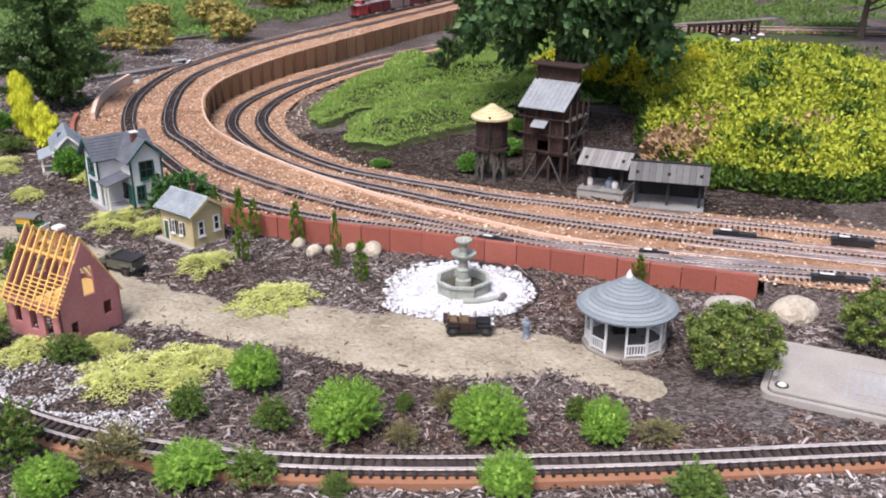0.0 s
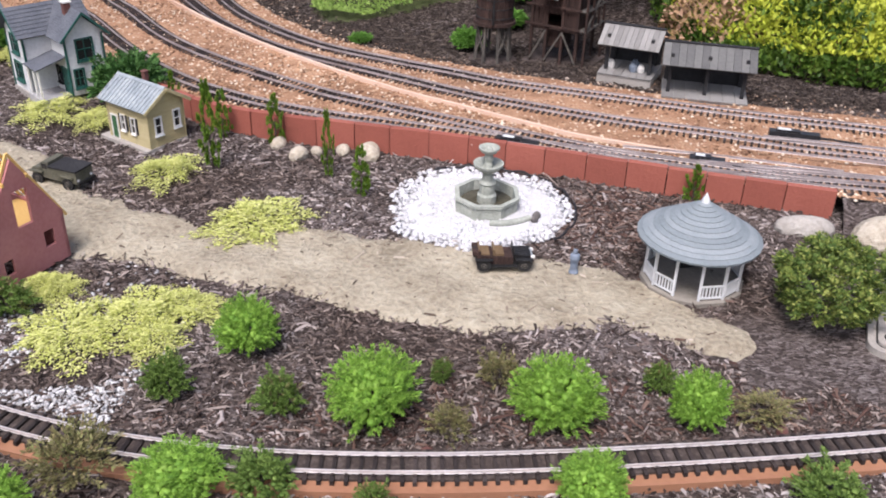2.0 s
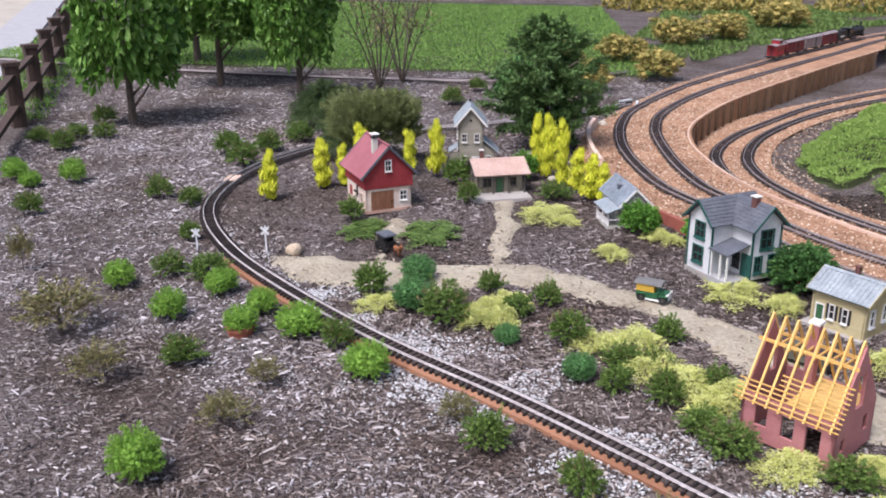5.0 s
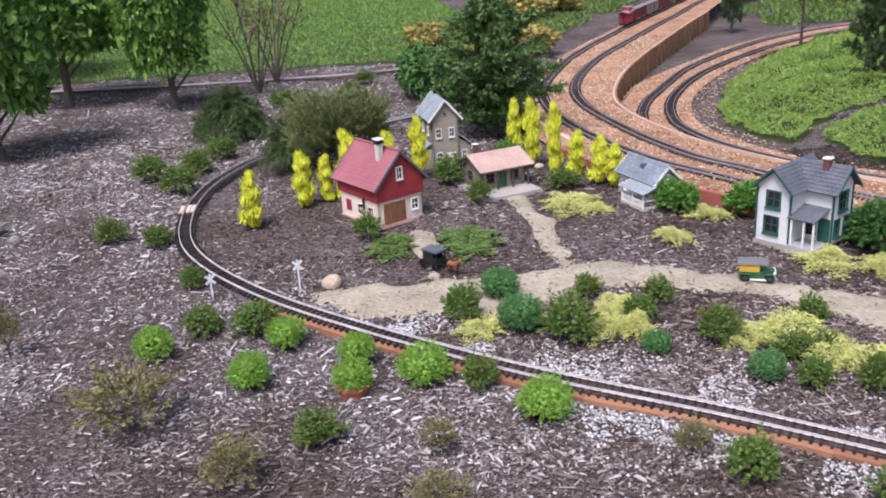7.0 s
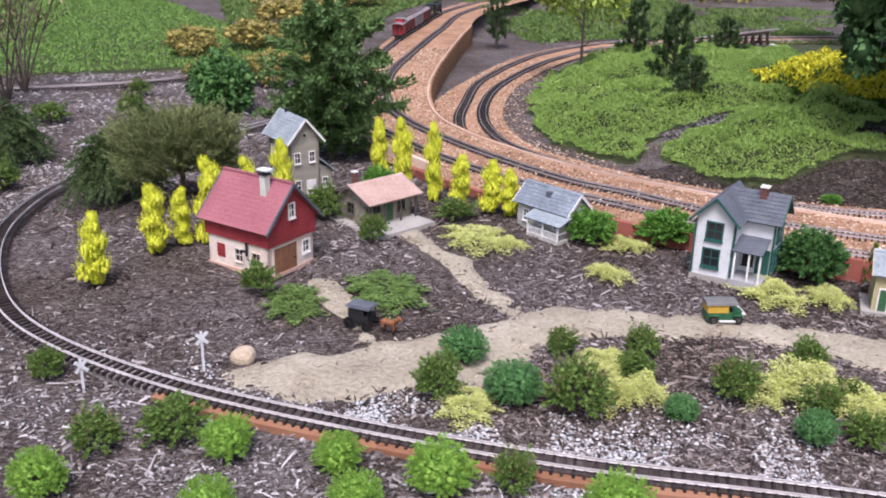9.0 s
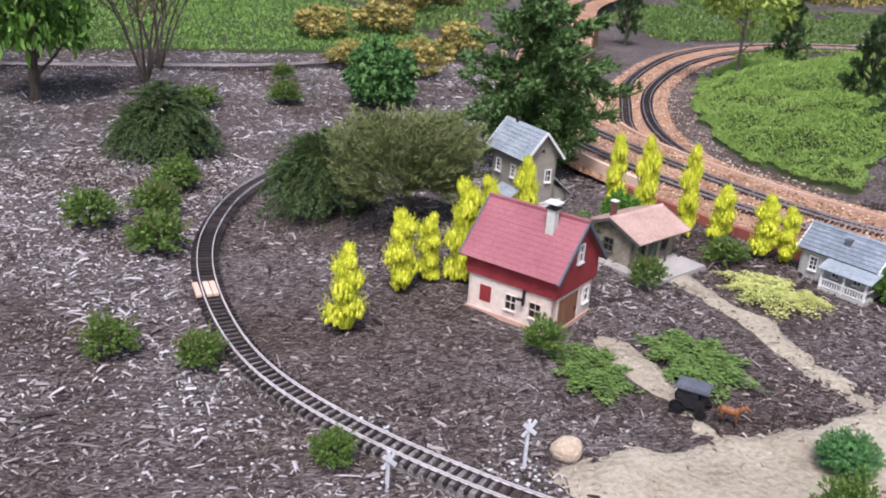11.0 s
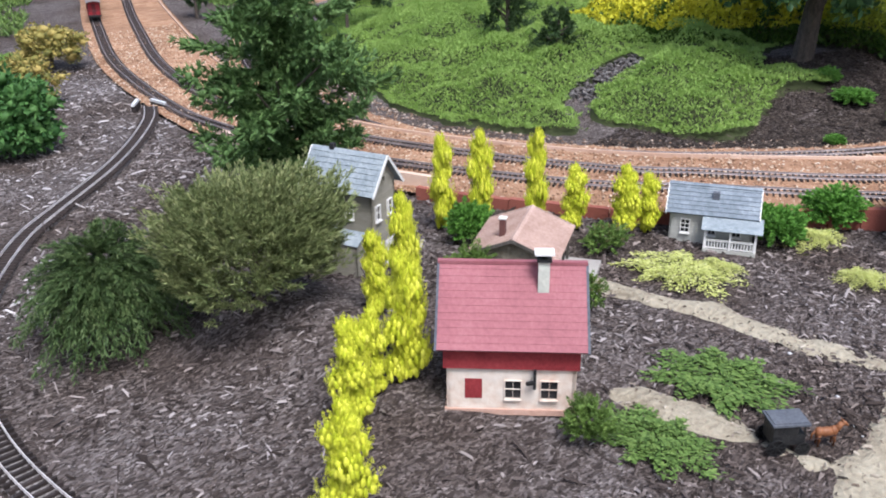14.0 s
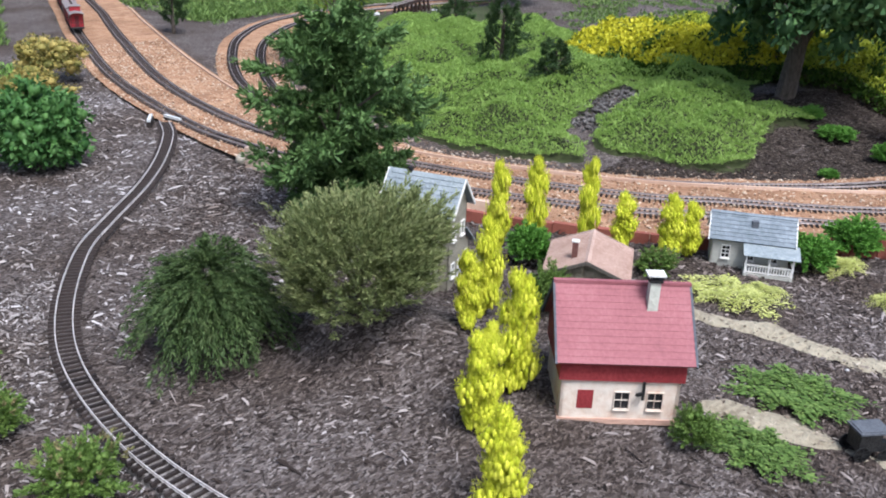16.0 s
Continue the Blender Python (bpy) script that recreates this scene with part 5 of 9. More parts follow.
# ---------- rose-coloured house under construction ----------
def unfinished_house():
    t = thing("unfinished_house", house_pose(-1.202, 2.815, -29, 0.008), "rose-walled model house under construction with bare yellow rafters", "model house")
    L, D, H, R = 0.244, 0.212, 0.126, 0.301
    f = side_frame(L, D)
    fr = [(0.038, 0.07, 0.042, 0.098), (0.108, 0.142, 0.035, 0.095), (0.172, 0.21, 0.0, 0.092)]
    gb = [(0.035, 0.06, 0.03, 0.068), (0.15, 0.178, 0.05, 0.092), (0.09, 0.13, 0.13, 0.218)]
    for i in range(4):
        ln = L if i % 2 == 0 else D
        top = H if i % 2 == 0 else [(0, H - 0.004), (ln / 2, R - 0.008), (ln, H - 0.004)]
        bm = bmesh.new()
        wall_panel(bm, f[i], ln, top, 0.008, fr if i == 0 else gb if i == 1 else [(0.07, 0.1, 0.14, 0.2)] if i == 3 else [])
        part("rose_wall", bm, M["pink_wall"], t)
    part("loft_floor", boxes((L * 0.42, L - 0.009, 0.009, D - 0.009, 0.116, 0.12)), M["batten"], t)
    slope = (R - H) / (D / 2)
    over = 0.014
    for k in range(8):
        x = 0.004 + k * (L - 0.012) / 7
        bm = bmesh.new()
        beam(bm, (x, -over, H - over * slope), (x, D / 2, R + 0.004), 0.005, 0.006)
        beam(bm, (x, D + over, H - over * slope), (x, D / 2, R + 0.004), 0.005, 0.006)
        part("rafter", bm, M["batten"], t)
        bm = bmesh.new()
        zc = H + (R - H) * 0.62
        beam(bm, (x, D * 0.31, zc), (x, D * 0.69, zc), 0.005)
        part("collar_tie", bm, M["batten"], t)
        if 0 < k < 7:
            bm = bmesh.new()
            beam(bm, (x + 0.002, D * 0.31, zc), (x + 0.002, D / 2, R - 0.01), 0.004)
            part("strut", bm, M["batten"], t)
    for y in (D * 0.34, D * 0.66 - 0.005):
        z = H + (R - H) * 0.68
        part("purlin", boxes((-0.012, L + 0.002, y, y + 0.005, z - 0.006, z + 0.002)), M["batten"], t)
    stack = part("chimney", boxes((L * 0.36, L * 0.36 + 0.024, D * 0.62, D * 0.62 + 0.024, 0.12, R - 0.006)), M["pink_wall"], t)
    part("chimney_cap", boxes((L * 0.36 - 0.003, L * 0.36 + 0.027, D * 0.62 - 0.003, D * 0.62 + 0.027, R - 0.006, R + 0.002)), M["white_dirty"], stack)
    for k in range(10):
        y = -over + k * 0.0064
        z = H + y * slope + 0.006
        long = 1.0 if k < 5 else (0.66 if k < 8 else 0.3)
        part("lath", boxes((L * (1 - long) - 0.018 * (long == 1.0), L + 0.012, y - 0.0013, y + 0.0013, z, z + 0.003)), M["batten"], t)


unfinished_house()


# ---------- mine head tower ----------
def mine_tower():
    t = thing("mine_tower", house_pose(0.375, 4.475, -30, 0.0), "tall weathered brown timber mine tower with tin roofs", "model tower")
    L, D = 0.2, 0.19
    z0, z1 = 0.125, 0.335
    for x in (0.006, L / 3, 2 * L / 3, L - 0.006):
        for y in (0.006, D - 0.006):
            part("post", boxes((x - 0.005, x + 0.005, y - 0.005, y + 0.005, -0.04, z0 + 0.21)), M["old_wood"], t)
    f = side_frame(L - 0.02, D - 0.02)
    b0 = Matrix.Translation((0.01, 0.01, z0))
    for i in range(4):
        ln = L - 0.02 if i % 2 == 0 else D - 0.02
        n = 9
        for k in range(n):
            bm = bmesh.new()
            h = z1 - z0
            ha = h
            if i == 1:
                ha = h + 0.1 * (k + 0.5) / n
            elif i == 3:
                ha = h + 0.1 * (1 - (k + 0.5) / n)
            elif i == 2:
                ha = h + 0.165
            lift = 0.06 if (i == 0 and 3 <= k <= 5) else 0.0
            box(bm, ln * k / n + 0.0006, ln * (k + 1) / n - 0.0006, (k % 2) * 0.0012, 0.005, lift, ha, b0 @ f[i])
            part("plank", bm, M["old_wood"], t)
    part("floor", boxes((0.01, L - 0.01, 0.01, D - 0.01, z0 - 0.006, z0)), M["old_wood"], t)
    roof_slope(t, "tin_roof", (-0.014, -0.03, 0.335), (L + 0.012, -0.03, 0.335), (L + 0.012, D - 0.055, 0.435), (-0.014, D - 0.055, 0.435), 0.004, M["tin"], ribs=10)
    for x in (-0.004, L - 0.004):
        part("post", boxes((x, x + 0.008, D - 0.062, D - 0.054, 0.3, 0.5)), M["old_wood"], t)
    hb = bmesh.new()
    wall_panel(hb, Matrix.Translation((-0.002, D - 0.056, 0.425)), L + 0.004, 0.075, 0.006)
    part("head_board", hb, M["old_wood"], t)
    part("cap_roof", boxes((-0.03, L + 0.022, D - 0.085, D + 0.01, 0.5, 0.507)), M["old_wood"], t)
    bm = bmesh.new()
    slab(bm, ((0.055, -0.045, 0.255), (0.125, -0.045, 0.255), (0.125, 0.008, 0.285), (0.055, 0.008, 0.285)), 0.003)
    part("awning", bm, M["tin"], t)
    for z in (0.135, 0.21, 0.285):
        part("gallery_beam", boxes((-0.02, L + 0.008, -0.006, 0.0, z, z + 0.008)), M["old_wood"], t)
        part("gallery_beam", boxes((L + 0.004, L + 0.034, -0.004, D + 0.004, z, z + 0.006)), M["grey_wood"], t)
    for y in (0.0, D * 0.35, D * 0.7, D):
        part("gallery_post", boxes((L + 0.026, L + 0.034, y - 0.004, y + 0.004, -0.04 if y in (0.0, D) else 0.135, 0.36)), M["old_wood"], t)
    bm = bmesh.new()
    for a, b in (((0.006, 0, 0.0), (L / 3, 0, 0.12)), ((L / 3, 0, 0.0), (2 * L / 3, 0, 0.12)), ((2 * L / 3, 0, 0.12), (L, 0, 0.0)), ((L + 0.03, 0, 0.14), (L + 0.03, D, 0.28))):
        beam(bm, a, b, 0.006)
    part("brace", bm, M["grey_wood"], t)
    part("hopper", boxes((0.06, 0.13, 0.03, 0.12, 0.05, 0.12)), M["old_wood"], t)
    tagged(part("stone_footing", boxes((-0.02, L + 0.05, -0.02, D + 0.02, -0.06, -0.008)), M["bearer"], t))


mine_tower()


# ---------- water tower ----------
def water_tower():
    t = thing("water_tower", house_pose(0.235, 4.47, 10, 0.0), "brown stave water tower with pale shake roof on grey legs", "water tower")
    r, z0, z1 = 0.072, 0.15, 0.285
    for k in range(24):
        a0, a1 = 2 * math.pi * (k + 0.03) / 24, 2 * math.pi * (k + 0.97) / 24
        bm = bmesh.new()
        vs = [bm.verts.new((q * math.cos(a), q * math.sin(a), z)) for z in (z0, z1) for q, a in ((r, a0), (r, a1), (r - 0.006, a1), (r - 0.006, a0))]
        for fc in ((0, 1, 2, 3), (7, 6, 5, 4), (0, 4, 5, 1), (1, 5, 6, 2), (2, 6, 7, 3), (3, 7, 4, 0)):
            bm.faces.new([vs[i] for i in fc])
        part("stave", bm, M["old_wood"], t)
    for z in (0.165, 0.2, 0.235, 0.268):
        part("hoop", lathe(bmesh.new(), [(r + 0.0005, z), (r + 0.0018, z + 0.001), (r + 0.0018, z + 0.003), (r + 0.0005, z + 0.004)], 24), M["iron"], t)
    prof = [(0.0, 0.345)]
    for k in range(6):
        q = 0.016 + k * 0.0158
        zz = 0.345 - (k + 1) * 0.0098
        prof += [(q - 0.001, zz + 0.0035), (q, zz)]
    prof += [(0.094, 0.279), (0.07, 0.284)]
    part("shake_roof", lathe(bmesh.new(), list(reversed(prof)), 16), M["straw"], t)
    part("deck", lathe(bmesh.new(), [(0.0, 0.138), (0.084, 0.138), (0.084, 0.15), (0.0, 0.15)], 16), M["old_wood"], t)
    for k in range(8):
        a = 2 * math.pi * k / 8
        bm = bmesh.new()
        beam(bm, (0.074 * math.cos(a), 0.074 * math.sin(a), -0.04), (0.062 * math.cos(a), 0.062 * math.sin(a), 0.138), 0.009)
        part("leg", bm, M["grey_wood"], t)
        b = a + 2 * math.pi / 8
        if k % 2 == 0:
            bm = bmesh.new()
            beam(bm, (0.07 * math.cos(a), 0.07 * math.sin(a), 0.02), (0.064 * math.cos(b), 0.064 * math.sin(b), 0.125), 0.006)
            beam(bm, (0.064 * math.cos(a), 0.064 * math.sin(a), 0.125), (0.07 * math.cos(b), 0.07 * math.sin(b), 0.02), 0.006)
            part("brace", bm, M["grey_wood"], t)
    part("down_pipe", boxes((-0.03, -0.022, -0.085, -0.077, 0.15, 0.3)), M["iron"], t)
    part("footing", lathe(bmesh.new(), [(0.0, -0.05), (0.1, -0.05), (0.095, -0.006), (0.0, -0.006)], 16), M["bearer"], t)


water_tower()


# ---------- two open freight sheds ----------
def freight_shed(name, x, y, deg, L, D, H, label, dark):
    t = thing(name, house_pose(x, y, deg, 0.01), label, "shed")
    part("platform", boxes((0, L, 0, D, -0.04, 0.03)), M["concrete"] if not dark else M["shed_roof"], t)
    for k in range(7):
        part("platform_board", boxes((L * k / 7 + 0.001, L * (k + 1) / 7 - 0.001, -0.004, D, 0.03, 0.034)), M["shed_roof"], t)
    n = 3 if L > 0.25 else 2
    for k in range(n):
        px = 0.02 + k * (L - 0.04) / (n - 1)
        for py in (0.05, D - 0.03):
            part("post", boxes((px - 0.006, px + 0.006, py - 0.006, py + 0.006, 0.034, H + 0.03)), M["shed_dark"], t)
            bm = bmesh.new()
            beam(bm, (px, py, H - 0.025), (px, py + (0.03 if py < 0.1 else -0.03), H + 0.01), 0.006)
            part("brace", bm, M["shed_dark"], t)
    ym = D * 0.55
    nb = 12
    for k in range(nb):
        a, b = -0.012 + (L + 0.024) * k / nb + 0.0005, -0.012 + (L + 0.024) * (k + 1) / nb - 0.0005
        bm = bmesh.new()
        slab(bm, ((a, 0.01, H), (b, 0.01, H), (b, ym, H + 0.055), (a, ym, H + 0.055)), 0.004)
        part("roof_board", bm, M["shed_roof_dark"] if dark else M["shed_roof"], t)
        bm = bmesh.new()
        slab(bm, ((b, D + 0.02, H + 0.005), (a, D + 0.02, H + 0.005), (a, ym, H + 0.055), (b, ym, H + 0.055)), 0.004)
        part("roof_board", bm, M["shed_roof_dark"] if dark else M["shed_roof"], t)
    part("ridge_board", boxes((-0.014, L + 0.014, ym - 0.008, ym + 0.008, H + 0.053, H + 0.058)), M["shed_dark"], t)
    part("back_wall", boxes((0.004, L - 0.004, D - 0.022, D - 0.014, 0.034, H + 0.012)), M["shed_dark"], t)
    part("tie_beam", boxes((0.0, L, 0.044, 0.056, H + 0.004, H + 0.014)), M["shed_dark"], t)
    return t


freight_shed("freight_shed", 0.6, 4.19, -24, 0.2, 0.2, 0.135, "small open freight shed with silvered board roof", False)
freight_shed("freight_shed", 0.785, 3.955, -14, 0.29, 0.2, 0.14, "long charcoal-timber open freight shed on a grey platform", True)
for dx, dy, r, h, mt, nm, lab in ((0.66, 4.24, 0.014, 0.03, "white_dirty", "milk_can", "small pale milk can on the shed platform"), (0.735, 4.2, 0.016, 0.034, "blue_grey", "barrel", "blue-grey barrel standing on the shed platform"), (0.76, 4.19, 0.014, 0.028, "white_dirty", "milk_can", "small pale milk can on the shed platform"), (0.745, 4.225, 0.015, 0.036, "blue_grey", "barrel", "blue-grey barrel standing on the shed platform")):
    bm = lathe(bmesh.new(), [(r * 0.85, 0), (r, h * 0.3), (r, h * 0.65), (r * 0.6, h * 0.9), (r * 0.62, h)], 12)
    ob = part(nm, bm, M[mt])
    ob.matrix_basis = pose(dx, dy, 0.044)
    tagged(ob, lab, nm.replace("_", " "))


# ---------- gazebo ----------
def gazebo():
    t = thing("gazebo", house_pose(0.605, 2.815, 8, 0.0), "white round gazebo with blue-grey shingled cone roof", "gazebo")
    n, rf, rr = 12, 0.118, 0.143
    part("platform", lathe(bmesh.new(), [(0.0, -0.03), (rf + 0.004, -0.03), (rf + 0.004, 0.012), (rf - 0.002, 0.016), (0.0, 0.016)], n, turn=math.pi / n), M["gazebo_floor"], t)
    ze, za = 0.127, 0.214
    rings = 12
    for k in range(rings):
        a, b = k / rings, (k + 1) / rings
        r0, r1 = rr * (1 - a) + 0.006 * a, rr * (1 - b) + 0.006 * b
        z0, z1 = ze + (za - ze) * a, ze + (za - ze) * b
        part("shingle_course", lathe(bmesh.new(), [(r0, z0 - 0.003), (r0 + 0.001, z0 + 0.0025), (r1, z1 + 0.0008), (r1, z1 - 0.003)], n * 2, turn=math.pi / n), M["slate"], t)
    part("finial", lathe(bmesh.new(), [(0.011, za - 0.006), (0.009, za + 0.006), (0.004, za + 0.016), (0.0, za + 0.024)], 8), M["white_paint"], t)
    rp = rf - 0.006
    opening = 6
    for k in range(n):
        a = 2 * math.pi * (k + 0.5) / n
        c, s = rp * math.cos(a), rp * math.sin(a)
        m = Matrix.Translation((c, s, 0)) @ Matrix.Rotation(a, 4, "Z")
        bm = bmesh.new()
        box(bm, -0.003, 0.003, -0.003, 0.003, 0.016, ze + 0.01, m)
        part("post", bm, M["white_paint"], t)
        b = 2 * math.pi * (k + 1.5) / n
        p, q = Vector((c, s, 0)), Vector((rp * math.cos(b), rp * math.sin(b), 0))
        bm = bmesh.new()
        beam(bm, p + Vector((0, 0, ze - 0.008)), q + Vector((0, 0, ze - 0.008)), 0.004)
        for j in range(1, 7):
            w = p.lerp(q, j / 7)
            beam(bm, w + Vector((0, 0, ze - 0.022 + 0.004 * abs(j - 3.5))), w + Vector((0, 0, ze - 0.008)), 0.0022)
        part("fretwork", bm, M["white_paint"], t)
        if k not in (7, 1):
            bm = bmesh.new()
            for z in (0.022, 0.052):
                beam(bm, p + Vector((0, 0, z)), q + Vector((0, 0, z)), 0.004)
            rail = part("railing", bm, M["white_paint"], t)
            for j in range(1, 7):
                w = p.lerp(q, j / 7)
                bm = bmesh.new()
                beam(bm, w + Vector((0, 0, 0.024)), w + Vector((0, 0, 0.05)), 0.0032)
                part("baluster", bm, M["white_paint"], rail)
    part("bench", boxes((-0.02, 0.045, 0.035, 0.06, 0.016, 0.034), (-0.02, 0.045, 0.056, 0.06, 0.034, 0.06)), M["iron"], t)


gazebo()


# ---------- fountain ----------
def fountain():
    t = thing("fountain", house_pose(0.133, 3.165, 0, 0.004), "grey cast-stone two-tier fountain with octagonal basin", "fountain")
    r = 0.093
    part("basin", lathe(bmesh.new(), [(r * 0.97, -0.01), (r * 0.97, 0.006), (r * 0.94, 0.01), (r * 0.94, 0.038), (r, 0.042), (r, 0.05), (r * 0.86, 0.05), (r * 0.85, 0.012), (0.0, 0.012)], 8, turn=math.pi / 8), M["fountain"], t)
    for k in range(8):
        a = 2 * math.pi * k / 8
        m = Matrix.Rotation(a, 4, "Z") @ Matrix.Translation((r * 0.94 * math.cos(math.pi / 8), 0, 0))
        bm = bmesh.new()
        box(bm, 0.0005, 0.0022, -0.024, 0.024, 0.034, 0.037, m)
        box(bm, 0.0005, 0.0022, -0.024, 0.024, 0.012, 0.015, m)
        box(bm, 0.0005, 0.0022, -0.024, -0.021, 0.015, 0.034, m)
        box(bm, 0.0005, 0.0022, 0.021, 0.024, 0.015, 0.034, m)
        part("panel_moulding", bm, M["fountain"], t)
    part("water", lathe(bmesh.new(), [(r * 0.775, 0.014), (r * 0.775, 0.024), (0.0, 0.024)], 24), M["water"], t)
    part("pedestal", lathe(bmesh.new(), [(0.026, 0.012), (0.026, 0.045), (0.021, 0.05), (0.02, 0.075), (0.023, 0.08), (0.016, 0.088), (0.014, 0.105), (0.018, 0.112), (0.01, 0.118), (0.0, 0.118)], 16), M["fountain"], t)
    part("lower_bowl", lathe(bmesh.new(), [(0.012, 0.112), (0.028, 0.118), (0.039, 0.13), (0.041, 0.137), (0.037, 0.137), (0.02, 0.126), (0.0, 0.124)], 20), M["fountain"], t)
    part("upper_stem", lathe(bmesh.new(), [(0.012, 0.124), (0.01, 0.14), (0.013, 0.15), (0.009, 0.165), (0.0, 0.166)], 14), M["fountain"], t)
    part("upper_bowl", lathe(bmesh.new(), [(0.008, 0.16), (0.02, 0.168), (0.028, 0.178), (0.028, 0.182), (0.022, 0.181), (0.012, 0.174), (0.006, 0.182), (0.0, 0.184)], 18), M["fountain"], t)


fountain()
# ---------- foliage tools ----------
def quick_mesh(name, V, F, mat):
    """A mesh from arrays of places and of equal-sided faces."""
    me = bpy.data.meshes.new(name)
    V, F = np.ascontiguousarray(V, dtype=np.float32), np.ascontiguousarray(F, dtype=np.int32)
    n, k = F.shape
    me.vertices.add(len(V))
    me.vertices.foreach_set("co", V.ravel())
    me.loops.add(n * k)
    me.loops.foreach_set("vertex_index", F.ravel())
    me.polygons.add(n)
    me.polygons.foreach_set("loop_start", np.arange(0, n * k, k, dtype=np.int32))
    me.update(calc_edges=True)
    me.materials.append(mat)
    return me


def leaf_arrays(P, N, size, rng, width=0.5, spread=0.8, cup=0.25, jitter=0.35, lay=0.35):
    """Many folded leaves: P places, N outward directions, size length of each; lay turns their faces outward."""
    n = len(P)
    size = np.broadcast_to(np.asarray(size, float), (n,)) * rng.uniform(1 - jitter, 1 + jitter, n)
    N = N / (np.linalg.norm(N, axis=1)[:, None] + 1e-9)
    r = rng.normal(0, 1, (n, 3))
    t = np.cross(N, r)
    t /= np.linalg.norm(t, axis=1)[:, None] + 1e-9
    d = N * (1 - 0.75 * lay) + t * (0.35 + 0.65 * lay) * (0.4 + spread) + rng.normal(0, 0.2, (n, 3))
    d /= np.linalg.norm(d, axis=1)[:, None] + 1e-9
    s = np.cross(d, N + rng.normal(0, 0.45 * (1.4 - lay), (n, 3)))
    s /= np.linalg.norm(s, axis=1)[:, None] + 1e-9
    up = np.cross(s, d)
    L, W = size[:, None], (size * width)[:, None]
    base, tip = P, P + d * L
    mid = P + d * L * 0.45 - up * L * cup * 0.5
    a, b = mid + s * W * 0.5 + up * L * cup, mid - s * W * 0.5 + up * L * cup
    V = np.stack([base, a, tip, b], axis=1).reshape(-1, 3)
    k = np.arange(n)[:, None] * 4
    F = np.concatenate([k + np.array([[0, 1, 2]]), k + np.array([[0, 2, 3]])], axis=0)
    return V, F


def leaf_mesh(name, P, N, size, rng, mat, width=0.5, spread=0.8, cup=0.25, jitter=0.35, lay=0.35):
    return quick_mesh(name, *leaf_arrays(P, N, size, rng, width, spread, cup, jitter, lay), mat)


ico = bmesh.new()
bmesh.ops.create_icosphere(ico, subdivisions=1, radius=1.0)
ICO_V = np.array([v.co[:] for v in ico.verts])
ICO_F = np.array([[v.index for v in f.verts] for f in ico.faces])
ico.free()


def shell(n, rng, low=-0.15, power=0.45):
    """Points in a unit ball, crowded towards its skin, above a low cut."""
    v = rng.normal(0, 1, (n * 2, 3))
    v /= np.linalg.norm(v, axis=1)[:, None]
    v = v[v[:, 2] > low][:n]
    return v, v * (rng.uniform(0, 1, len(v)) ** power * 0.55 + 0.45)[:, None]


def lumpy(dirs, rng, lumps=14, amount=0.22):
    """Uneven radius by direction: some lumps pushed out, gaps between."""
    c = rng.normal(0, 1, (lumps, 3))
    c /= np.linalg.norm(c, axis=1)[:, None]
    return 1 - amount + amount * 1.5 * np.max(np.clip((dirs @ c.T - 0.72) / 0.28, 0, 1), axis=1)


def crown_mesh(name, seed, n, size, mat, shape="ball", width=0.4, spread=0.5, lumps=16, amount=0.25):
    """A crown one unit high and about one unit wide, standing on z = 0."""
    rng = np.random.default_rng(seed)
    if shape == "ball":
        d, p = shell(n, rng, -0.7)
        p = p * lumpy(d, rng, lumps, amount)[:, None]
        P = np.column_stack([p[:, 0] * 0.5, p[:, 1] * 0.5, 0.5 + p[:, 2] * 0.48])
        N = d
    elif shape == "mat":
        a = rng.uniform(0, 2 * np.pi, n)
        arms = 0.66 + 0.34 * np.sin(a * 3 + seed) * np.sin(a * 5 + 2 * seed)
        r = np.sqrt(rng.uniform(0, 1, n)) * 0.5 * arms * rng.uniform(0.75, 1.15, n)
        x, y = r * np.cos(a), r * np.sin(a)
        z = (1 - (r / 0.56) ** 2) * (0.35 + 0.65 * hash_noise(x, y, 0.14, seed)) * rng.uniform(0.4, 1, n)
        P = np.column_stack([x, y, np.clip(z, 0.05, 1)])
        N = np.column_stack([np.cos(a) * 0.7, np.sin(a) * 0.7, np.full(n, 0.7)])
    else:
        k = 26
        dc, pc = shell(k, rng, -0.8, 0.25)
        i = rng.integers(0, len(dc), n)
        d, p = shell(n, rng, -1.1)
        i = i[: len(d)]
        q = pc[i] * 0.78 + p * 0.3
        P = np.column_stack([q[:, 0] * 0.5, q[:, 1] * 0.5, 0.5 + q[:, 2] * 0.5])
        N = d + dc[i] + np.array([0, 0, 0.2])
    N = N / (np.linalg.norm(N, axis=1)[:, None] + 1e-9)
    return leaf_mesh(name, P, N, size, rng, mat, width, spread)


def stem_mesh(name, seed, top=0.55, r=0.035, forks=6, spread=0.3):
    rng = random.Random(seed)
    bm = bmesh.new()
    tube(bm, [(0, 0, -0.08), (0.01, 0.0, top * 0.4), (0.0, 0.01, top)], r, r * 0.5, 6)
    for k in range(forks):
        a = 2 * math.pi * k / forks + rng.uniform(-0.3, 0.3)
        z = top * rng.uniform(0.25, 0.7)
        s = spread * rng.uniform(0.7, 1.2)
        tube(bm, [(0, 0, z), (s * 0.5 * math.cos(a), s * 0.5 * math.sin(a), z + 0.12), (s * math.cos(a), s * math.sin(a), z + 0.26)], r * 0.45, r * 0.15, 4)
    me = bpy.data.meshes.new(name)
    bm.to_mesh(me)
    bm.free()
    me.materials.append(M["bark"])
    return me


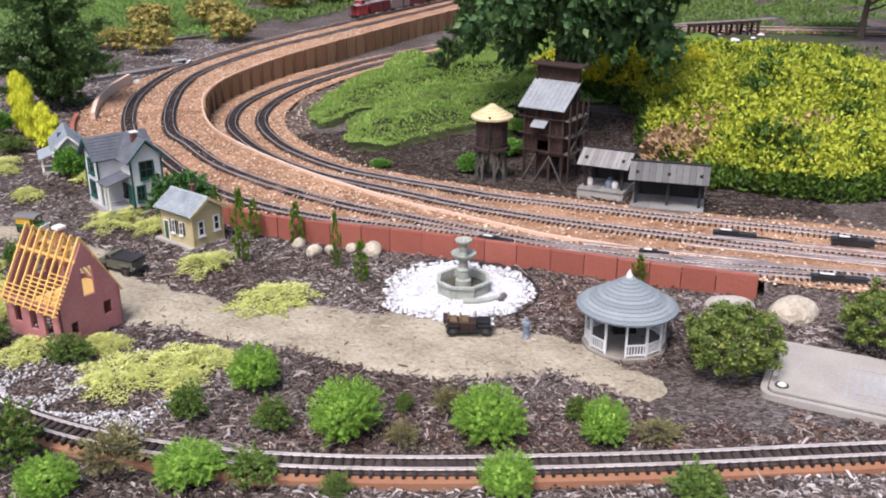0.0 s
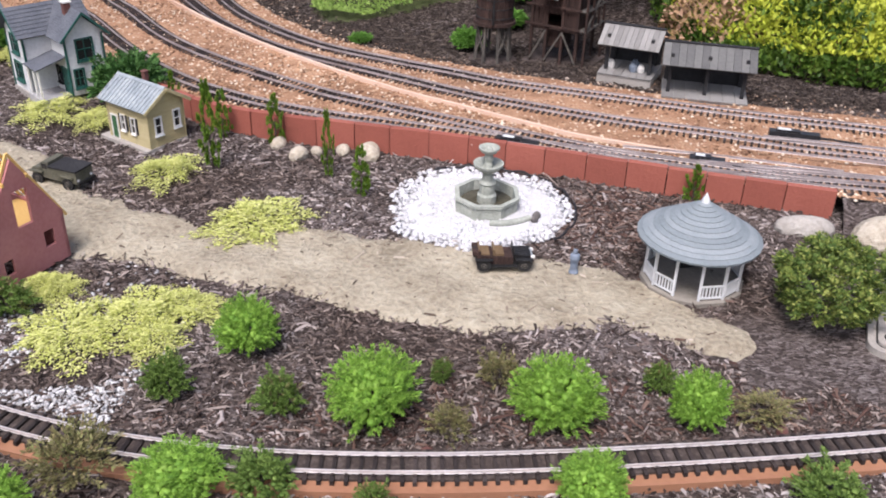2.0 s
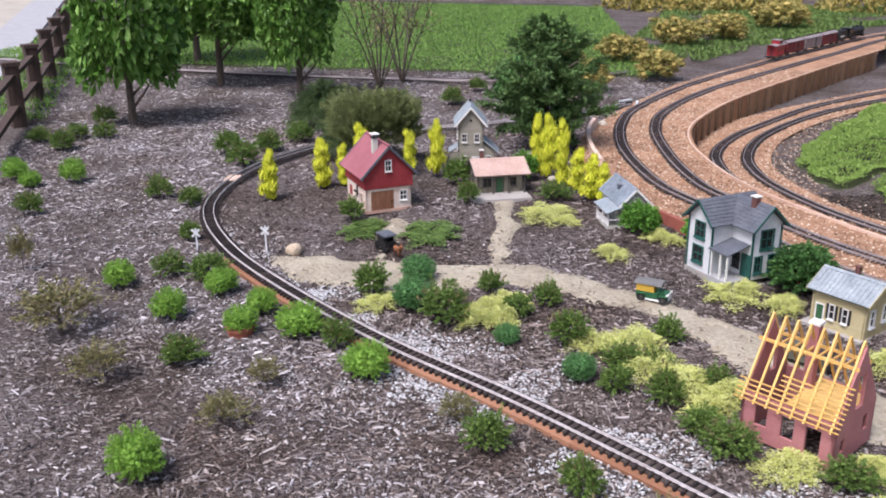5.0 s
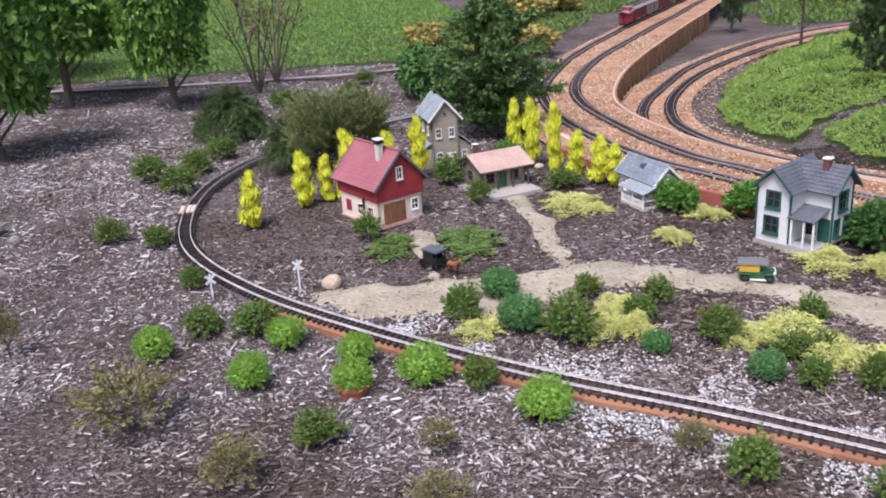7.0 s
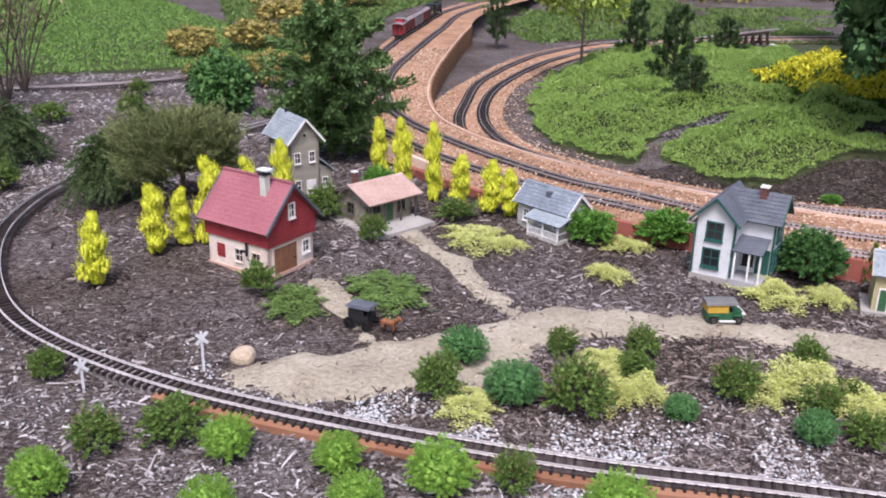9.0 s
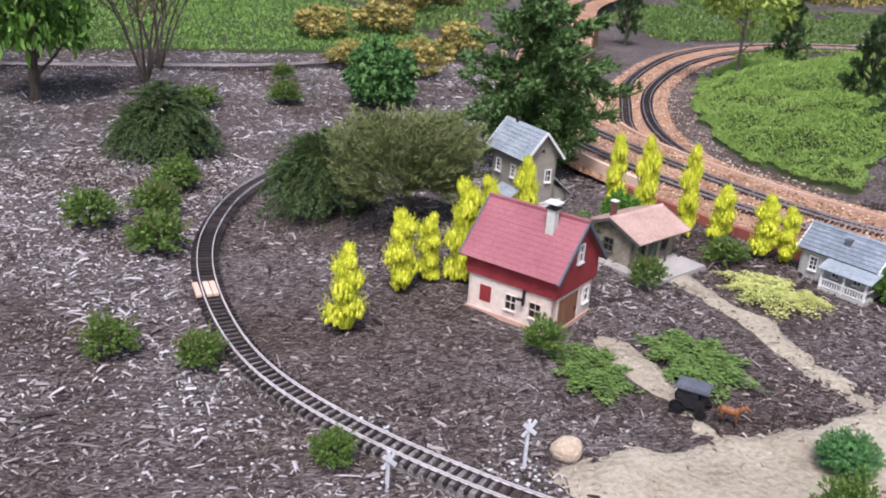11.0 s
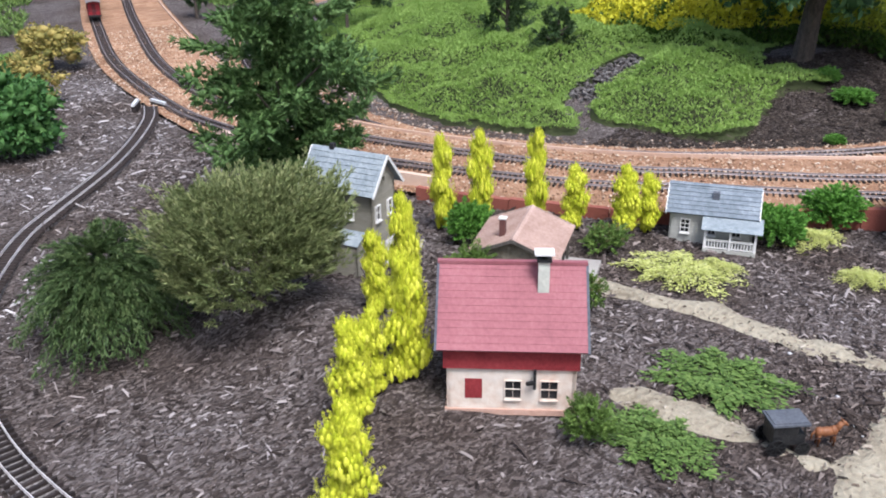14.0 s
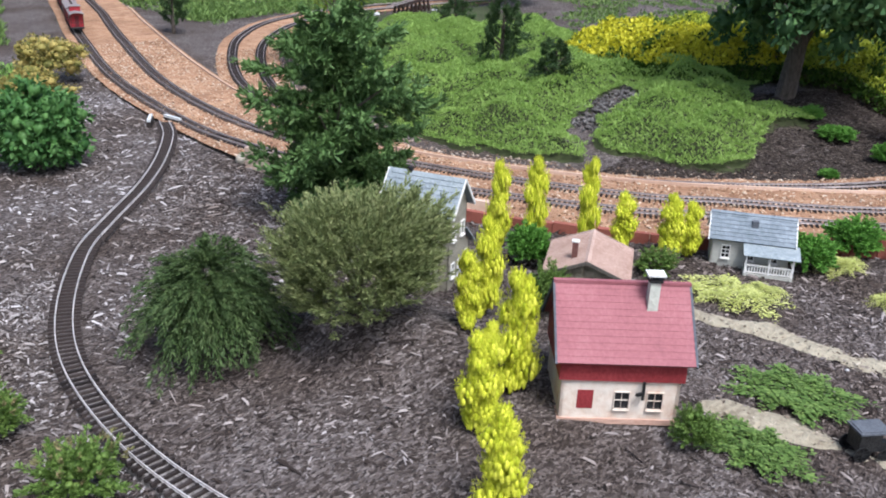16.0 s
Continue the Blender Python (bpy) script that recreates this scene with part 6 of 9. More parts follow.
stems = [stem_mesh("stem", s) for s in (1, 2, 3)]


def plant(name, x, y, width, height, crown, label, category, group="", lift=0.0, stem=True, z=None, stem_name="stem", tips=None):
    """A plant on its own Empty: a woody stem and a crown of leaves."""
    k = random.Random(int(x * 1000) * 31 + int(y * 1000))
    t = new(name)
    t.empty_display_size = 0.03
    t.matrix_basis = Matrix.LocRotScale((x, y, (h_at(x, y) if z is None else z) - 0.002), Euler((0, 0, k.uniform(0, 6.28))), (width * k.uniform(0.92, 1.08), width * k.uniform(0.92, 1.08), height))
    tagged(t, label, category, group)
    if stem:
        ob = new(stem_name, stems[k.randrange(3)])
        ob.parent = t
    ob = new("crown", crown)
    ob.parent = t
    ob.location.z = lift
    if tips is not None:
        ob = tagged(new("new_growth", tips), kind="stuff")
        ob.parent = t
        ob.location.z = lift
    return t


def tufts(name, seed, mat, C, out, per, tuft, size, width=0.4, spread=0.8, fill=None, flat=1.0, up=0.3, core=0.74):
    """A crown of dense tufts: a knobbly heart at each of the centres C, with leaves standing out of it."""
    rng = np.random.default_rng(seed)
    n = len(C)
    i = np.repeat(np.arange(n), per)
    r = tuft * rng.uniform(0.7, 1.3, n)
    v = rng.normal(0, 1, (len(i), 3))
    v /= np.linalg.norm(v, axis=1)[:, None] + 1e-9
    w = v * rng.uniform(0.55, 1.0, len(i))[:, None]
    w[:, 2] *= flat
    P = C[i] + w * r[i][:, None]
    N = 1.0 * v + 0.5 * out[i] + np.array([0, 0, up * 0.6])
    if fill is not None:
        P = np.concatenate([P, fill])
        N = np.concatenate([N, rng.normal(0, 1, fill.shape)])
    P[:, 2] = np.maximum(P[:, 2], 0.0)
    V, F = leaf_arrays(P, N, size, rng, width, spread)
    if core:
        K = ICO_V[None] * rng.uniform(0.72, 1.12, (n, len(ICO_V), 1)) * (r * core)[:, None, None]
        K[:, :, 2] *= flat
        K = (K + C[:, None, :]).reshape(-1, 3)
        K[:, 2] = np.maximum(K[:, 2], 0.0)
        G = (ICO_F[None] + (np.arange(n) * len(ICO_V))[:, None, None]).reshape(-1, 3) + len(V)
        V, F = np.concatenate([V, K]), np.concatenate([F, G])
    return quick_mesh(name, V, F, M[mat])


def sphere_dirs(n, rng, low=-0.8):
    k = np.arange(n) + 0.5
    z = 1 - (1 - low) * k / n
    a = k * 2.39996 + rng.uniform(0, 6)
    s = np.sqrt(np.clip(1 - z * z, 0, 1))
    d = np.column_stack([s * np.cos(a), s * np.sin(a), z]) + rng.normal(0, 0.09, (n, 3))
    return d / np.linalg.norm(d, axis=1)[:, None]


def ball_tufts(name, seed, mat, n, per, tuft, size, rough=0.12, low=-0.75, width=0.4, spread=0.8, fill=400, up=0.3, squash=1.0):
    rng = np.random.default_rng(seed)
    d = sphere_dirs(n, rng, low)
    rad = 0.43 * (1 + rng.normal(0, rough, n))
    C = d * rad[:, None]
    C[:, 2] = 0.5 + C[:, 2] * squash
    f = rng.normal(0, 1, (fill, 3))
    f *= (0.34 * rng.uniform(0.3, 1, fill) / np.linalg.norm(f, axis=1))[:, None]
    f[:, 2] = 0.5 + f[:, 2] * squash
    return tufts(name, seed, mat, C, d, per, tuft, size, width, spread, f if fill else None, 1.0, up)


def sprays(name, seed, mat, O, T, per, size, width=0.3, girth=0.12, bow=0.0, start=0.3, fan=0.8, heart=0.0):
    """Leafy shoots from places O to tips T, with leaves along each one that point towards its tip."""
    rng = np.random.default_rng(seed)
    i = np.repeat(np.arange(len(O)), per)
    t = (start + (1 - start) * rng.uniform(0, 1, len(i)) ** 0.8)[:, None]
    A = T - O
    ln = np.linalg.norm(A, axis=1)[:, None] + 1e-9
    side = np.cross(A[i] / ln[i], rng.normal(0, 1, (len(i), 3)))
    side /= np.linalg.norm(side, axis=1)[:, None] + 1e-9
    P = O[i] + A[i] * t + side * ln[i] * girth * (1.12 - t) * rng.uniform(0.2, 1, (len(i), 1))
    P[:, 2] += (bow * ln[i] * 4 * t * (1 - t))[:, 0]
    N = A[i] / ln[i] + side * fan * rng.uniform(0.3, 1, (len(i), 1))
    N[:, 2] += (bow * 4 * (1 - 2 * t))[:, 0]
    P[:, 2] = np.maximum(P[:, 2], 0.005)
    V, F = leaf_arrays(P, N, size, rng, width, 0.3, lay=0.0)
    if heart:
        C = O + A * 0.35
        K = ICO_V[None] * rng.uniform(0.7, 1.1, (len(C), len(ICO_V), 1)) * heart + C[:, None, :]
        K = K.reshape(-1, 3)
        K[:, 2] = np.maximum(K[:, 2], 0.0)
        G = (ICO_F[None] + (np.arange(len(C)) * len(ICO_V))[:, None, None]).reshape(-1, 3) + len(V)
        V, F = np.concatenate([V, K]), np.concatenate([F, G])
    return quick_mesh(name, V, F, M[mat])


def round_sprays(name, seed, mat, n, per, size, rough=0.1, low=-0.5, lumps=9, lump=0.12, inner=0.45, lift=0.15, heart=0.06, width=0.3, girth=0.2, squash=1.0):
    """A rounded bush: shoots from its middle out to an uneven skin."""
    rng = np.random.default_rng(seed)
    d = sphere_dirs(n, rng, low)
    rad = 0.46 * (1 + rng.normal(0, rough, n)) * (lumpy(d, rng, lumps, lump) + lump * 0.4)
    T = d * rad[:, None]
    O = T * inner
    O[:, 2] -= lift * rad
    T[:, 2], O[:, 2] = 0.5 + T[:, 2] * squash, 0.5 + O[:, 2] * squash
    return sprays(name, seed, mat, O, T, per, size, width, girth, heart=heart)


def lobed_sprays(name, seed, mat, lobes, per_lobe, per, size, stretch=0.45, width=0.34):
    """An upright plant of stacked, rounded lobes (x, y, z, radius) with short rising shoots."""
    rng = np.random.default_rng(seed)
    O, T = [], []
    for x, y, z, r in lobes:
        d = sphere_dirs(per_lobe, rng, -0.55)
        k = r * (1 + rng.normal(0, 0.1, per_lobe))[:, None]
        c = np.array([x, y, z])
        up = np.array([0, 0, 0.35]) * r * stretch
        T.append(c + d * k * np.array([1, 1, stretch]) + up)
        O.append(c + d * k * 0.45 * np.array([1, 1, stretch]) - up)
    return sprays(name, seed, mat, np.concatenate(O), np.concatenate(T), per, size, width, 0.35, start=0.2, heart=0.05)


def flame_lobes(seed, n=9):
    """Lobes up a leaning, uneven flame shape."""
    rng = np.random.default_rng(seed)
    z = np.linspace(0.13, 0.9, n)
    wide = np.interp(z, [0, 0.2, 0.5, 0.8, 1], [0.3, 0.42, 0.4, 0.3, 0.14]) * rng.uniform(0.78, 1.22, n)
    r = np.clip(wide * rng.uniform(0.52, 0.7, n), 0.12, 1)
    a = np.arange(n) * 2.4 + rng.uniform(-0.6, 0.6, n)
    return [(float((w - q) * math.cos(t)), float((w - q) * math.sin(t)), float(h), float(q)) for h, w, q, t in zip(z, wide, r, a)] + [(0.0, 0.0, float(h), float(w * 0.56)) for h, w in zip(z[:-1], wide[:-1])]


def branch_sprays(name, seed, mat, n, subs, per, size, profile, rise=0.06, width=0.3):
    """A conifer: limbs up the axis, each carrying side shoots."""
    rng = np.random.default_rng(seed)
    pz, pr = [p[0] for p in profile], [p[1] for p in profile]
    z = (np.arange(n) + rng.uniform(0, 1, n)) / n
    a = np.arange(n) * 2.39996 + rng.uniform(-0.4, 0.4, n)
    r = np.interp(z, pz, pr) * rng.uniform(0.58, 1.2, n)
    d = np.column_stack([np.cos(a), np.sin(a), np.zeros(n)])
    root, end = np.column_stack([0 * z, 0 * z, 0.94 * z]), d * r[:, None]
    end[:, 2] = 0.94 * z + rise * rng.uniform(0.4, 1.6, n)
    i = np.repeat(np.arange(n), subs)
    t = rng.uniform(0.3, 1.0, len(i))[:, None]
    O = root[i] * (1 - t) + end[i] * t
    out = d[i] + rng.normal(0, 0.55, (len(i), 3)) + np.array([0, 0, 0.35])
    out /= np.linalg.norm(out, axis=1)[:, None]
    T = O + out * (0.035 + 0.1 * r[i])[:, None] * rng.uniform(0.7, 1.3, (len(i), 1)) * np.array([1, 1, 0.8])
    return sprays(name, seed, mat, O, T, per, size, width, 0.35, start=0.0, heart=0.022)


def kinds(base, mat, n, size, shape, count=3, **kw):
    return [crown_mesh(base, 11 * i + len(base), n, size, M[mat], shape, **kw) for i in range(count)]


BALL = [round_sprays("needle_crown", 100 + i, "ball_leaf", 190, 42, 0.045, 0.07, lumps=26, lump=0.15, heart=0.07) for i in range(4)]
TEAL = [round_sprays("teal_crown", 110 + i, "teal_leaf", 210, 40, 0.042, 0.04, low=-0.7, lumps=5, lump=0.05, heart=0.06) for i in range(2)]
SHRUB = [round_sprays("shrub_crown", 120 + i, "shrub_leaf", 95, 38, 0.068, 0.17, lumps=8, lump=0.2, heart=0.06, width=0.34) for i in range(5)]
TIPS = [round_sprays("shrub_tips", 120 + i, "russet_leaf", 20, 26, 0.055, 0.2, low=0.35, inner=0.75, lumps=8, lump=0.2, heart=0, width=0.4) for i in range(4)]
RUSSET = [round_sprays("russet_crown", 130 + i, "russet_leaf", 80, 32, 0.06, 0.22, low=-0.1, inner=0.25, lumps=7, lump=0.2, heart=0, width=0.4) for i in range(3)]
LEAFY = [round_sprays("leafy_crown", 140 + i, "leafy_leaf", 130, 40, 0.07, 0.1, lumps=10, lump=0.15, heart=0.07, width=0.5) for i in range(2)]
DARKLEAFY = [round_sprays("dark_leafy_crown", 145, "rhodo_leaf", 130, 44, 0.075, 0.13, lumps=10, lump=0.15, heart=0.07, width=0.4)]
MATS = kinds("creeping_crown", "mat_leaf", 4200, 0.036, "mat", 4, width=0.42, spread=0.6)
GREENS = kinds("low_crown", "thyme_leaf", 3000, 0.05, "mat", 2, width=0.5, spread=0.9)
YELLOW = [lobed_sprays("golden_crown", 150 + i, "yellow_leaf", flame_lobes(150 + i), 34, 46, 0.024, stretch=0.55, width=0.24) for i in range(5)]
SLIM = [(0, 0.3), (0.3, 0.4), (0.6, 0.3), (1, 0.05)]
ARB = [branch_sprays("narrow_crown", 160 + i, "arb_leaf", 26, 3, 34, 0.09, SLIM, rise=0.09) for i in range(3)]
BIG = [ball_tufts("broad_crown", 170 + i, "bush_leaf", 150, 80, 0.06, 0.036, 0.14, low=-0.55, width=0.5, fill=0) for i in range(2)]

BALLS = [(-0.4, 2.49, 0.066, 0.127), (-0.13, 2.27, 0.083, 0.152), (0.21, 2.26, 0.077, 0.152), (0.48, 2.27, 0.056, 0.125), (-0.45, 2.08, 0.072, 0.095), (0.25, 2.07, 0.062, 0.1), (-1.02, 2.05, 0.064, 0.11), (-0.74, 2.02, 0.058, 0.095), (-2.56, 2.14, 0.067, 0.133), (-2.24, 2.79, 0.07, 0.115), (-2.56, 2.99, 0.072, 0.112)]
BALLS += [(-2.75, 2.95, 0.056, 0.1), (-2.76, 3.11, 0.053, 0.1), (-2.99, 3.23, 0.056, 0.1), (-3.04, 2.98, 0.059, 0.112), (-3.38, 3.17, 0.058, 0.107), (-4.52, 4.31, 0.061, 0.14), (-4.86, 4.27, 0.068, 0.127), (-4.68, 4.18, 0.052, 0.092)]
for i, (x, y, r, h) in enumerate(BALLS):
    plant("dwarf_conifer", x, y + 0.4 * r, 2.15 * r, h, BALL[i % 4], "round bright green dwarf conifer in the mulch", "bush", "round dwarf conifers", stem=True)
for i, (x, y, r, h) in enumerate([(-2.35, 3.53, 0.068, 0.111), (-2.29, 3.3, 0.071, 0.12), (-1.91, 3.14, 0.044, 0.072), (-1.65, 2.97, 0.051, 0.089)]):
    plant("globe_spruce", x, y + 0.4 * r, 2.15 * r, h, TEAL[i % 2], "blue-green globe spruce beside the track", "bush", "globe spruces")
SHRUBS = [(-2.47, 3.36, 0.062, 0.139), (-2.15, 3.22, 0.085, 0.144), (-2.07, 3.52, 0.045, 0.091), (-1.93, 3.35, 0.052, 0.091), (-1.85, 3.47, 0.05, 0.094), (-1.73, 3.19, 0.06, 0.123), (-1.43, 3.31, 0.053, 0.092), (-1.54, 3.09, 0.059, 0.081), (-1.44, 3.12, 0.042, 0.072), (-1.54, 2.93, 0.049, 0.089), (-1.4, 2.89, 0.048, 0.124), (-1.27, 3.05, 0.048, 0.069), (-1.29, 2.76, 0.054, 0.093), (-1.22, 2.68, 0.066, 0.104), (-0.95, 2.62, 0.056, 0.085)]
SHRUBS += [(-0.53, 2.34, 0.044, 0.106), (-0.31, 2.3, 0.05, 0.093), (0.0, 2.41, 0.024, 0.059), (-0.31, 2.09, 0.056, 0.085), (-0.12, 2.06, 0.03, 0.06), (0.43, 2.38, 0.034, 0.079), (0.66, 2.06, 0.063, 0.08), (-0.89, 2.12, 0.092, 0.156), (-1.54, 2.4, 0.049, 0.112), (-1.8, 2.53, 0.056, 0.11), (-3.71, 4.13, 0.058, 0.1), (-3.925, 4.195, 0.062, 0.121), (-3.425, 3.7, 0.047, 0.097), (-4.34, 3.79, 0.058, 0.125), (-3.28, 3.33, 0.064, 0.096), (-3.11, 3.33, 0.076, 0.113)]
SHRUBS += [(-2.41, 2.95, 0.053, 0.104), (-2.8, 2.69, 0.055, 0.109), (-4.09, 5.1, 0.084, 0.152), (-3.86, 4.86, 0.088, 0.142), (-3.885, 5.2, 0.08, 0.14), (-3.83, 5.5, 0.09, 0.14), (-5.08, 4.89, 0.083, 0.136), (-5.06, 5.24, 0.074, 0.113), (-5.2, 5.16, 0.07, 0.113), (-5.37, 5.03, 0.069, 0.104), (-5.37, 5.64, 0.076, 0.131), (-2.86, 4.08, 0.055, 0.115), (-2.43, 4.42, 0.05, 0.119), (-2.07, 4.61, 0.065, 0.094), (-2.57, 4.67, 0.074, 0.15), (-3.36, 7.04, 0.095, 0.14), (-3.35, 7.66, 0.071, 0.12), (-3.81, 6.92, 0.098, 0.13)]
for i, (x, y, r, h) in enumerate(SHRUBS):
    plant("small_shrub", x, y + 0.4 * r, 2.0 * r, h * 0.95, SHRUB[i % 5], "small olive-green shrub growing in bark mulch", "shrub", "small shrubs", tips=TIPS[i % 4] if i % 3 else None)
for i, (x, y, r, h) in enumerate([(0.11, 2.38, 0.04, 0.091), (0.01, 2.23, 0.038, 0.079), (0.61, 2.29, 0.052, 0.053), (-0.63, 2.1, 0.072, 0.114), (-1.46, 2.21, 0.057, 0.123), (-1.34, 2.31, 0.053, 0.081), (-1.91, 2.63, 0.045, 0.088), (-3.31, 2.75, 0.114, 0.175), (-2.96, 2.51, 0.065, 0.131), (-2.5, 2.66, 0.044, 0.087), (-2.49, 2.42, 0.056, 0.095), (-3.84, 3.2, 0.04, 0.17)]):
    plant("russet_shrub", x, y + 0.4 * r, 2.25 * r, h, RUSSET[i % 3], "sparse russet and olive shrub in the mulch", "shrub", "russet shrubs")
for i, (x, y, r, h) in enumerate([(-1.64, 4.3, 0.08, 0.13), (-1.37, 4.24, 0.09, 0.14), (-1.02, 3.86, 0.105, 0.17), (-2.3, 4.94, 0.067, 0.14)]):
    plant("leafy_bush", x, y + 0.3 * r, 2.2 * r, h, DARKLEAFY[0] if i == 2 else LEAFY[i % 2], "dark green feathery bush beside the farmhouse" if i == 2 else "fresh green leafy bush between the model houses", "bush", "leafy bushes")
CREEP = [(-2.06, 4.33, 0.125, 0.05), (-1.54, 4.21, 0.075, 0.055), (-1.71, 3.98, 0.075, 0.05), (-1.25, 3.72, 0.115, 0.06), (-1.08, 3.67, 0.07, 0.06), (-0.77, 3.3, 0.095, 0.055), (-0.47, 2.99, 0.125, 0.05), (-0.66, 2.57, 0.1, 0.06), (-0.79, 2.5, 0.11, 0.045), (-0.89, 2.69, 0.065, 0.05), (-0.6, 2.5, 0.07, 0.05), (-2.41, 3.28, 0.08, 0.05), (-1.98, 3.43, 0.06, 0.06)]
CREEP += [(-2.03, 3.22, 0.06, 0.09), (-1.52, 3.17, 0.095, 0.095), (-1.64, 3.17, 0.075, 0.07), (-1.45, 3.06, 0.08, 0.075), (-1.34, 2.96, 0.095, 0.07), (-1.22, 2.97, 0.075, 0.07), (-1.28, 2.86, 0.08, 0.07), (-2.02, 3.34, 0.06, 0.08), (-1.95, 3.24, 0.06, 0.08), (-1.08, 2.62, 0.08, 0.06), (-0.87, 2.7, 0.055, 0.05), (-0.55, 2.62, 0.07, 0.05), (-1.95, 4.3, 0.06, 0.04)]
for i, (x, y, r, h) in enumerate(CREEP):
    plant("creeping_plant", x, y + 0.5 * r, 2.9 * r, h * 1.05, MATS[i % 4], "low golden-green creeping plant spreading over the mulch", "ground cover", "golden creeping plants", stem=False)
for i, (x, y, r, h) in enumerate([(-2.76, 3.98, 0.12, 0.045), (-2.47, 4.0, 0.14, 0.045)]):
    plant("creeping_thyme", x, y + 0.2 * r, 2.5 * r, h, GREENS[i], "low dark green ground cover beside the little road", "ground cover", stem=False)
CYPRESS = [(-3.345, 4.265, 0.064, 0.225), (-3.17, 4.46, 0.06, 0.22), (-3.08, 4.51, 0.054, 0.19), (-2.98, 4.5, 0.062, 0.28), (-2.84, 4.77, 0.052, 0.2), (-2.71, 4.81, 0.055, 0.26), (-2.27, 5.12, 0.056, 0.28), (-2.19, 5.03, 0.058, 0.295), (-2.09, 4.89, 0.052, 0.3), (-2.0, 4.81, 0.056, 0.19), (-1.91, 4.68, 0.062, 0.2), (-1.85, 4.64, 0.052, 0.175)]
for i, (x, y, r, h) in enumerate(CYPRESS):
    plant("golden_cypress", x, y, 2.1 * r, h * 1.14, YELLOW[i % 5], "upright bright golden-yellow dwarf cypress", "conifer", "golden cypresses")
for i, (x, y, r, h) in enumerate([(-0.85, 3.8, 0.024, 0.15), (-0.65, 3.4, 0.036, 0.255), (-0.66, 3.62, 0.03, 0.155), (-0.49, 3.57, 0.032, 0.165), (-0.31, 3.35, 0.023, 0.2), (-0.21, 3.23, 0.033, 0.15), (0.71, 3.22, 0.029, 0.12)]):
    plant("arborvitae", x, y, 2.2 * r, h, ARB[i % 3], "slim young arborvitae in front of the red wall", "conifer", "young arborvitae")
for i, (x, y, r, h) in enumerate([(0.865, 2.655, 0.125, 0.19), (1.34, 2.81, 0.115, 0.18)]):
    plant("broad_bush", x, y, 2.1 * r, h, BIG[i], "wide olive-green broadleaf bush beside the gazebo", "bush", "wide bushes", lift=0.03)

# ---------- big shrubs behind the fire house ----------
def weeping_sprays(name, seed, mat, n, per, size):
    """Long arching shoots that spring from the top and hang to the ground."""
    rng = np.random.default_rng(seed)
    a, k = rng.uniform(0, 6.28, n), rng.uniform(0, 1, n) ** 0.6
    r = 0.5 * k * rng.uniform(0.8, 1.12, n)
    z = 0.92 * np.sqrt(np.clip(1 - k ** 2, 0, 1)) * rng.uniform(0.15, 1.05, n)
    T = np.column_stack([r * np.cos(a), r * np.sin(a), z])
    O = np.column_stack([T[:, 0] * 0.35, T[:, 1] * 0.35, 0.38 + 0.45 * z])
    return sprays(name, seed, mat, O, T, per, size, 0.2, 0.09, bow=0.16, start=0.1)


def broom_sprays(name, seed, mat, n, per, size):
    """A spreading crown on bare stems, its shoots standing up like fingers."""
    rng = np.random.default_rng(seed)
    d = sphere_dirs(n, rng, -0.65)
    rad = (0.88 + 0.12 * rng.normal(0, 1, n)) * (lumpy(d, rng, 9, 0.34) + 0.14)
    O = np.column_stack([d[:, 0] * 0.44 * rad, d[:, 1] * 0.44 * rad, 0.46 + d[:, 2] * 0.4 * rad])
    T = O + (d * np.array([0.55, 0.55, 0.3]) + np.array([0, 0, 0.75]) + rng.normal(0, 0.16, (n, 3))) * 0.21
    return sprays(name, seed, mat, O - d * 0.05, T, per, size, 0.2, 0.14, start=0.0, fan=0.5)


BROOM = [broom_sprays("broom_crown", 180, "broom_leaf", 1250, 50, 0.04)]
WEEP = [weeping_sprays("weeping_crown", 185 + i, "weep_leaf", 620, 62, 0.036) for i in range(2)]
plant("broom_shrub", -3.075, 4.93, 0.39, 0.32, BROOM[0], "wide grey-olive evergreen shrub behind the fire house", "shrub")
plant("weeping_spruce", -3.33, 5.2, 0.45, 0.33, WEEP[0], "dark green weeping dwarf spruce", "conifer")
plant("weeping_spruce", -3.92, 6.05, 0.5, 0.33, WEEP[1], "dark green weeping dwarf spruce", "conifer")
plant("rhododendron", -2.85, 7.1, 0.33, 0.34, ball_tufts("glossy_crown", 7, "rhodo_leaf", 90, 34, 0.12, 0.085, 0.12, width=0.5), "rounded dark green rhododendron", "shrub")


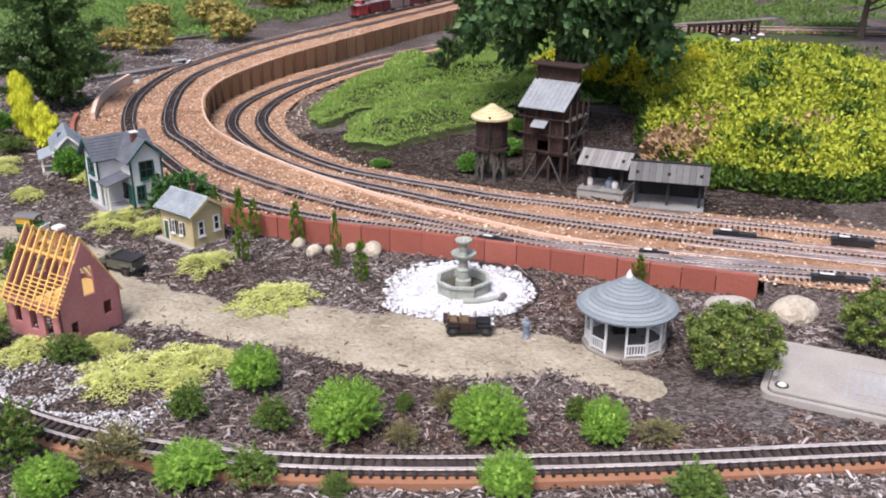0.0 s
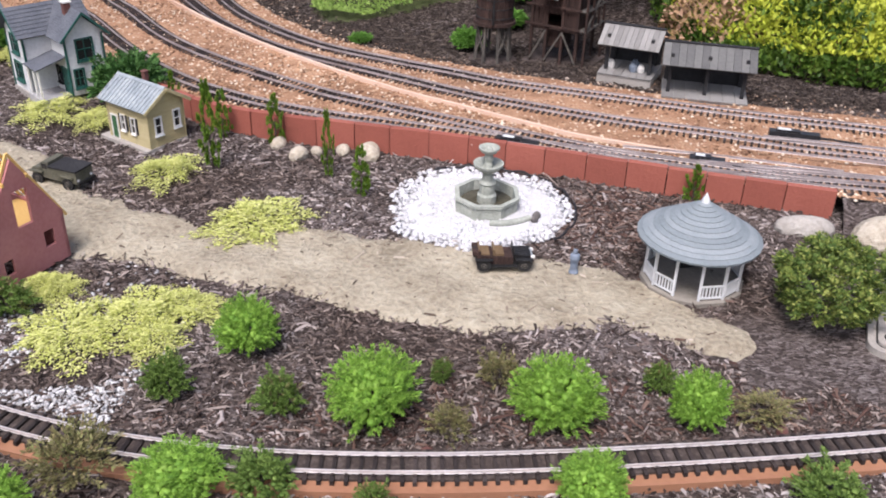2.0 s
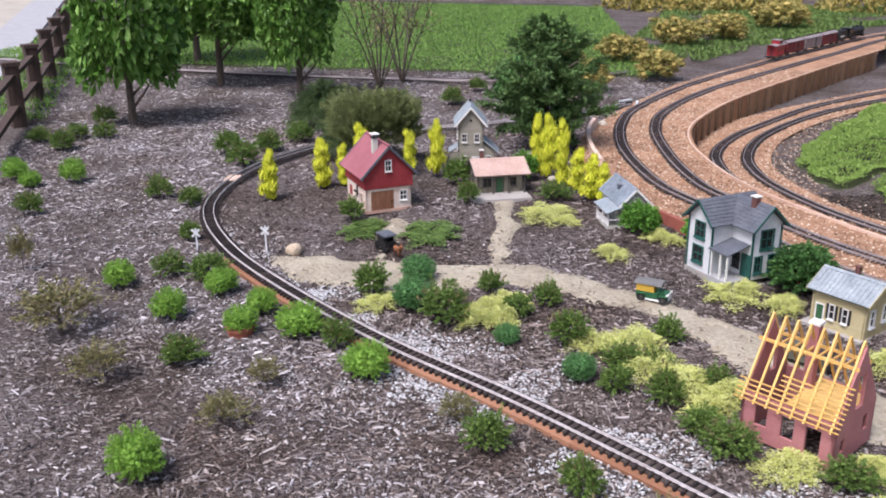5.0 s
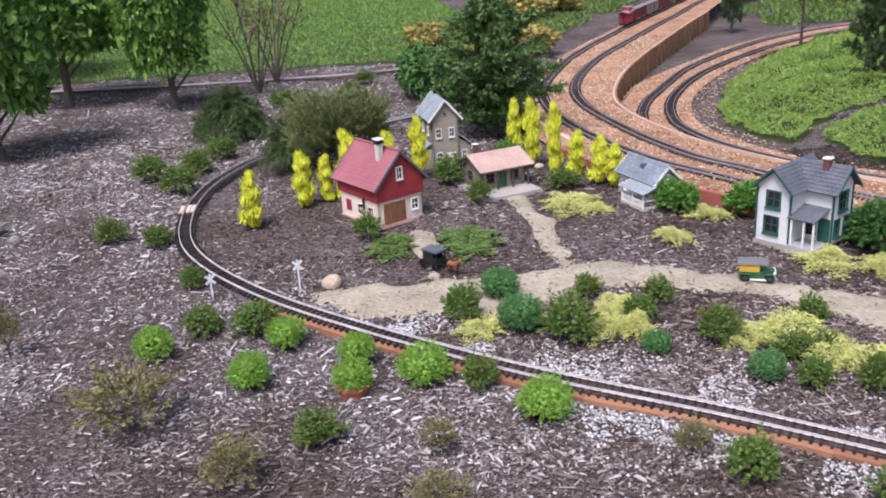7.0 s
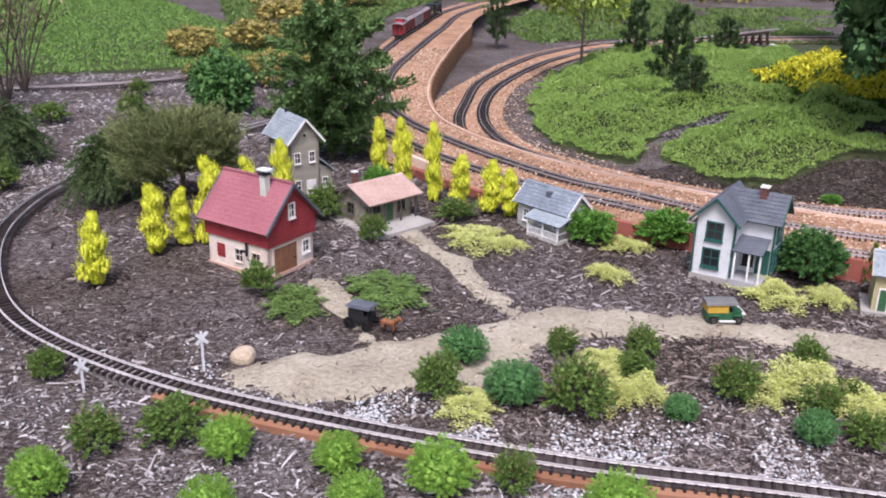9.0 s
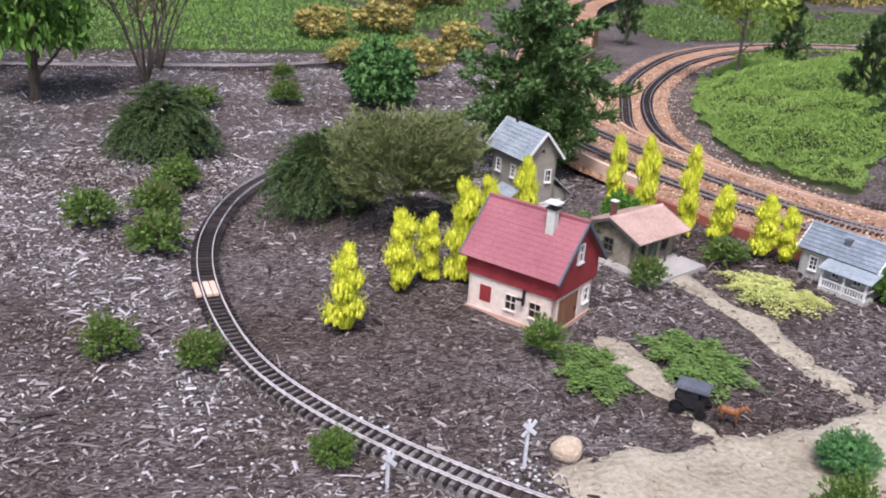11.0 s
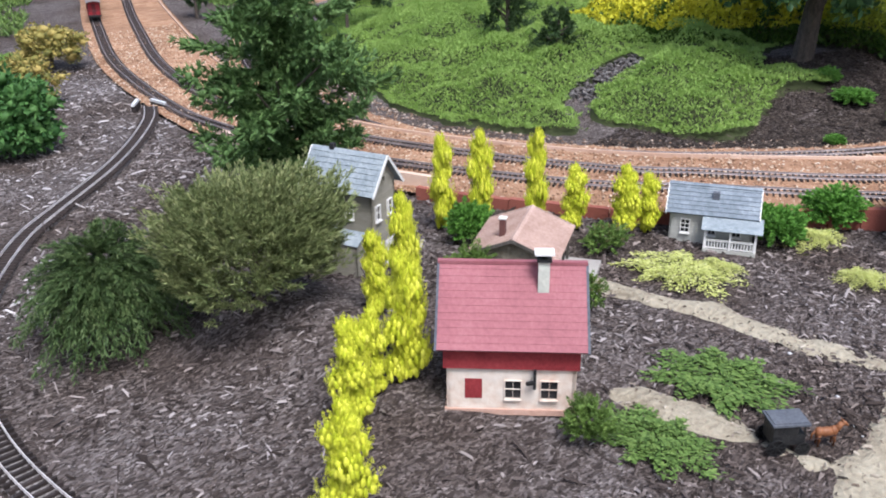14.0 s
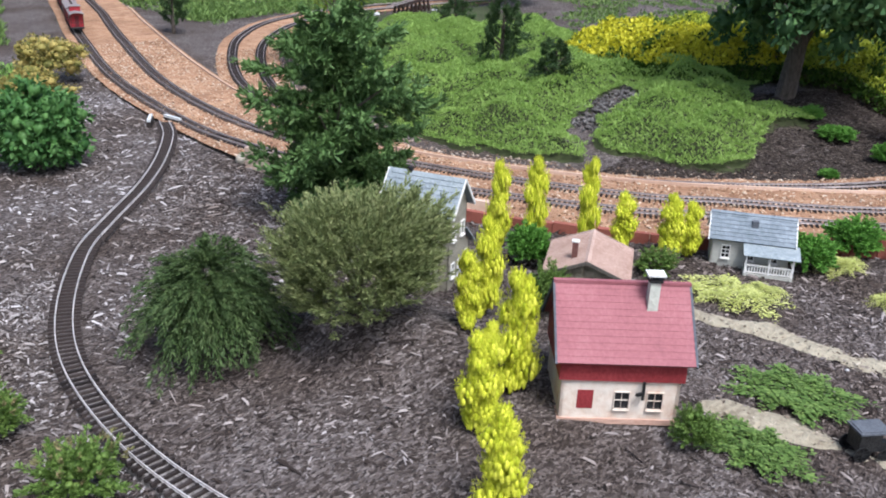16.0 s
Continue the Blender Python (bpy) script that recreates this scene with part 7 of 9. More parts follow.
# ---------- trees ----------
def tree(name, x, y, height, trunk_r, crown_mesh_, crown_w, crown_z0, crown_h, label, category="tree", lean=(0, 0), limbs=9, z=None):
    """A tapered trunk with limbs inside a crown of leaves."""
    rng = random.Random(int(x * 97) + int(y * 131))
    t = thing(name, pose(x, y, (h_at(x, y) if z is None else z) - 0.01), label, category)
    bm = bmesh.new()
    top = crown_z0 + crown_h * 0.8
    tube(bm, [(0, 0, -0.02), (lean[0] * 0.3, lean[1] * 0.3, top * 0.4), (lean[0], lean[1], top)], trunk_r, trunk_r * 0.25, 9)
    for k in range(limbs):
        a = 2 * math.pi * k / limbs + rng.uniform(-0.3, 0.3)
        z0 = crown_z0 * 0.85 + crown_h * 0.6 * k / limbs
        s = crown_w * 0.36 * rng.uniform(0.7, 1.1)
        u = 0.3 * z0 / (0.4 * top) if z0 < 0.4 * top else 0.3 + 0.7 * (z0 - 0.4 * top) / (0.6 * top)
        tube(bm, [(lean[0] * u, lean[1] * u, z0), (s * 0.5 * math.cos(a), s * 0.5 * math.sin(a), z0 + crown_h * 0.1), (s * math.cos(a), s * math.sin(a), z0 + crown_h * 0.22)], trunk_r * 0.4, trunk_r * 0.1, 5)
    part("trunk", bm, M["bark"], t)
    ob = new("crown", crown_mesh_)
    ob.parent = t
    ob.matrix_local = Matrix.LocRotScale((lean[0], lean[1], crown_z0), Euler((0, 0, rng.uniform(0, 6))), (crown_w, crown_w, crown_h))
    return t


pear = crown_mesh("leaf_crown", 21, 5200, 0.078, M["big_leaf"], "ball", width=0.55, spread=0.6, lumps=26, amount=0.3)
pear2 = crown_mesh("leaf_crown", 22, 5200, 0.078, M["big_leaf"], "ball", width=0.55, spread=0.6, lumps=26, amount=0.3)
tree("ornamental_tree", -5.2, 5.75, 1.3, 0.03, pear, 0.66, 0.12, 1.2, "small tree with large glossy hanging leaves")
tree("ornamental_tree", -5.5, 7.35, 1.3, 0.035, pear2, 0.85, 0.24, 1.1, "small tree with large glossy hanging leaves")
tree("ornamental_tree", -4.62, 7.08, 1.2, 0.03, pear, 0.55, 0.14, 1.1, "small tree with large glossy hanging leaves")
tree("ornamental_tree", -6.4, 8.4, 1.3, 0.04, pear2, 0.9, 0.3, 1.2, "small tree with large glossy hanging leaves")
PYRAMID = [(0, 0.26), (0.14, 0.48), (0.42, 0.5), (0.68, 0.42), (0.87, 0.27), (1, 0.1)]
holly = branch_sprays("conifer_crown", 31, "conifer_leaf", 64, 17, 16, 0.042, PYRAMID, rise=0.09)
inner = branch_sprays("conifer_crown", 32, "conifer_leaf", 60, 10, 14, 0.06, [(0, 0.25), (0.5, 0.18), (1, 0.02)])
ht = tree("evergreen_tree", -2.37, 5.8, 0.78, 0.022, holly, 0.64, 0.07, 0.68, "dense dark evergreen tree behind the village")
ob = new("inner_foliage", inner)
ob.parent = ht
ob.matrix_local = Matrix.LocRotScale((0.0, 0.0, 0.05), None, (0.6, 0.6, 0.6))
big = ball_tufts("broadleaf_crown", 41, "tree_leaf", 220, 100, 0.075, 0.036, 0.14, low=-0.75, width=0.6, fill=3000, up=0.1)
tree("shade_tree", 0.61, 5.33, 2.2, 0.06, big, 1.16, 0.2, 1.4, "large dark broadleaf tree behind the mine tower", limbs=14, lean=(0.04, -0.14))
pine = branch_sprays("pine_crown", 51, "pine_leaf", 34, 5, 30, 0.1, [(0, 0.42), (0.4, 0.5), (0.75, 0.36), (1, 0.1)], rise=0.1, width=0.14)
for x, y, w, h in ((-0.03, 6.46, 0.28, 0.27), (0.11, 6.97, 0.3, 0.46), (1.46, 8.52, 0.33, 0.4), (0.06, 10.57, 0.26, 0.45), (1.0, 9.3, 0.3, 0.5)):
    tree("young_pine", x, y, h, 0.02, pine, w, 0.1 if h > 0.4 else 0.03, h, "young dark pine tree on the grass")
tree("lime_tree", 0.14, 8.57, 1.2, 0.016, crown_mesh("lime_crown", 52, 2600, 0.06, M["lime_leaf"], "clump", width=0.5), 0.8, 0.32, 0.8, "slender tree with lime-green leaves on the lawn")
tree("red_maple", 4.1, 10.2, 1.0, 0.04, crown_mesh("maple_crown", 53, 3500, 0.07, M["maple_leaf"], "clump", width=0.4), 1.5, 0.33, 0.9, "small maroon-leaved maple tree", lean=(0.1, 0))


def twig_tree(x, y, seed, height):
    rng = random.Random(seed)
    t = thing("twiggy_tree", pose(x, y, h_at(x, y) - 0.01), "multi-stemmed twiggy tree with few leaves", "tree")
    pts = []
    for k in range(7):
        a = 2 * math.pi * k / 7 + rng.uniform(-0.3, 0.3)
        s = height * rng.uniform(0.25, 0.5)
        p1 = Vector((s * 0.35 * math.cos(a), s * 0.35 * math.sin(a), height * 0.4))
        p2 = Vector((s * math.cos(a), s * math.sin(a), height * rng.uniform(0.85, 1.1)))
        bm = bmesh.new()
        tube(bm, [(0, 0, 0), p1, p2], 0.009, 0.0025, 5)
        for j in range(6):
            q = p1.lerp(p2, rng.uniform(0, 0.9))
            e = q + Vector((rng.uniform(-0.15, 0.15), rng.uniform(-0.15, 0.15), rng.uniform(0.08, 0.24)))
            tube(bm, [q, q.lerp(e, 0.5) + Vector((0.01, 0, 0)), e], 0.004, 0.0015, 4)
            pts += [q.lerp(e, rng.uniform(0.2, 1.0))[:] for _ in range(9)]
        part("stem", bm, M["bark"], t)
    P = np.array(pts)
    g = np.random.default_rng(seed)
    ob = new("foliage", leaf_mesh("sparse_leaves", P + g.normal(0, 0.025, P.shape), g.normal(0, 1, P.shape), 0.03, g, M["russet_leaf"], 0.5))
    ob.parent = t


twig_tree(-4.12, 7.5, 4, 0.85)
twig_tree(-4.08, 7.9, 5, 0.8)


# ---------- ground cover, grass and shrub masses ----------
def area_points(n, x0, x1, y0, y1, field, seed, margin=0.0):
    rng = np.random.default_rng(seed)
    P = np.column_stack([rng.uniform(x0, x1, n), rng.uniform(y0, y1, n)])
    return P[field(P) > margin], rng


def stuff(name, me, label, category):
    return tagged(new(name, me), label, category, kind="stuff")


def cushions(q, seed=7, cell=0.21):
    """Overlapping rounded cushions of uneven size, with creases between them."""
    best = np.zeros(len(q))
    base = np.floor(q / cell)
    for dx in (-1, 0, 1):
        for dy in (-1, 0, 1):
            c = base + (dx, dy)
            h = np.sin(c @ np.array([127.1, 311.7]) + seed) * 43758.5453
            h = h - np.floor(h)
            g = np.sin(c @ np.array([269.5, 183.3]) + seed) * 28001.83
            g = g - np.floor(g)
            ctr = (c + 0.5 + 0.8 * (np.column_stack([h, g]) - 0.5)) * cell
            r = cell * (0.6 + 0.5 * np.modf(h * 7.31 + g * 3.17)[0])
            d2 = ((q - ctr) ** 2).sum(axis=1) / r ** 2
            best = np.maximum(best, np.sqrt(np.clip(1 - d2, 0, 1)) * (0.5 + 0.6 * np.modf(h * 13.7)[0]))
    return best


def bank_height(q):
    """Height of the spirea bank over the ground: domes that fall off at its edge."""
    x, y = q[:, 0], q[:, 1]
    front = y - np.interp(x, [0.9, 1.2, 1.6, 1.9, 4.0], [4.95, 4.28, 4.1, 4.14, 4.3])
    left = x - np.interp(y, [4.2, 4.9, 5.5, 5.9, 6.2, 6.6, 7.0], [1.14, 1.0, 0.98, 0.62, 0.46, 0.5, 0.66])
    back = np.interp(x, [0.5, 1.2, 2.1, 2.8, 4.0], [7.0, 7.1, 6.9, 6.3, 6.0]) - y
    e = np.minimum(np.minimum(front, left), back) + (hash_noise(x, y, 0.2, 41) - 0.5) * 0.16
    lump = 0.6 * cushions(q, 5, 0.15) + 0.4 * cushions(q, 9, 0.07)
    return np.where(e > 0, np.sqrt(np.clip(e / 0.3, 0, 1)) * (0.13 + 0.17 * lump), -1.0)


def mounds(q):
    return 0.008 + 0.135 * cushions(q, 7, 0.27) ** 1.6 + 0.035 * cushions(q + 3.3, 3, 0.1)


P, rng = area_points(430000, -1.4, 2.4, 4.9, 9.6, lambda q: np.minimum(patch_field(q, "lawn"), -bank_height(q)), 61)
hump = mounds(P)
slope = np.column_stack([mounds(P + (0.01, 0.0)) - hump, mounds(P + (0.0, 0.01)) - hump]) / 0.01
edge = np.clip(patch_field(P, "lawn") * 5, 0.3, 1)
bare = hash_noise(P[:, 0], P[:, 1], 0.16, 45) * 0.5 + hump * 5 > 0.25 + 0.1 * rng.uniform(0, 1, len(P))
P, hump, slope, edge = P[bare], hump[bare], slope[bare], edge[bare]
z = ground_height(P, False) + rng.uniform(0.84, 1, len(P)) * hump * edge + 0.004
N = np.column_stack([rng.normal(0, 0.2, len(P)) - slope[:, 0], rng.normal(0, 0.2, len(P)) - slope[:, 1], np.ones(len(P))])
stuff("ground_cover", leaf_mesh("ground_cover", np.column_stack([P, z]), N, 0.0165, rng, M["lawn_leaf"], 0.4, 0.5, lay=0.45), "dense low green ground cover inside the railway curve", "ground cover")
P, rng = area_points(110000, -9.0, -1.4, 8.1, 15.5, lambda q: patch_field(q, "back_lawn"), 62)
z = ground_height(P, False) + 0.015
N = np.column_stack([rng.normal(0, 0.3, len(P)), rng.normal(0, 0.3, len(P)), np.ones(len(P))])
stuff("lawn_grass", leaf_mesh("lawn_grass", np.column_stack([P, z]), N, 0.034, rng, M["grass_leaf"], 0.3, 0.7), "bright green mown grass of the back lawn", "grass")


def shrub_mass(name, centres, n, size, mat, seed, label, width=0.5, top_mat=None):
    """A bank of low shrubs: leaf domes over (x, y, radius, height) centres, as one mass."""
    rng = np.random.default_rng(seed)
    C = np.array(centres)
    w = C[:, 2] ** 2 * (0.5 + C[:, 3])
    i = rng.choice(len(C), n, p=w / w.sum())
    d, p = shell(n, rng, 0.0, 0.3)
    i = i[: len(d)]
    gz = ground_height(C[:, :2], False)
    lump = 0.85 + 0.3 * hash_noise(C[i, 0] + p[:, 0], C[i, 1] + p[:, 1], 0.12, seed)
    P = np.column_stack([C[i, 0] + p[:, 0] * C[i, 2] * lump, C[i, 1] + p[:, 1] * C[i, 2] * lump, gz[i] + p[:, 2] * C[i, 3] * lump])
    return stuff(name, leaf_mesh(name, P, d + np.array([0, 0, 0.5]), size, rng, M[mat], width, 0.9), label, "shrubs")


P, rng = area_points(330000, 0.4, 4.2, 4.0, 7.4, bank_height, 71)
hb = bank_height(P)
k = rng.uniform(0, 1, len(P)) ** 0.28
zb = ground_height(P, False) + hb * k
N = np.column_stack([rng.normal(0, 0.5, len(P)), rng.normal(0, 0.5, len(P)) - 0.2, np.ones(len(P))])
# greener leaves low down and in noise hollows, their dark colour doubling as shade
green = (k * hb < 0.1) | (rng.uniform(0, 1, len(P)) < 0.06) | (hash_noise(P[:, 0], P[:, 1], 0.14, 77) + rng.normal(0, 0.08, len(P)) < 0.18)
PZ = np.column_stack([P, zb])
lemon = ~green & (PZ[:, 0] < 1.45) & (PZ[:, 1] > 5.45)
green |= lemon
stuff("golden_shrubs", leaf_mesh("golden_shrubs", PZ[lemon], N[lemon], 0.025, rng, M["gold2_leaf"], 0.6, 0.7), "low bright lemon-yellow shrubs beside the tree", "shrubs")
stuff("spirea_bank", leaf_mesh("spirea_bank", PZ[~green], N[~green], 0.023, rng, M["gold_leaf"], 0.55, 0.7), "broad bank of yellow-green spirea shrubs", "shrubs")
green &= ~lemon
stuff("spirea_skirt", leaf_mesh("spirea_skirt", PZ[green], N[green], 0.03, rng, M["spirea_green_shade"], 0.55, 0.7), "green lower leaves of the shrub bank, darkened in colour for shade", "shrubs")
shrub_mass("spirea_flowers", [(1.1, 4.75, 0.14, 0.2), (1.22, 4.6, 0.14, 0.22), (1.6, 4.55, 0.18, 0.27), (1.75, 4.65, 0.16, 0.28), (1.3, 4.85, 0.16, 0.24)], 5000, 0.03, "pink_flower", 73, "faded pink flower heads on the shrub bank")
AZ = [ball_tufts("azalea_crown", 190 + k, "azalea_leaf", 60, 44, 0.1, 0.06, 0.2, width=0.5, squash=0.8) for k in range(3)]
for i, (x, y, w, h) in enumerate([(-2.5, 7.9, 0.34, 0.26), (-2.03, 8.62, 0.38, 0.3), (-2.46, 9.6, 0.46, 0.3), (-3.0, 9.3, 0.4, 0.26), (-1.62, 11.6, 0.5, 0.36), (-2.06, 11.0, 0.55, 0.34), (-2.9, 8.1, 0.26, 0.2), (-1.0, 13.0, 0.6, 0.4)]):
    plant("azalea", x, y, w, h, AZ[i % 3], "yellow and brown flowering shrub behind the railway", "shrub", "azaleas")
for i, (x, y, w, h) in enumerate([(0.32, 4.92, 0.2, 0.08), (0.15, 4.62, 0.14, 0.1), (0.42, 5.1, 0.16, 0.08), (-0.3, 4.72, 0.1, 0.05)]):
    plant("wild_weed", x, y, w, h, LEAFY[i % 2], "tuft of green weeds behind the sidings", "weed", "weeds", stem=False)


# ---------- loose wood chips, stones and gravel ----------
def chip_mesh(name, P, z, length, width, rng, mat):
    """Bent slivers lying on the ground."""
    n = len(P)
    a = rng.uniform(0, 2 * np.pi, n)
    k = np.exp(rng.normal(-0.38, 0.6, n))
    L = (length * k)[:, None]
    W = (width * rng.uniform(0.55, 1.5, n) * np.clip(k, 0.6, 1.6) ** 0.5)[:, None]
    tilt = rng.normal(0, 0.22, n)[:, None]
    d = np.column_stack([np.cos(a), np.sin(a), np.zeros(n)]) + np.column_stack([np.zeros(n), np.zeros(n), tilt[:, 0]])
    s = np.column_stack([-np.sin(a), np.cos(a), rng.normal(0, 0.3, n)])
    c = np.column_stack([P, z + 0.35 * W[:, 0] + np.abs(tilt[:, 0]) * L[:, 0] * 0.3])
    up = np.array([[0, 0, 1.0]])
    t0, t1 = rng.uniform(0.1, 0.5, n)[:, None], rng.uniform(0.05, 0.4, n)[:, None]
    V = np.stack([c - d * L / 2 - s * W * t0, c - d * L * 0.3 + up * W * 0.45, c - d * L / 2 + s * W * t0, c + d * L / 2 - s * W * t1, c + d * L * 0.3 + up * W * 0.45, c + d * L / 2 + s * W * t1], axis=1).reshape(-1, 3)
    k = np.arange(n)[:, None] * 6
    F = np.concatenate([k + np.array([[0, 1, 4, 3]]), k + np.array([[1, 2, 5, 4]])], axis=0)
    return quick_mesh(name, V, F, mat)


def stone_mesh(name, P, z, size, rng, mat, flat=0.6):
    n = len(P)
    r = (size * rng.uniform(0.4, 1.5, n))
    base = np.array([[1, 0, 0], [0, 1, 0], [-1, 0, 0], [0, -1, 0], [0, 0, 1], [0, 0, -1]], float)
    V = base[None] * r[:, None, None] * rng.uniform(0.6, 1.3, (n, 6, 1))
    V[:, :, 2] *= flat
    a = rng.uniform(0, 2 * np.pi, n)
    ca, sa = np.cos(a)[:, None], np.sin(a)[:, None]
    V = np.stack([V[:, :, 0] * ca - V[:, :, 1] * sa, V[:, :, 0] * sa + V[:, :, 1] * ca, V[:, :, 2]], axis=2)
    V += np.column_stack([P, z + r * 0.2])[:, None, :]
    k = np.arange(n)[:, None] * 6
    F = np.concatenate([k + np.array([t]) for t in ([0, 1, 4], [1, 2, 4], [2, 3, 4], [3, 0, 4], [1, 0, 5], [2, 1, 5], [3, 2, 5], [0, 3, 5])], axis=0)
    return quick_mesh(name, V.reshape(-1, 3), F, mat)


def mulch_field(q):
    earth = 1.0 - ((q[:, 0] - 0.86) / 0.26) ** 2 - ((q[:, 1] - 2.55) / 0.17) ** 2 + (hash_noise(q[:, 0], q[:, 1], 0.05, 19) - 0.5) * 1.6
    return np.minimum(np.minimum(-patch_field(q, "road") + 0.015, np.where(earth > 0, -1.0, 1.0)), np.minimum(-patch_field(q, "disc"), np.where(dist_to(q, edge_line[::8]) < 0.0, -1, 1) * 1.0))


inside = lambda q: np.where(dist_to(q, loop_line[::8]) < 0, 1, -1)
P, rng = area_points(270000, -5.6, 1.7, 1.75, 6.0, mulch_field, 81)
keep = (inside(P) < 0) & (np.abs(dist_to(P, loop_line[::8])) > np.where(P[:, 1] > 3.4, 0.0, 0.05))
P1 = P[keep]
P1 = P1[rng.uniform(0, 1, len(P1)) < 0.12 + 3.2 * hash_noise(P1[:, 0], P1[:, 1], 0.4, 14) * hash_noise(P1[:, 0], P1[:, 1], 0.13, 15)]
stuff("bark_chips", chip_mesh("bark_chips", P1, ground_height(P1), 0.0155, 0.0066, rng, M["chips"]), "loose pale grey bark chips outside the loop track", "wood chips")
P, rng = area_points(230000, -3.75, 1.7, 2.1, 7.2, mulch_field, 82)
P2 = P[(inside(P) > 0) & (np.abs(dist_to(P, loop_line[::8])) > np.where(P[:, 1] > 3.4, 0.0, 0.05))]
P2 = P2[rng.uniform(0, 1, len(P2)) < 0.1 + 2.6 * hash_noise(P2[:, 0], P2[:, 1], 0.35, 16) * hash_noise(P2[:, 0], P2[:, 1], 0.12, 17)]
P2 = P2[rng.uniform(0, 1, len(P2)) < np.where((P2[:, 0] < -2.65) & (P2[:, 1] > 3.95), 0.5, 1.0)]
stuff("dark_bark_chips", chip_mesh("dark_bark_chips", P2, ground_height(P2), 0.0165, 0.0064, rng, M["dark_chips"]), "loose dark bark chips around the model houses", "wood chips")
P, rng = area_points(36000, -6.5, -1.6, 5.4, 8.6, mulch_field, 83)
P = P[np.abs(dist_to(P, loop_line[::8])) > 0.05]
stuff("far_bark_chips", chip_mesh("far_bark_chips", P, ground_height(P), 0.02, 0.0068, rng, M["chips"]), "loose bark chips towards the back of the garden", "wood chips")
P, rng = area_points(26000, -3.2, 1.1, 2.3, 4.7, lambda q: patch_field(q, "road"), 84)
P = P[rng.uniform(0, 1, len(P)) < np.clip(1.0 - patch_field(P, "road") * 7, 0.22, 1) * (0.4 + 1.2 * hash_noise(P[:, 0], P[:, 1], 0.2, 12))]
stuff("road_litter", chip_mesh("road_litter", P, ground_height(P) + 0.006, 0.011, 0.0048, rng, M["road_bits"]), "bark crumbs scattered on the sandy road", "wood chips")
P, rng = area_points(5200, -0.2, 0.42, 2.86, 3.48, lambda q: patch_field(q, "disc"), 85, -0.015)
stuff("marble_chips", stone_mesh("marble_chips", P, ground_height(P) + 0.008, 0.0075, rng, M["white_stones"]), "white marble chips heaped round the fountain", "gravel")
# pale gravel beside the loop
for sd, x0, x1, side, near, wide, n in ((86, -1.05, -0.65, 1, 0.06, 0.12, 2600), (87, -2.75, -0.9, 1, 0.055, 0.09, 9000), (88, -2.4, -1.0, -1, 0.065, 0.08, 4200), (89, -3.4, -2.6, 1, 0.05, 0.05, 600), (90, -3.6, -2.4, -1, 0.06, 0.2, 600)):
    g = np.random.default_rng(sd)
    near_line = loop_line[(loop_line[:, 0] > x0) & (loop_line[:, 0] < x1) & (loop_line[:, 1] < 4.3)]
    nrm = sideways(near_line)
    k = g.integers(0, len(near_line), n)
    P = near_line[k, :2] - nrm[k] * (side * (near + g.exponential(wide, n)))[:, None] + g.normal(0, 0.012, (n, 2))
    P = P[(hash_noise(P[:, 0], P[:, 1], 0.1, sd) > 0.4) & (patch_field(P, "road") < 0)]
    stuff("pale_gravel", stone_mesh("pale_gravel", P, ground_height(P) + 0.002, 0.0048, g, M["pale_stones"]), "spilled whitish gravel beside the loop track", "gravel")


def bed_points(left, right, n, seed):
    g = np.random.default_rng(seed)
    a, b = resample(left, 700), resample(right, 700)
    k, t = g.integers(0, 700, n), g.uniform(0, 1, n)[:, None]
    P = a[k] * (1 - t) + b[k] * t + g.normal(0, 0.008, (n, 2))
    return P[(P[:, 0] < 2.6) & (P[:, 1] < 9.5)], g


P, g = bed_points(edge_line, plank_line, 42000, 91)
stuff("ballast_stones", stone_mesh("ballast_stones", P, z_outer(P[:, 1]) + 0.001, 0.0055, g, M["stones"]), "loose crushed-brick stones on the upper railway bed", "ballast")
P, g = bed_points(low_line, inner_line, 24000, 92)
stuff("ballast_stones", stone_mesh("ballast_stones", P, z_inner(P[:, 1]) + 0.001, 0.0055, g, M["stones"]), "loose crushed-brick stones on the lower railway bed", "ballast")
g = np.random.default_rng(93)
P = np.column_stack([g.uniform(-0.45, 0.45, 1500), g.uniform(5.8, 6.3, 1500)])
P = P[patch_field(P, "lawn") < 0.03]
stuff("bare_stones", stone_mesh("bare_stones", P, ground_height(P) + 0.012, 0.011, g, M["grey_rock"]), "bare patch of grey stones in the ground cover", "stones")
def verge(P, reach):
    d = -dist_to(P, inner_line[::3]) + (hash_noise(P[:, 0], P[:, 1], 0.2, 18) - 0.5) * 0.12
    return P[(d > -0.04) & (d < reach) & (patch_field(P, "lawn") < 0.03)]


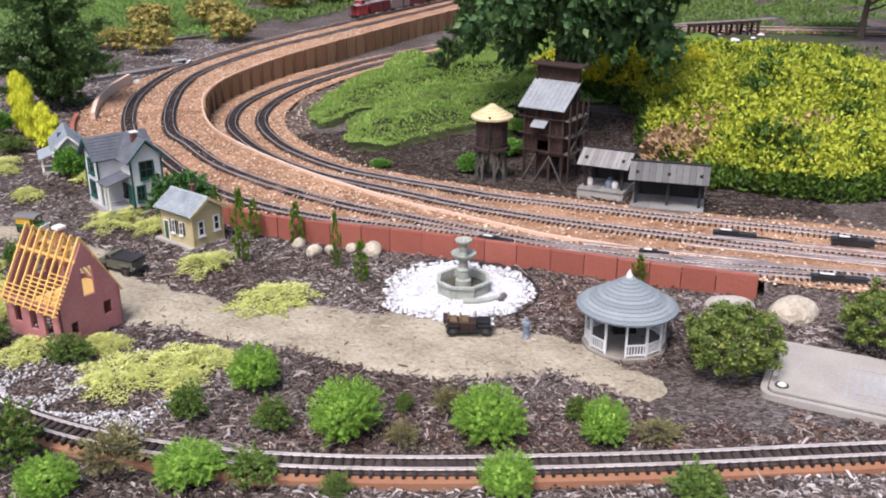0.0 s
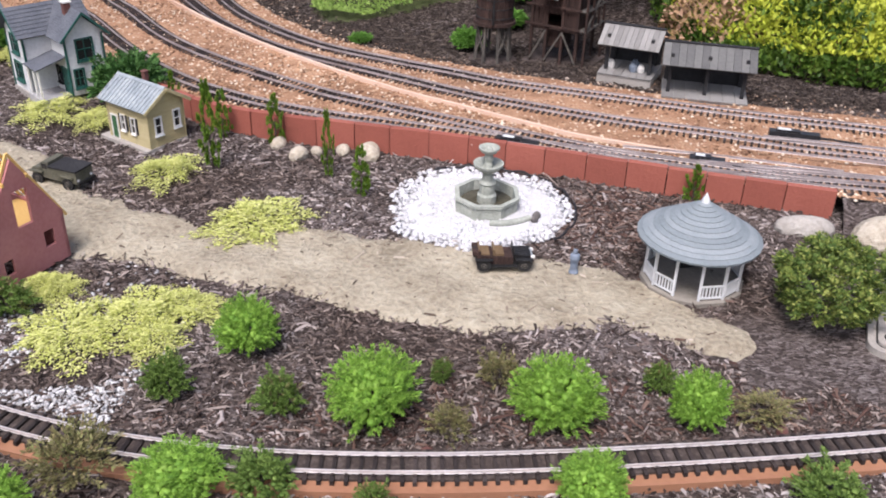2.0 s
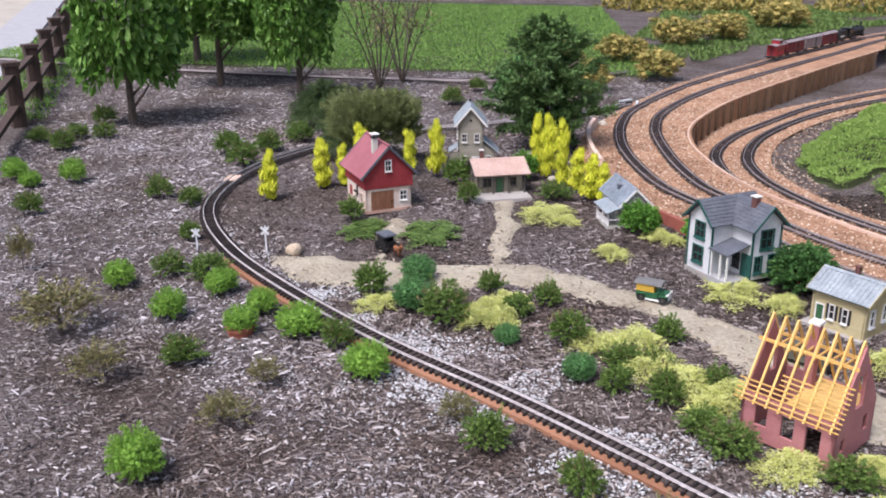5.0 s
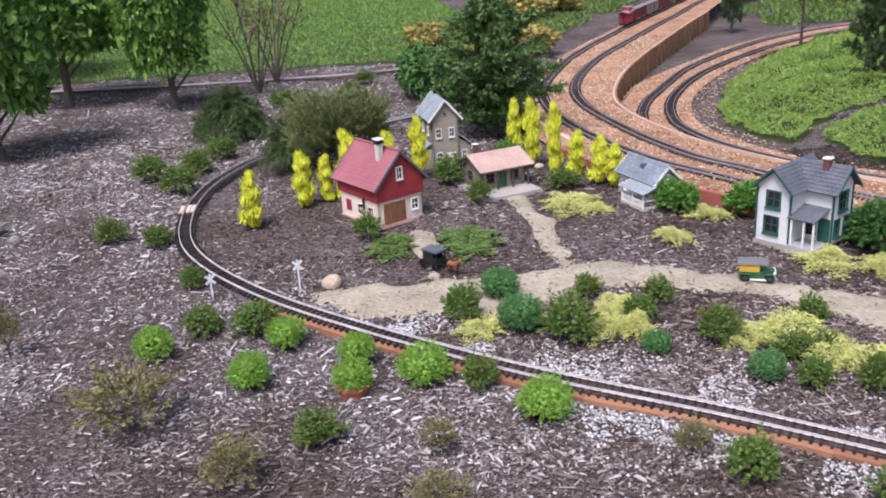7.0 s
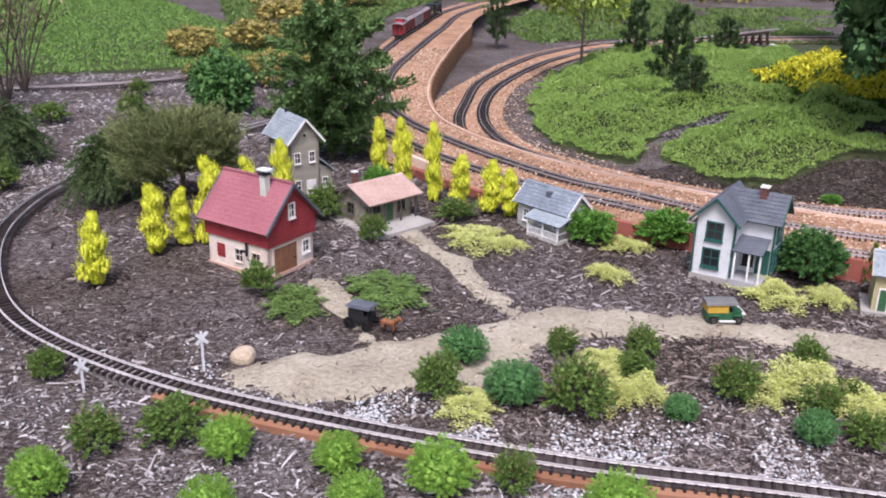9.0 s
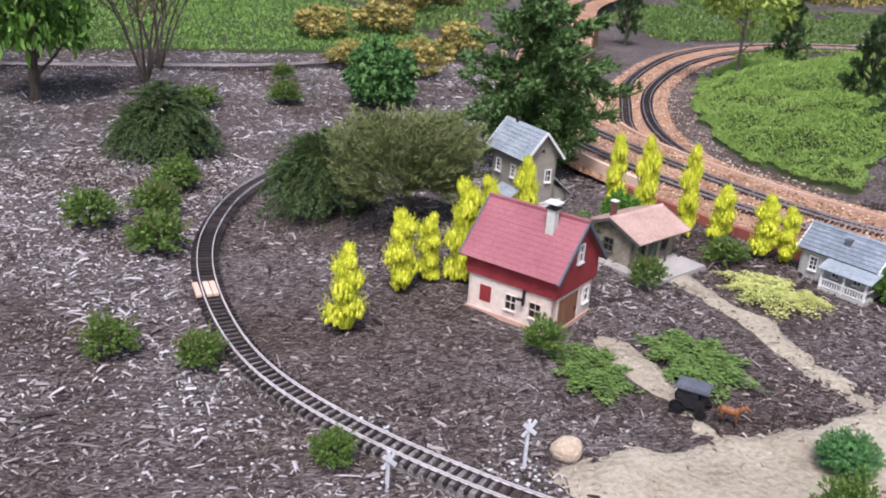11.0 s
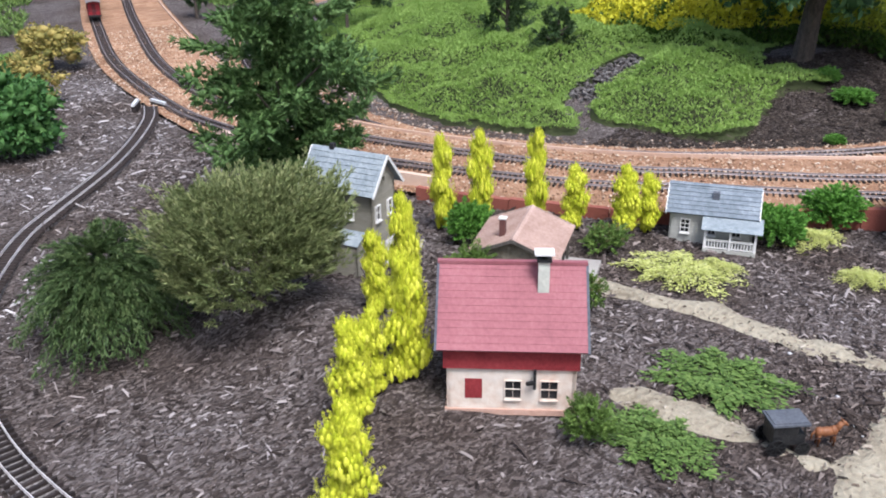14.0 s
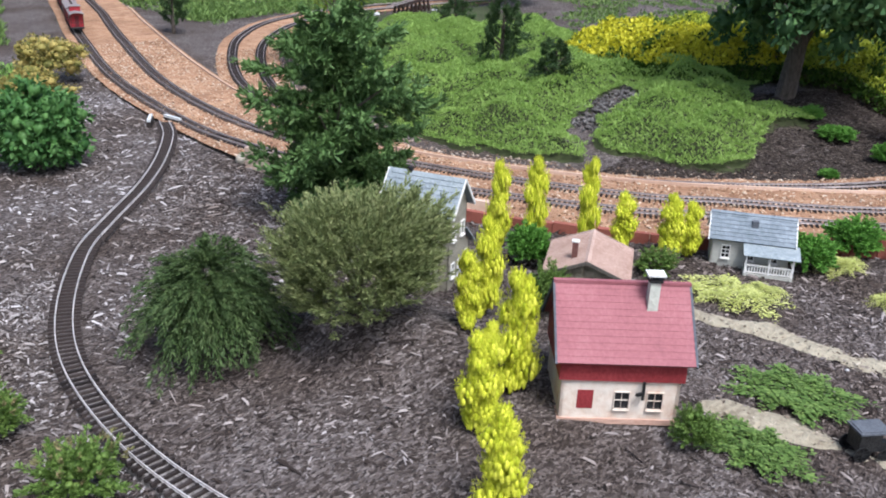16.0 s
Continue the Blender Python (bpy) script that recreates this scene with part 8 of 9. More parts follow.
P = verge(np.column_stack([g.uniform(-1.4, 2.2, 40000), g.uniform(3.6, 9.5, 40000)]), 0.15)
stuff("verge_gravel", stone_mesh("verge_gravel", P, ground_height(P), 0.0075, g, M["verge_stones"]), "brown gravel and dirt on the verge behind the sidings", "gravel")
# litter under the towers; the shade there is put into its colour
P = verge(np.column_stack([g.uniform(-1.2, 1.6, 75000), g.uniform(3.9, 5.6, 75000)]), 1.2)
stuff("verge_chips", chip_mesh("verge_chips", P, ground_height(P), 0.018, 0.006, g, M["soil_shade_chips"]), "leaf and bark litter on the verge behind the sidings, darkened for tree shade", "wood chips")
for sd, cx, cy, sx, sy, n in ((94, 0.5, 3.12, 0.12, 0.1, 1500), (95, 1.0, 2.4, 0.3, 0.1, 1600), (96, 0.1, 2.3, 0.35, 0.06, 1200), (97, -1.95, 5.5, 0.1, 0.2, 500)):
    g = np.random.default_rng(sd)
    P = np.column_stack([g.normal(cx, sx, n), g.normal(cy, sy, n)])
    P = P[(mulch_field(P) > 0) & (np.abs(dist_to(P, loop_line[::8])) > 0.055)]
    stuff("red_bark_chips", chip_mesh("red_bark_chips", P, ground_height(P) + 0.002, 0.018, 0.006, g, M["red_chips"]), "patch of reddish-brown bark chips", "wood chips")
P, rng = area_points(95000, -2.6, 1.6, 1.9, 3.6, mulch_field, 98)
P = P[np.abs(dist_to(P, loop_line[::8])) > 0.05]
stuff("shredded_bark", chip_mesh("shredded_bark", P, ground_height(P), 0.0135, 0.0052, rng, M["shreds"]), "thick layer of shredded brown bark round the road", "wood chips")

# ---------- the toy train on the outer track ----------
s_a = np.concatenate([[0], np.cumsum(np.linalg.norm(np.diff(track_a[:, :2], axis=0), axis=1))])
k_rear = int(np.argmin(np.hypot(track_a[:, 0] + 1.1, track_a[:, 1] - 9.95)))


def on_track(dist):
    """A pose on the outer track, that far ahead of the train's rear end, x along the rails."""
    u = s_a[k_rear] + dist
    p = [float(np.interp(u, s_a, track_a[:, k])) for k in range(2)]
    q = [float(np.interp(u + 0.02, s_a, track_a[:, k])) for k in range(2)]
    return Matrix.Translation((p[0], p[1], float(z_outer(p[1])) + 0.024)) @ Matrix.Rotation(math.atan2(q[1] - p[1], q[0] - p[0]), 4, "Z")


def wheel_bm(x, y, z, r, w, seg=16, hub=0.35):
    """A spoked-looking wheel with its axle along y."""
    bm = bmesh.new()
    lathe(bm, [(0.0, -w * 0.5), (r * hub, -w * 0.62), (r * hub, -w * 0.3), (r * 0.78, -w * 0.3), (r * 0.8, -w * 0.5), (r, -w * 0.5), (r, w * 0.5), (r * 0.8, w * 0.5), (r * 0.78, w * 0.3), (r * hub, w * 0.3), (r * hub, w * 0.62), (0.0, w * 0.5)], seg)
    bmesh.ops.rotate(bm, cent=(0, 0, 0), matrix=Matrix.Rotation(math.pi / 2, 3, "X"), verts=bm.verts[:])
    bmesh.ops.translate(bm, vec=(x, y, z), verts=bm.verts[:])
    return bm


def bogie(t, x):
    part("bogie", boxes((x - 0.04, x + 0.04, -0.027, -0.021, 0.006, 0.022), (x - 0.04, x + 0.04, 0.021, 0.027, 0.006, 0.022), (x - 0.012, x + 0.012, -0.022, 0.022, 0.01, 0.024)), M["iron"], t)
    for dx in (-0.026, 0.026):
        for sy in (-1, 1):
            part("wheel", wheel_bm(x + dx, sy * 0.019, 0.0135, 0.0135, 0.005), M["iron"], t)


def curved_roof(t, L, W, z, rise, mat, over=0.006):
    bm = bmesh.new()
    n = 8
    top = [(-W / 2 - over + (W + 2 * over) * i / n, z + rise * math.sin(math.pi * i / n)) for i in range(n + 1)]
    ring = [[bm.verts.new((x, y, zz)) for y, zz in top] + [bm.verts.new((x, y, zz - 0.004)) for y, zz in reversed(top)] for x in (-L / 2 - over, L / 2 + over)]
    k = len(ring[0])
    for i in range(k):
        bm.faces.new((ring[0][i], ring[0][(i + 1) % k], ring[1][(i + 1) % k], ring[1][i]))
    bm.faces.new(ring[0])
    bm.faces.new(list(reversed(ring[1])))
    return part("roof", bm, mat, t)


def boxcar(dist, mat, label):
    L, W = 0.4, 0.092
    t = thing("boxcar", on_track(dist + L / 2), label, "train car", "goods train")
    part("body", boxes((-L / 2, L / 2, -W / 2, W / 2, 0.03, 0.13)), mat, t)
    part("underframe", boxes((-L / 2 - 0.012, L / 2 + 0.012, -0.03, 0.03, 0.022, 0.03)), M["iron"], t)
    curved_roof(t, L, W, 0.13, 0.016, M["train_grey"])
    part("roof_walk", boxes((-L / 2, L / 2, -0.008, 0.008, 0.148, 0.151)), M["old_wood"], t)
    for sy in (-1, 1):
        a, b = sorted((sy * W / 2, sy * (W / 2 + 0.003)))
        part("sliding_door", boxes((-0.055, 0.035, a, b, 0.034, 0.124)), mat, t)
        # charcoal plate on the solid side, standing in for a shaded doorway
        part("dark_doorway_plate", boxes((0.036, 0.07, *sorted((sy * (W / 2 + 0.0004), sy * (W / 2 + 0.0014))), 0.036, 0.122)), M["shed_dark"], t)
        part("door_rail", boxes((-0.09, 0.09, *sorted((sy * W / 2, sy * (W / 2 + 0.0045))), 0.125, 0.129)), M["iron"], t)
        for k in range(7):
            x = -L / 2 + 0.004 + k * (L - 0.008) / 6
            if abs(x + 0.01) > 0.06:
                part("rib", boxes((x - 0.002, x + 0.002, *sorted((sy * W / 2, sy * (W / 2 + 0.002))), 0.031, 0.129)), mat, t)
    for x in (-0.13, 0.13):
        bogie(t, x)
    part("coupler", boxes((-L / 2 - 0.03, -L / 2 - 0.012, -0.004, 0.004, 0.022, 0.03)), M["iron"], t)


def caboose(dist):
    L, W = 0.28, 0.092
    t = thing("caboose", on_track(dist + L / 2), "bright red wooden caboose with a cupola, last of the train", "train car", "goods train")
    part("body", boxes((-0.095, 0.095, -W / 2, W / 2, 0.03, 0.125)), M["train_bright"], t)
    part("underframe", boxes((-L / 2, L / 2, -W / 2, W / 2, 0.022, 0.03)), M["iron"], t)
    curved_roof(t, L - 0.01, W, 0.125, 0.014, M["train_grey"])
    part("cupola", boxes((-0.02, 0.06, -0.038, 0.038, 0.135, 0.168)), M["train_bright"], t)
    part("cupola_roof", boxes((-0.026, 0.066, -0.043, 0.043, 0.168, 0.173)), M["train_grey"], t)
    for sy in (-1, 1):
        for x in (-0.06, 0.0, 0.05):
            part("window", boxes((x - 0.011, x + 0.011, *sorted((sy * W / 2, sy * (W / 2 + 0.0015))), 0.075, 0.105)), M["glass"], t)
        part("cupola_window", boxes((0.0, 0.04, *sorted((sy * 0.038, sy * 0.0395)), 0.145, 0.162)), M["glass"], t)
    for sx in (-1, 1):
        for sy in (-1, 1):
            bm = bmesh.new()
            tube(bm, [(sx * (L / 2 - 0.004), sy * 0.042, 0.03), (sx * (L / 2 - 0.004), sy * 0.042, 0.125)], 0.0018, 0.0018, 6)
            part("rail_post", bm, M["iron"], t)
        bm = bmesh.new()
        tube(bm, [(sx * (L / 2 - 0.004), -0.042, 0.065), (sx * (L / 2 - 0.004), 0.042, 0.065)], 0.0016, 0.0016, 6)
        part("end_rail", bm, M["iron"], t)
        part("door", boxes((*sorted((sx * 0.095, sx * 0.0965)), -0.014, 0.014, 0.032, 0.11)), M["train_red"], t)
    for x in (-0.085, 0.085):
        bogie(t, x)


def tender(dist):
    L = 0.27
    t = thing("tender", on_track(dist + L / 2), "black coal tender behind the steam engine", "train car", "goods train")
    part("tank", boxes((-L / 2, L / 2, -0.045, 0.045, 0.03, 0.1)), M["iron"], t)
    part("coal_bunker", boxes((-0.03, L / 2, -0.04, 0.04, 0.1, 0.125)), M["iron"], t)
    bm = bmesh.new()
    bmesh.ops.create_icosphere(bm, subdivisions=2, radius=0.035, matrix=Matrix.LocRotScale((0.05, 0, 0.122), None, (1.9, 0.95, 0.45)))
    part("coal", bm, M["shed_dark"], t)
    for sy in (-1, 1):
        part("lettering_bar", boxes((-0.06, 0.05, *sorted((sy * 0.045, sy * 0.0458)), 0.06, 0.074)), M["white_dirty"], t, "pale unreadable lettering bar")
    for x in (-0.08, 0.08):
        bogie(t, x)


def steam_engine(dist):
    L = 0.5
    t = thing("steam_engine", on_track(dist + L / 2), "black toy steam locomotive with domes and funnel", "locomotive", "goods train")
    bm = bmesh.new()
    lathe(bm, [(0.0, -0.1), (0.036, -0.1), (0.036, 0.19), (0.04, 0.19), (0.04, 0.235), (0.032, 0.24), (0.0, 0.242)], 20)
    bmesh.ops.rotate(bm, cent=(0, 0, 0), matrix=Matrix.Rotation(math.pi / 2, 3, "Y"), verts=bm.verts[:])
    bmesh.ops.translate(bm, vec=(0, 0, 0.088), verts=bm.verts[:])
    part("boiler", bm, M["iron"], t)
    part("cab", boxes((-0.21, -0.1, -0.047, -0.043, 0.04, 0.13), (-0.21, -0.1, 0.043, 0.047, 0.04, 0.13), (-0.104, -0.1, -0.043, 0.043, 0.04, 0.13), (-0.21, -0.1, -0.043, 0.043, 0.04, 0.045)), M["iron"], t)
    part("cab_roof", boxes((-0.225, -0.09, -0.053, 0.053, 0.13, 0.137)), M["iron"], t)
    for sy in (-1, 1):
        part("cab_window", boxes((-0.18, -0.13, *sorted((sy * 0.047, sy * 0.048)), 0.085, 0.118)), M["glass"], t)
        part("running_board", boxes((-0.1, 0.22, *sorted((sy * 0.03, sy * 0.05)), 0.055, 0.06)), M["iron"], t)
        part("cylinder", boxes((0.15, 0.21, *sorted((sy * 0.03, sy * 0.05)), 0.022, 0.05)), M["iron"], t)
        for x in (-0.09, -0.02, 0.05):
            part("drive_wheel", wheel_bm(x, sy * 0.024, 0.026, 0.026, 0.006, 20), M["iron"], t)
        part("pilot_wheel", wheel_bm(0.14, sy * 0.021, 0.013, 0.013, 0.005), M["iron"], t)
        part("side_rod", boxes((-0.095, 0.16, *sorted((sy * 0.029, sy * 0.032)), 0.022, 0.028)), M["tin"], t)
    part("frame", boxes((-0.2, 0.22, -0.02, 0.02, 0.03, 0.056)), M["iron"], t)
    for x, r, h in ((0.205, 0.013, 0.055), (0.1, 0.017, 0.028), (0.0, 0.017, 0.028)):
        part("funnel" if h > 0.05 else "dome", lathe(bmesh.new(), [(r, 0), (r * 0.85, h * 0.3), (r * 0.85, h * 0.8), (r * (1.25 if h > 0.05 else 0.5), h), (0, h)], 16, (x, 0, 0.12)), M["iron"], t)
    bm = bmesh.new()
    for k in range(7):
        beam(bm, (0.225, (k - 3) * 0.006, 0.04), (0.262, (k - 3) * 0.013, 0.008), 0.004)
    part("cowcatcher", bm, M["iron"], t)


caboose(0.0)
boxcar(0.31, M["train_red"], "maroon wooden boxcar with sliding door")
boxcar(0.745, M["train_grey"], "weathered grey boxcar with sliding door")
boxcar(1.18, M["train_red"], "maroon wooden boxcar with sliding door")
tender(1.615)
steam_engine(1.9)


# ---------- little road vehicles ----------
def prism(bm, pts, y0, y1):
    """A side outline of (x, z) points given width along y."""
    a, b = [bm.verts.new((x, y0, z)) for x, z in pts], [bm.verts.new((x, y1, z)) for x, z in pts]
    bm.faces.new(a)
    bm.faces.new(list(reversed(b)))
    for i in range(len(pts)):
        j = (i + 1) % len(pts)
        bm.faces.new((a[i], b[i], b[j], a[j]))
    return bm


def road_wheels(t, xs, half, r, w):
    for x in xs:
        for sy in (-1, 1):
            wh = part("wheel", wheel_bm(x, sy * half, r, r, w, 20), M["rubber"], t)
            part("hub", wheel_bm(x, sy * (half + w * 0.15), r, r * 0.45, w, 12), M["grey_wood"], wh)


def open_car():
    t = thing("open_car", house_pose(0.155, 2.86, 2, 0.012) @ Matrix.Diagonal((1.05, 1.05, 0.85, 1.0)), "black open vintage army car with tan seats beside the fountain", "toy car")
    part("chassis", boxes((-0.062, 0.066, -0.02, 0.02, 0.012, 0.018)), M["iron"], t)
    part("tub", prism(bmesh.new(), [(-0.062, 0.018), (0.02, 0.018), (0.02, 0.04), (-0.062, 0.046)], -0.024, 0.024), M["old_wood"], t)
    part("hood", prism(bmesh.new(), [(0.022, 0.018), (0.062, 0.018), (0.062, 0.04), (0.022, 0.045)], -0.017, 0.017), M["iron"], t)
    part("radiator", boxes((0.0622, 0.066, -0.015, 0.015, 0.016, 0.042)), M["tin"], t, "dull silver radiator")
    for x in (-0.045, -0.012):
        part("seat", boxes((x - 0.011, x + 0.011, -0.02, 0.02, 0.041, 0.049), (x - 0.014, x - 0.01, -0.02, 0.02, 0.045, 0.062)), M["tan_paint"], t, "tan canvas seat")
    part("folded_top", boxes((-0.072, -0.054, -0.022, 0.022, 0.045, 0.057)), M["old_wood"], t)
    part("windscreen", boxes((0.019, 0.021, -0.021, -0.019, 0.04, 0.066), (0.019, 0.021, 0.019, 0.021, 0.04, 0.066), (0.019, 0.021, -0.021, 0.021, 0.064, 0.066), (0.019, 0.021, -0.021, 0.021, 0.04, 0.043)), M["iron"], t)
    for sy in (-1, 1):
        part("running_board", boxes((-0.03, 0.03, *sorted((sy * 0.024, sy * 0.033)), 0.014, 0.017)), M["iron"], t)
        for x in (-0.046, 0.046):
            part("mudguard", boxes((x - 0.02, x + 0.02, *sorted((sy * 0.022, sy * 0.034)), 0.034, 0.037)), M["iron"], t)
        part("headlight", lathe(bmesh.new(), [(0.0, 0), (0.005, 0.001), (0.005, 0.006), (0, 0.007)], 10, (0.066, sy * 0.017, 0.034)), M["white_dirty"], t)
    road_wheels(t, (-0.046, 0.046), 0.028, 0.0165, 0.006)
    part("spare_wheel", lathe(bmesh.new(), [(0.004, -0.003), (0.0155, -0.003), (0.0155, 0.003), (0.004, 0.003)], 18, (-0.05, 0, 0.06)), M["rubber"], t, m=pose(-0.1265, 0, -0.007, 0, 90, 0))


def army_truck():
    t = thing("army_truck", house_pose(-1.03, 3.27, 158, 0.01), "dark olive army pickup truck with flat canvas-covered bed", "toy truck")
    part("bed", boxes((-0.072, 0.018, -0.033, 0.033, 0.022, 0.056)), M["army"], t)
    part("bed_cover", boxes((-0.075, 0.019, -0.035, 0.035, 0.0562, 0.061)), M["shed_dark"], t, "charcoal flat bed cover")
    part("cab", prism(bmesh.new(), [(0.019, 0.022), (0.05, 0.022), (0.05, 0.048), (0.042, 0.068), (0.019, 0.07)], -0.031, 0.031), M["army"], t)
    part("hood", prism(bmesh.new(), [(0.0505, 0.022), (0.084, 0.022), (0.084, 0.042), (0.0505, 0.048)], -0.026, 0.026), M["army"], t)
    part("windscreen", prism(bmesh.new(), [(0.0503, 0.05), (0.0513, 0.05), (0.0448, 0.066), (0.0438, 0.066)], -0.026, 0.026), M["glass"], t)
    for sy in (-1, 1):
        part("side_window", boxes((0.024, 0.042, *sorted((sy * 0.031, sy * 0.032)), 0.05, 0.064)), M["glass"], t)
        part("tail_lamp", boxes((-0.0735, -0.072, sy * 0.026 - 0.004, sy * 0.026 + 0.004, 0.028, 0.034)), M["white_dirty"], t)
        for x in (-0.042, 0.06):
            part("mudguard", boxes((x - 0.021, x + 0.021, *sorted((sy * 0.03, sy * 0.039)), 0.037, 0.041)), M["army"], t)
    part("bumper", boxes((-0.079, -0.074, -0.033, 0.033, 0.018, 0.026)), M["iron"], t)
    road_wheels(t, (-0.042, 0.06), 0.033, 0.0175, 0.009)


def delivery_truck():
    t = thing("delivery_truck", house_pose(-1.51, 3.635, -12, 0.012), "vintage green and ochre delivery truck on the sandy road", "toy truck")
    part("lower_body", boxes((-0.055, 0.022, -0.026, 0.026, 0.014, 0.036)), M["truck_green"], t)
    part("box", boxes((-0.055, 0.008, -0.025, 0.025, 0.0362, 0.062)), M["truck_yellow"], t, "ochre upper box")
    roof = bmesh.new()
    sweep(roof, np.array([(-0.062, 0, 0.0625), (-0.01, 0, 0.0635), (0.034, 0, 0.0625)]), [(-0.03, 0.0), (0.03, 0.0), (0.026, 0.006), (0.014, 0.01), (-0.014, 0.01), (-0.026, 0.006)])
    part("roof", roof, M["shed_roof_dark"], t, "grey curved canvas roof")
    for x in (0.021, ):
        for sy in (-1, 1):
            part("cab_post", boxes((x, x + 0.003, sy * 0.024 - 0.0015, sy * 0.024 + 0.0015, 0.036, 0.062)), M["truck_green"], t)
    part("hood", prism(bmesh.new(), [(0.023, 0.014), (0.056, 0.014), (0.056, 0.036), (0.023, 0.042)], -0.018, 0.018), M["truck_green"], t)
    part("radiator", boxes((0.0562, 0.059, -0.016, 0.016, 0.014, 0.037)), M["white_dirty"], t)
    for sy in (-1, 1):
        part("headlight", lathe(bmesh.new(), [(0.0, 0), (0.005, 0.001), (0.005, 0.006), (0, 0.007)], 10, (0.055, sy * 0.022, 0.03)), M["white_dirty"], t)
        part("running_board", boxes((-0.02, 0.03, *sorted((sy * 0.026, sy * 0.034)), 0.01, 0.013)), M["white_dirty"], t)
        for x in (-0.036, 0.04):
            part("mudguard", boxes((x - 0.016, x + 0.016, *sorted((sy * 0.024, sy * 0.033)), 0.028, 0.031)), M["truck_green"], t)
    road_wheels(t, (-0.036, 0.04), 0.0275, 0.0145, 0.006)


def buggy():
    t = thing("horse_buggy", house_pose(-2.58, 3.82, -40, 0.018) @ Matrix.Diagonal((0.78, 0.8, 0.72, 1)), "black closed horse-drawn buggy with spoked wheels", "buggy")
    part("body", boxes((-0.045, 0.04, -0.03, 0.03, 0.03, 0.062)), M["iron"], t)
    part("side_panel", boxes((-0.045, 0.02, -0.03, -0.028, 0.0622, 0.092), (-0.045, 0.02, 0.028, 0.03, 0.0622, 0.092), (-0.045, -0.043, -0.028, 0.028, 0.0622, 0.092)), M["iron"], t)
    part("roof", boxes((-0.052, 0.047, -0.036, 0.036, 0.0922, 0.099), (-0.046, 0.041, -0.03, 0.03, 0.099, 0.102)), M["dark_roof"], t, "dark blue-grey padded roof")
    part("seat", boxes((-0.03, 0.0, -0.026, 0.026, 0.0622, 0.07)), M["shed_dark"], t)
    for sy in (-1, 1):
        part("roof_post", boxes((0.036, 0.039, sy * 0.028 - 0.0015, sy * 0.028 + 0.0015, 0.062, 0.0922)), M["iron"], t)
        bm = bmesh.new()
        tube(bm, [(0.04, sy * 0.018, 0.034), (0.09, sy * 0.016, 0.036), (0.135, sy * 0.014, 0.042)], 0.0016, 0.0013, 6)
        part("shaft", bm, M["old_wood"], t)
        for x, r in ((-0.036, 0.026), (0.034, 0.02)):
            bm = bmesh.new()
            lathe(bm, [(r * 0.86, -0.0015), (r, -0.0015), (r, 0.0015), (r * 0.86, 0.0015), (r * 0.86, -0.0015)], 22)
            for k in range(8):
                a = math.pi * k / 4
                beam(bm, (0, 0, 0), (r * 0.9 * math.cos(a), r * 0.9 * math.sin(a), 0), 0.0022)
            bmesh.ops.rotate(bm, cent=(0, 0, 0), matrix=Matrix.Rotation(math.pi / 2, 3, "X"), verts=bm.verts[:])
            bmesh.ops.translate(bm, vec=(x, sy * 0.036, r), verts=bm.verts[:])
            part("wheel", bm, M["iron"], t)


def horse():
    bm = bmesh.new()
    ball = lambda x, y, z, a, b, c: bmesh.ops.create_icosphere(bm, subdivisions=2, radius=1.0, matrix=Matrix.LocRotScale((x, y, z), None, (a, b, c)))
    ball(0, 0, 0.05, 0.034, 0.016, 0.018)
    ball(-0.024, 0, 0.051, 0.017, 0.016, 0.018)
    ball(0.024, 0, 0.053, 0.016, 0.015, 0.019)
    tube(bm, [(0.03, 0, 0.055), (0.043, 0, 0.072), (0.05, 0, 0.084)], 0.012, 0.008, 10)
    tube(bm, [(0.046, 0, 0.086), (0.058, 0, 0.08), (0.069, 0, 0.071)], 0.0085, 0.005, 10)
    for x, y in ((0.026, 0.009), (0.026, -0.009), (-0.026, 0.009), (-0.026, -0.009)):
        tube(bm, [(x, y, 0.045), (x + 0.001, y, 0.022), (x, y, 0.0)], 0.007, 0.004, 8)
    tube(bm, [(-0.038, 0, 0.056), (-0.047, 0, 0.042), (-0.048, 0, 0.02)], 0.004, 0.0025, 7)
    for sy in (-1, 1):
        tube(bm, [(0.047, sy * 0.004, 0.09), (0.046, sy * 0.005, 0.099)], 0.0025, 0.0008, 5)
    ob = part("toy_horse", bm, M["horse"])
    ob.matrix_basis = house_pose(-2.513, 3.765, -40, 0.018) @ Matrix.Diagonal((0.62, 0.62, 0.62, 1))
    me = ob.data
    me.polygons.foreach_set("use_smooth", np.ones(len(me.polygons), dtype=bool))
    tagged(ob, "chestnut toy horse harnessed before the black buggy", "figurine")


def figurine():
    bm = lathe(bmesh.new(), [(0.011, 0), (0.012, 0.003), (0.009, 0.01), (0.0095, 0.03), (0.0125, 0.042), (0.011, 0.05), (0.004, 0.053), (0.0055, 0.058), (0.0045, 0.064), (0.0, 0.066)], 14)
    ob = part("figurine", bm, M["blue_grey"])
    ob.matrix_basis = house_pose(0.323, 2.83, 0, 0.01)
    tagged(ob, "small faded blue-grey toy figurine on the road", "figurine")


open_car()
army_truck()
delivery_truck()
buggy()
horse()
figurine()


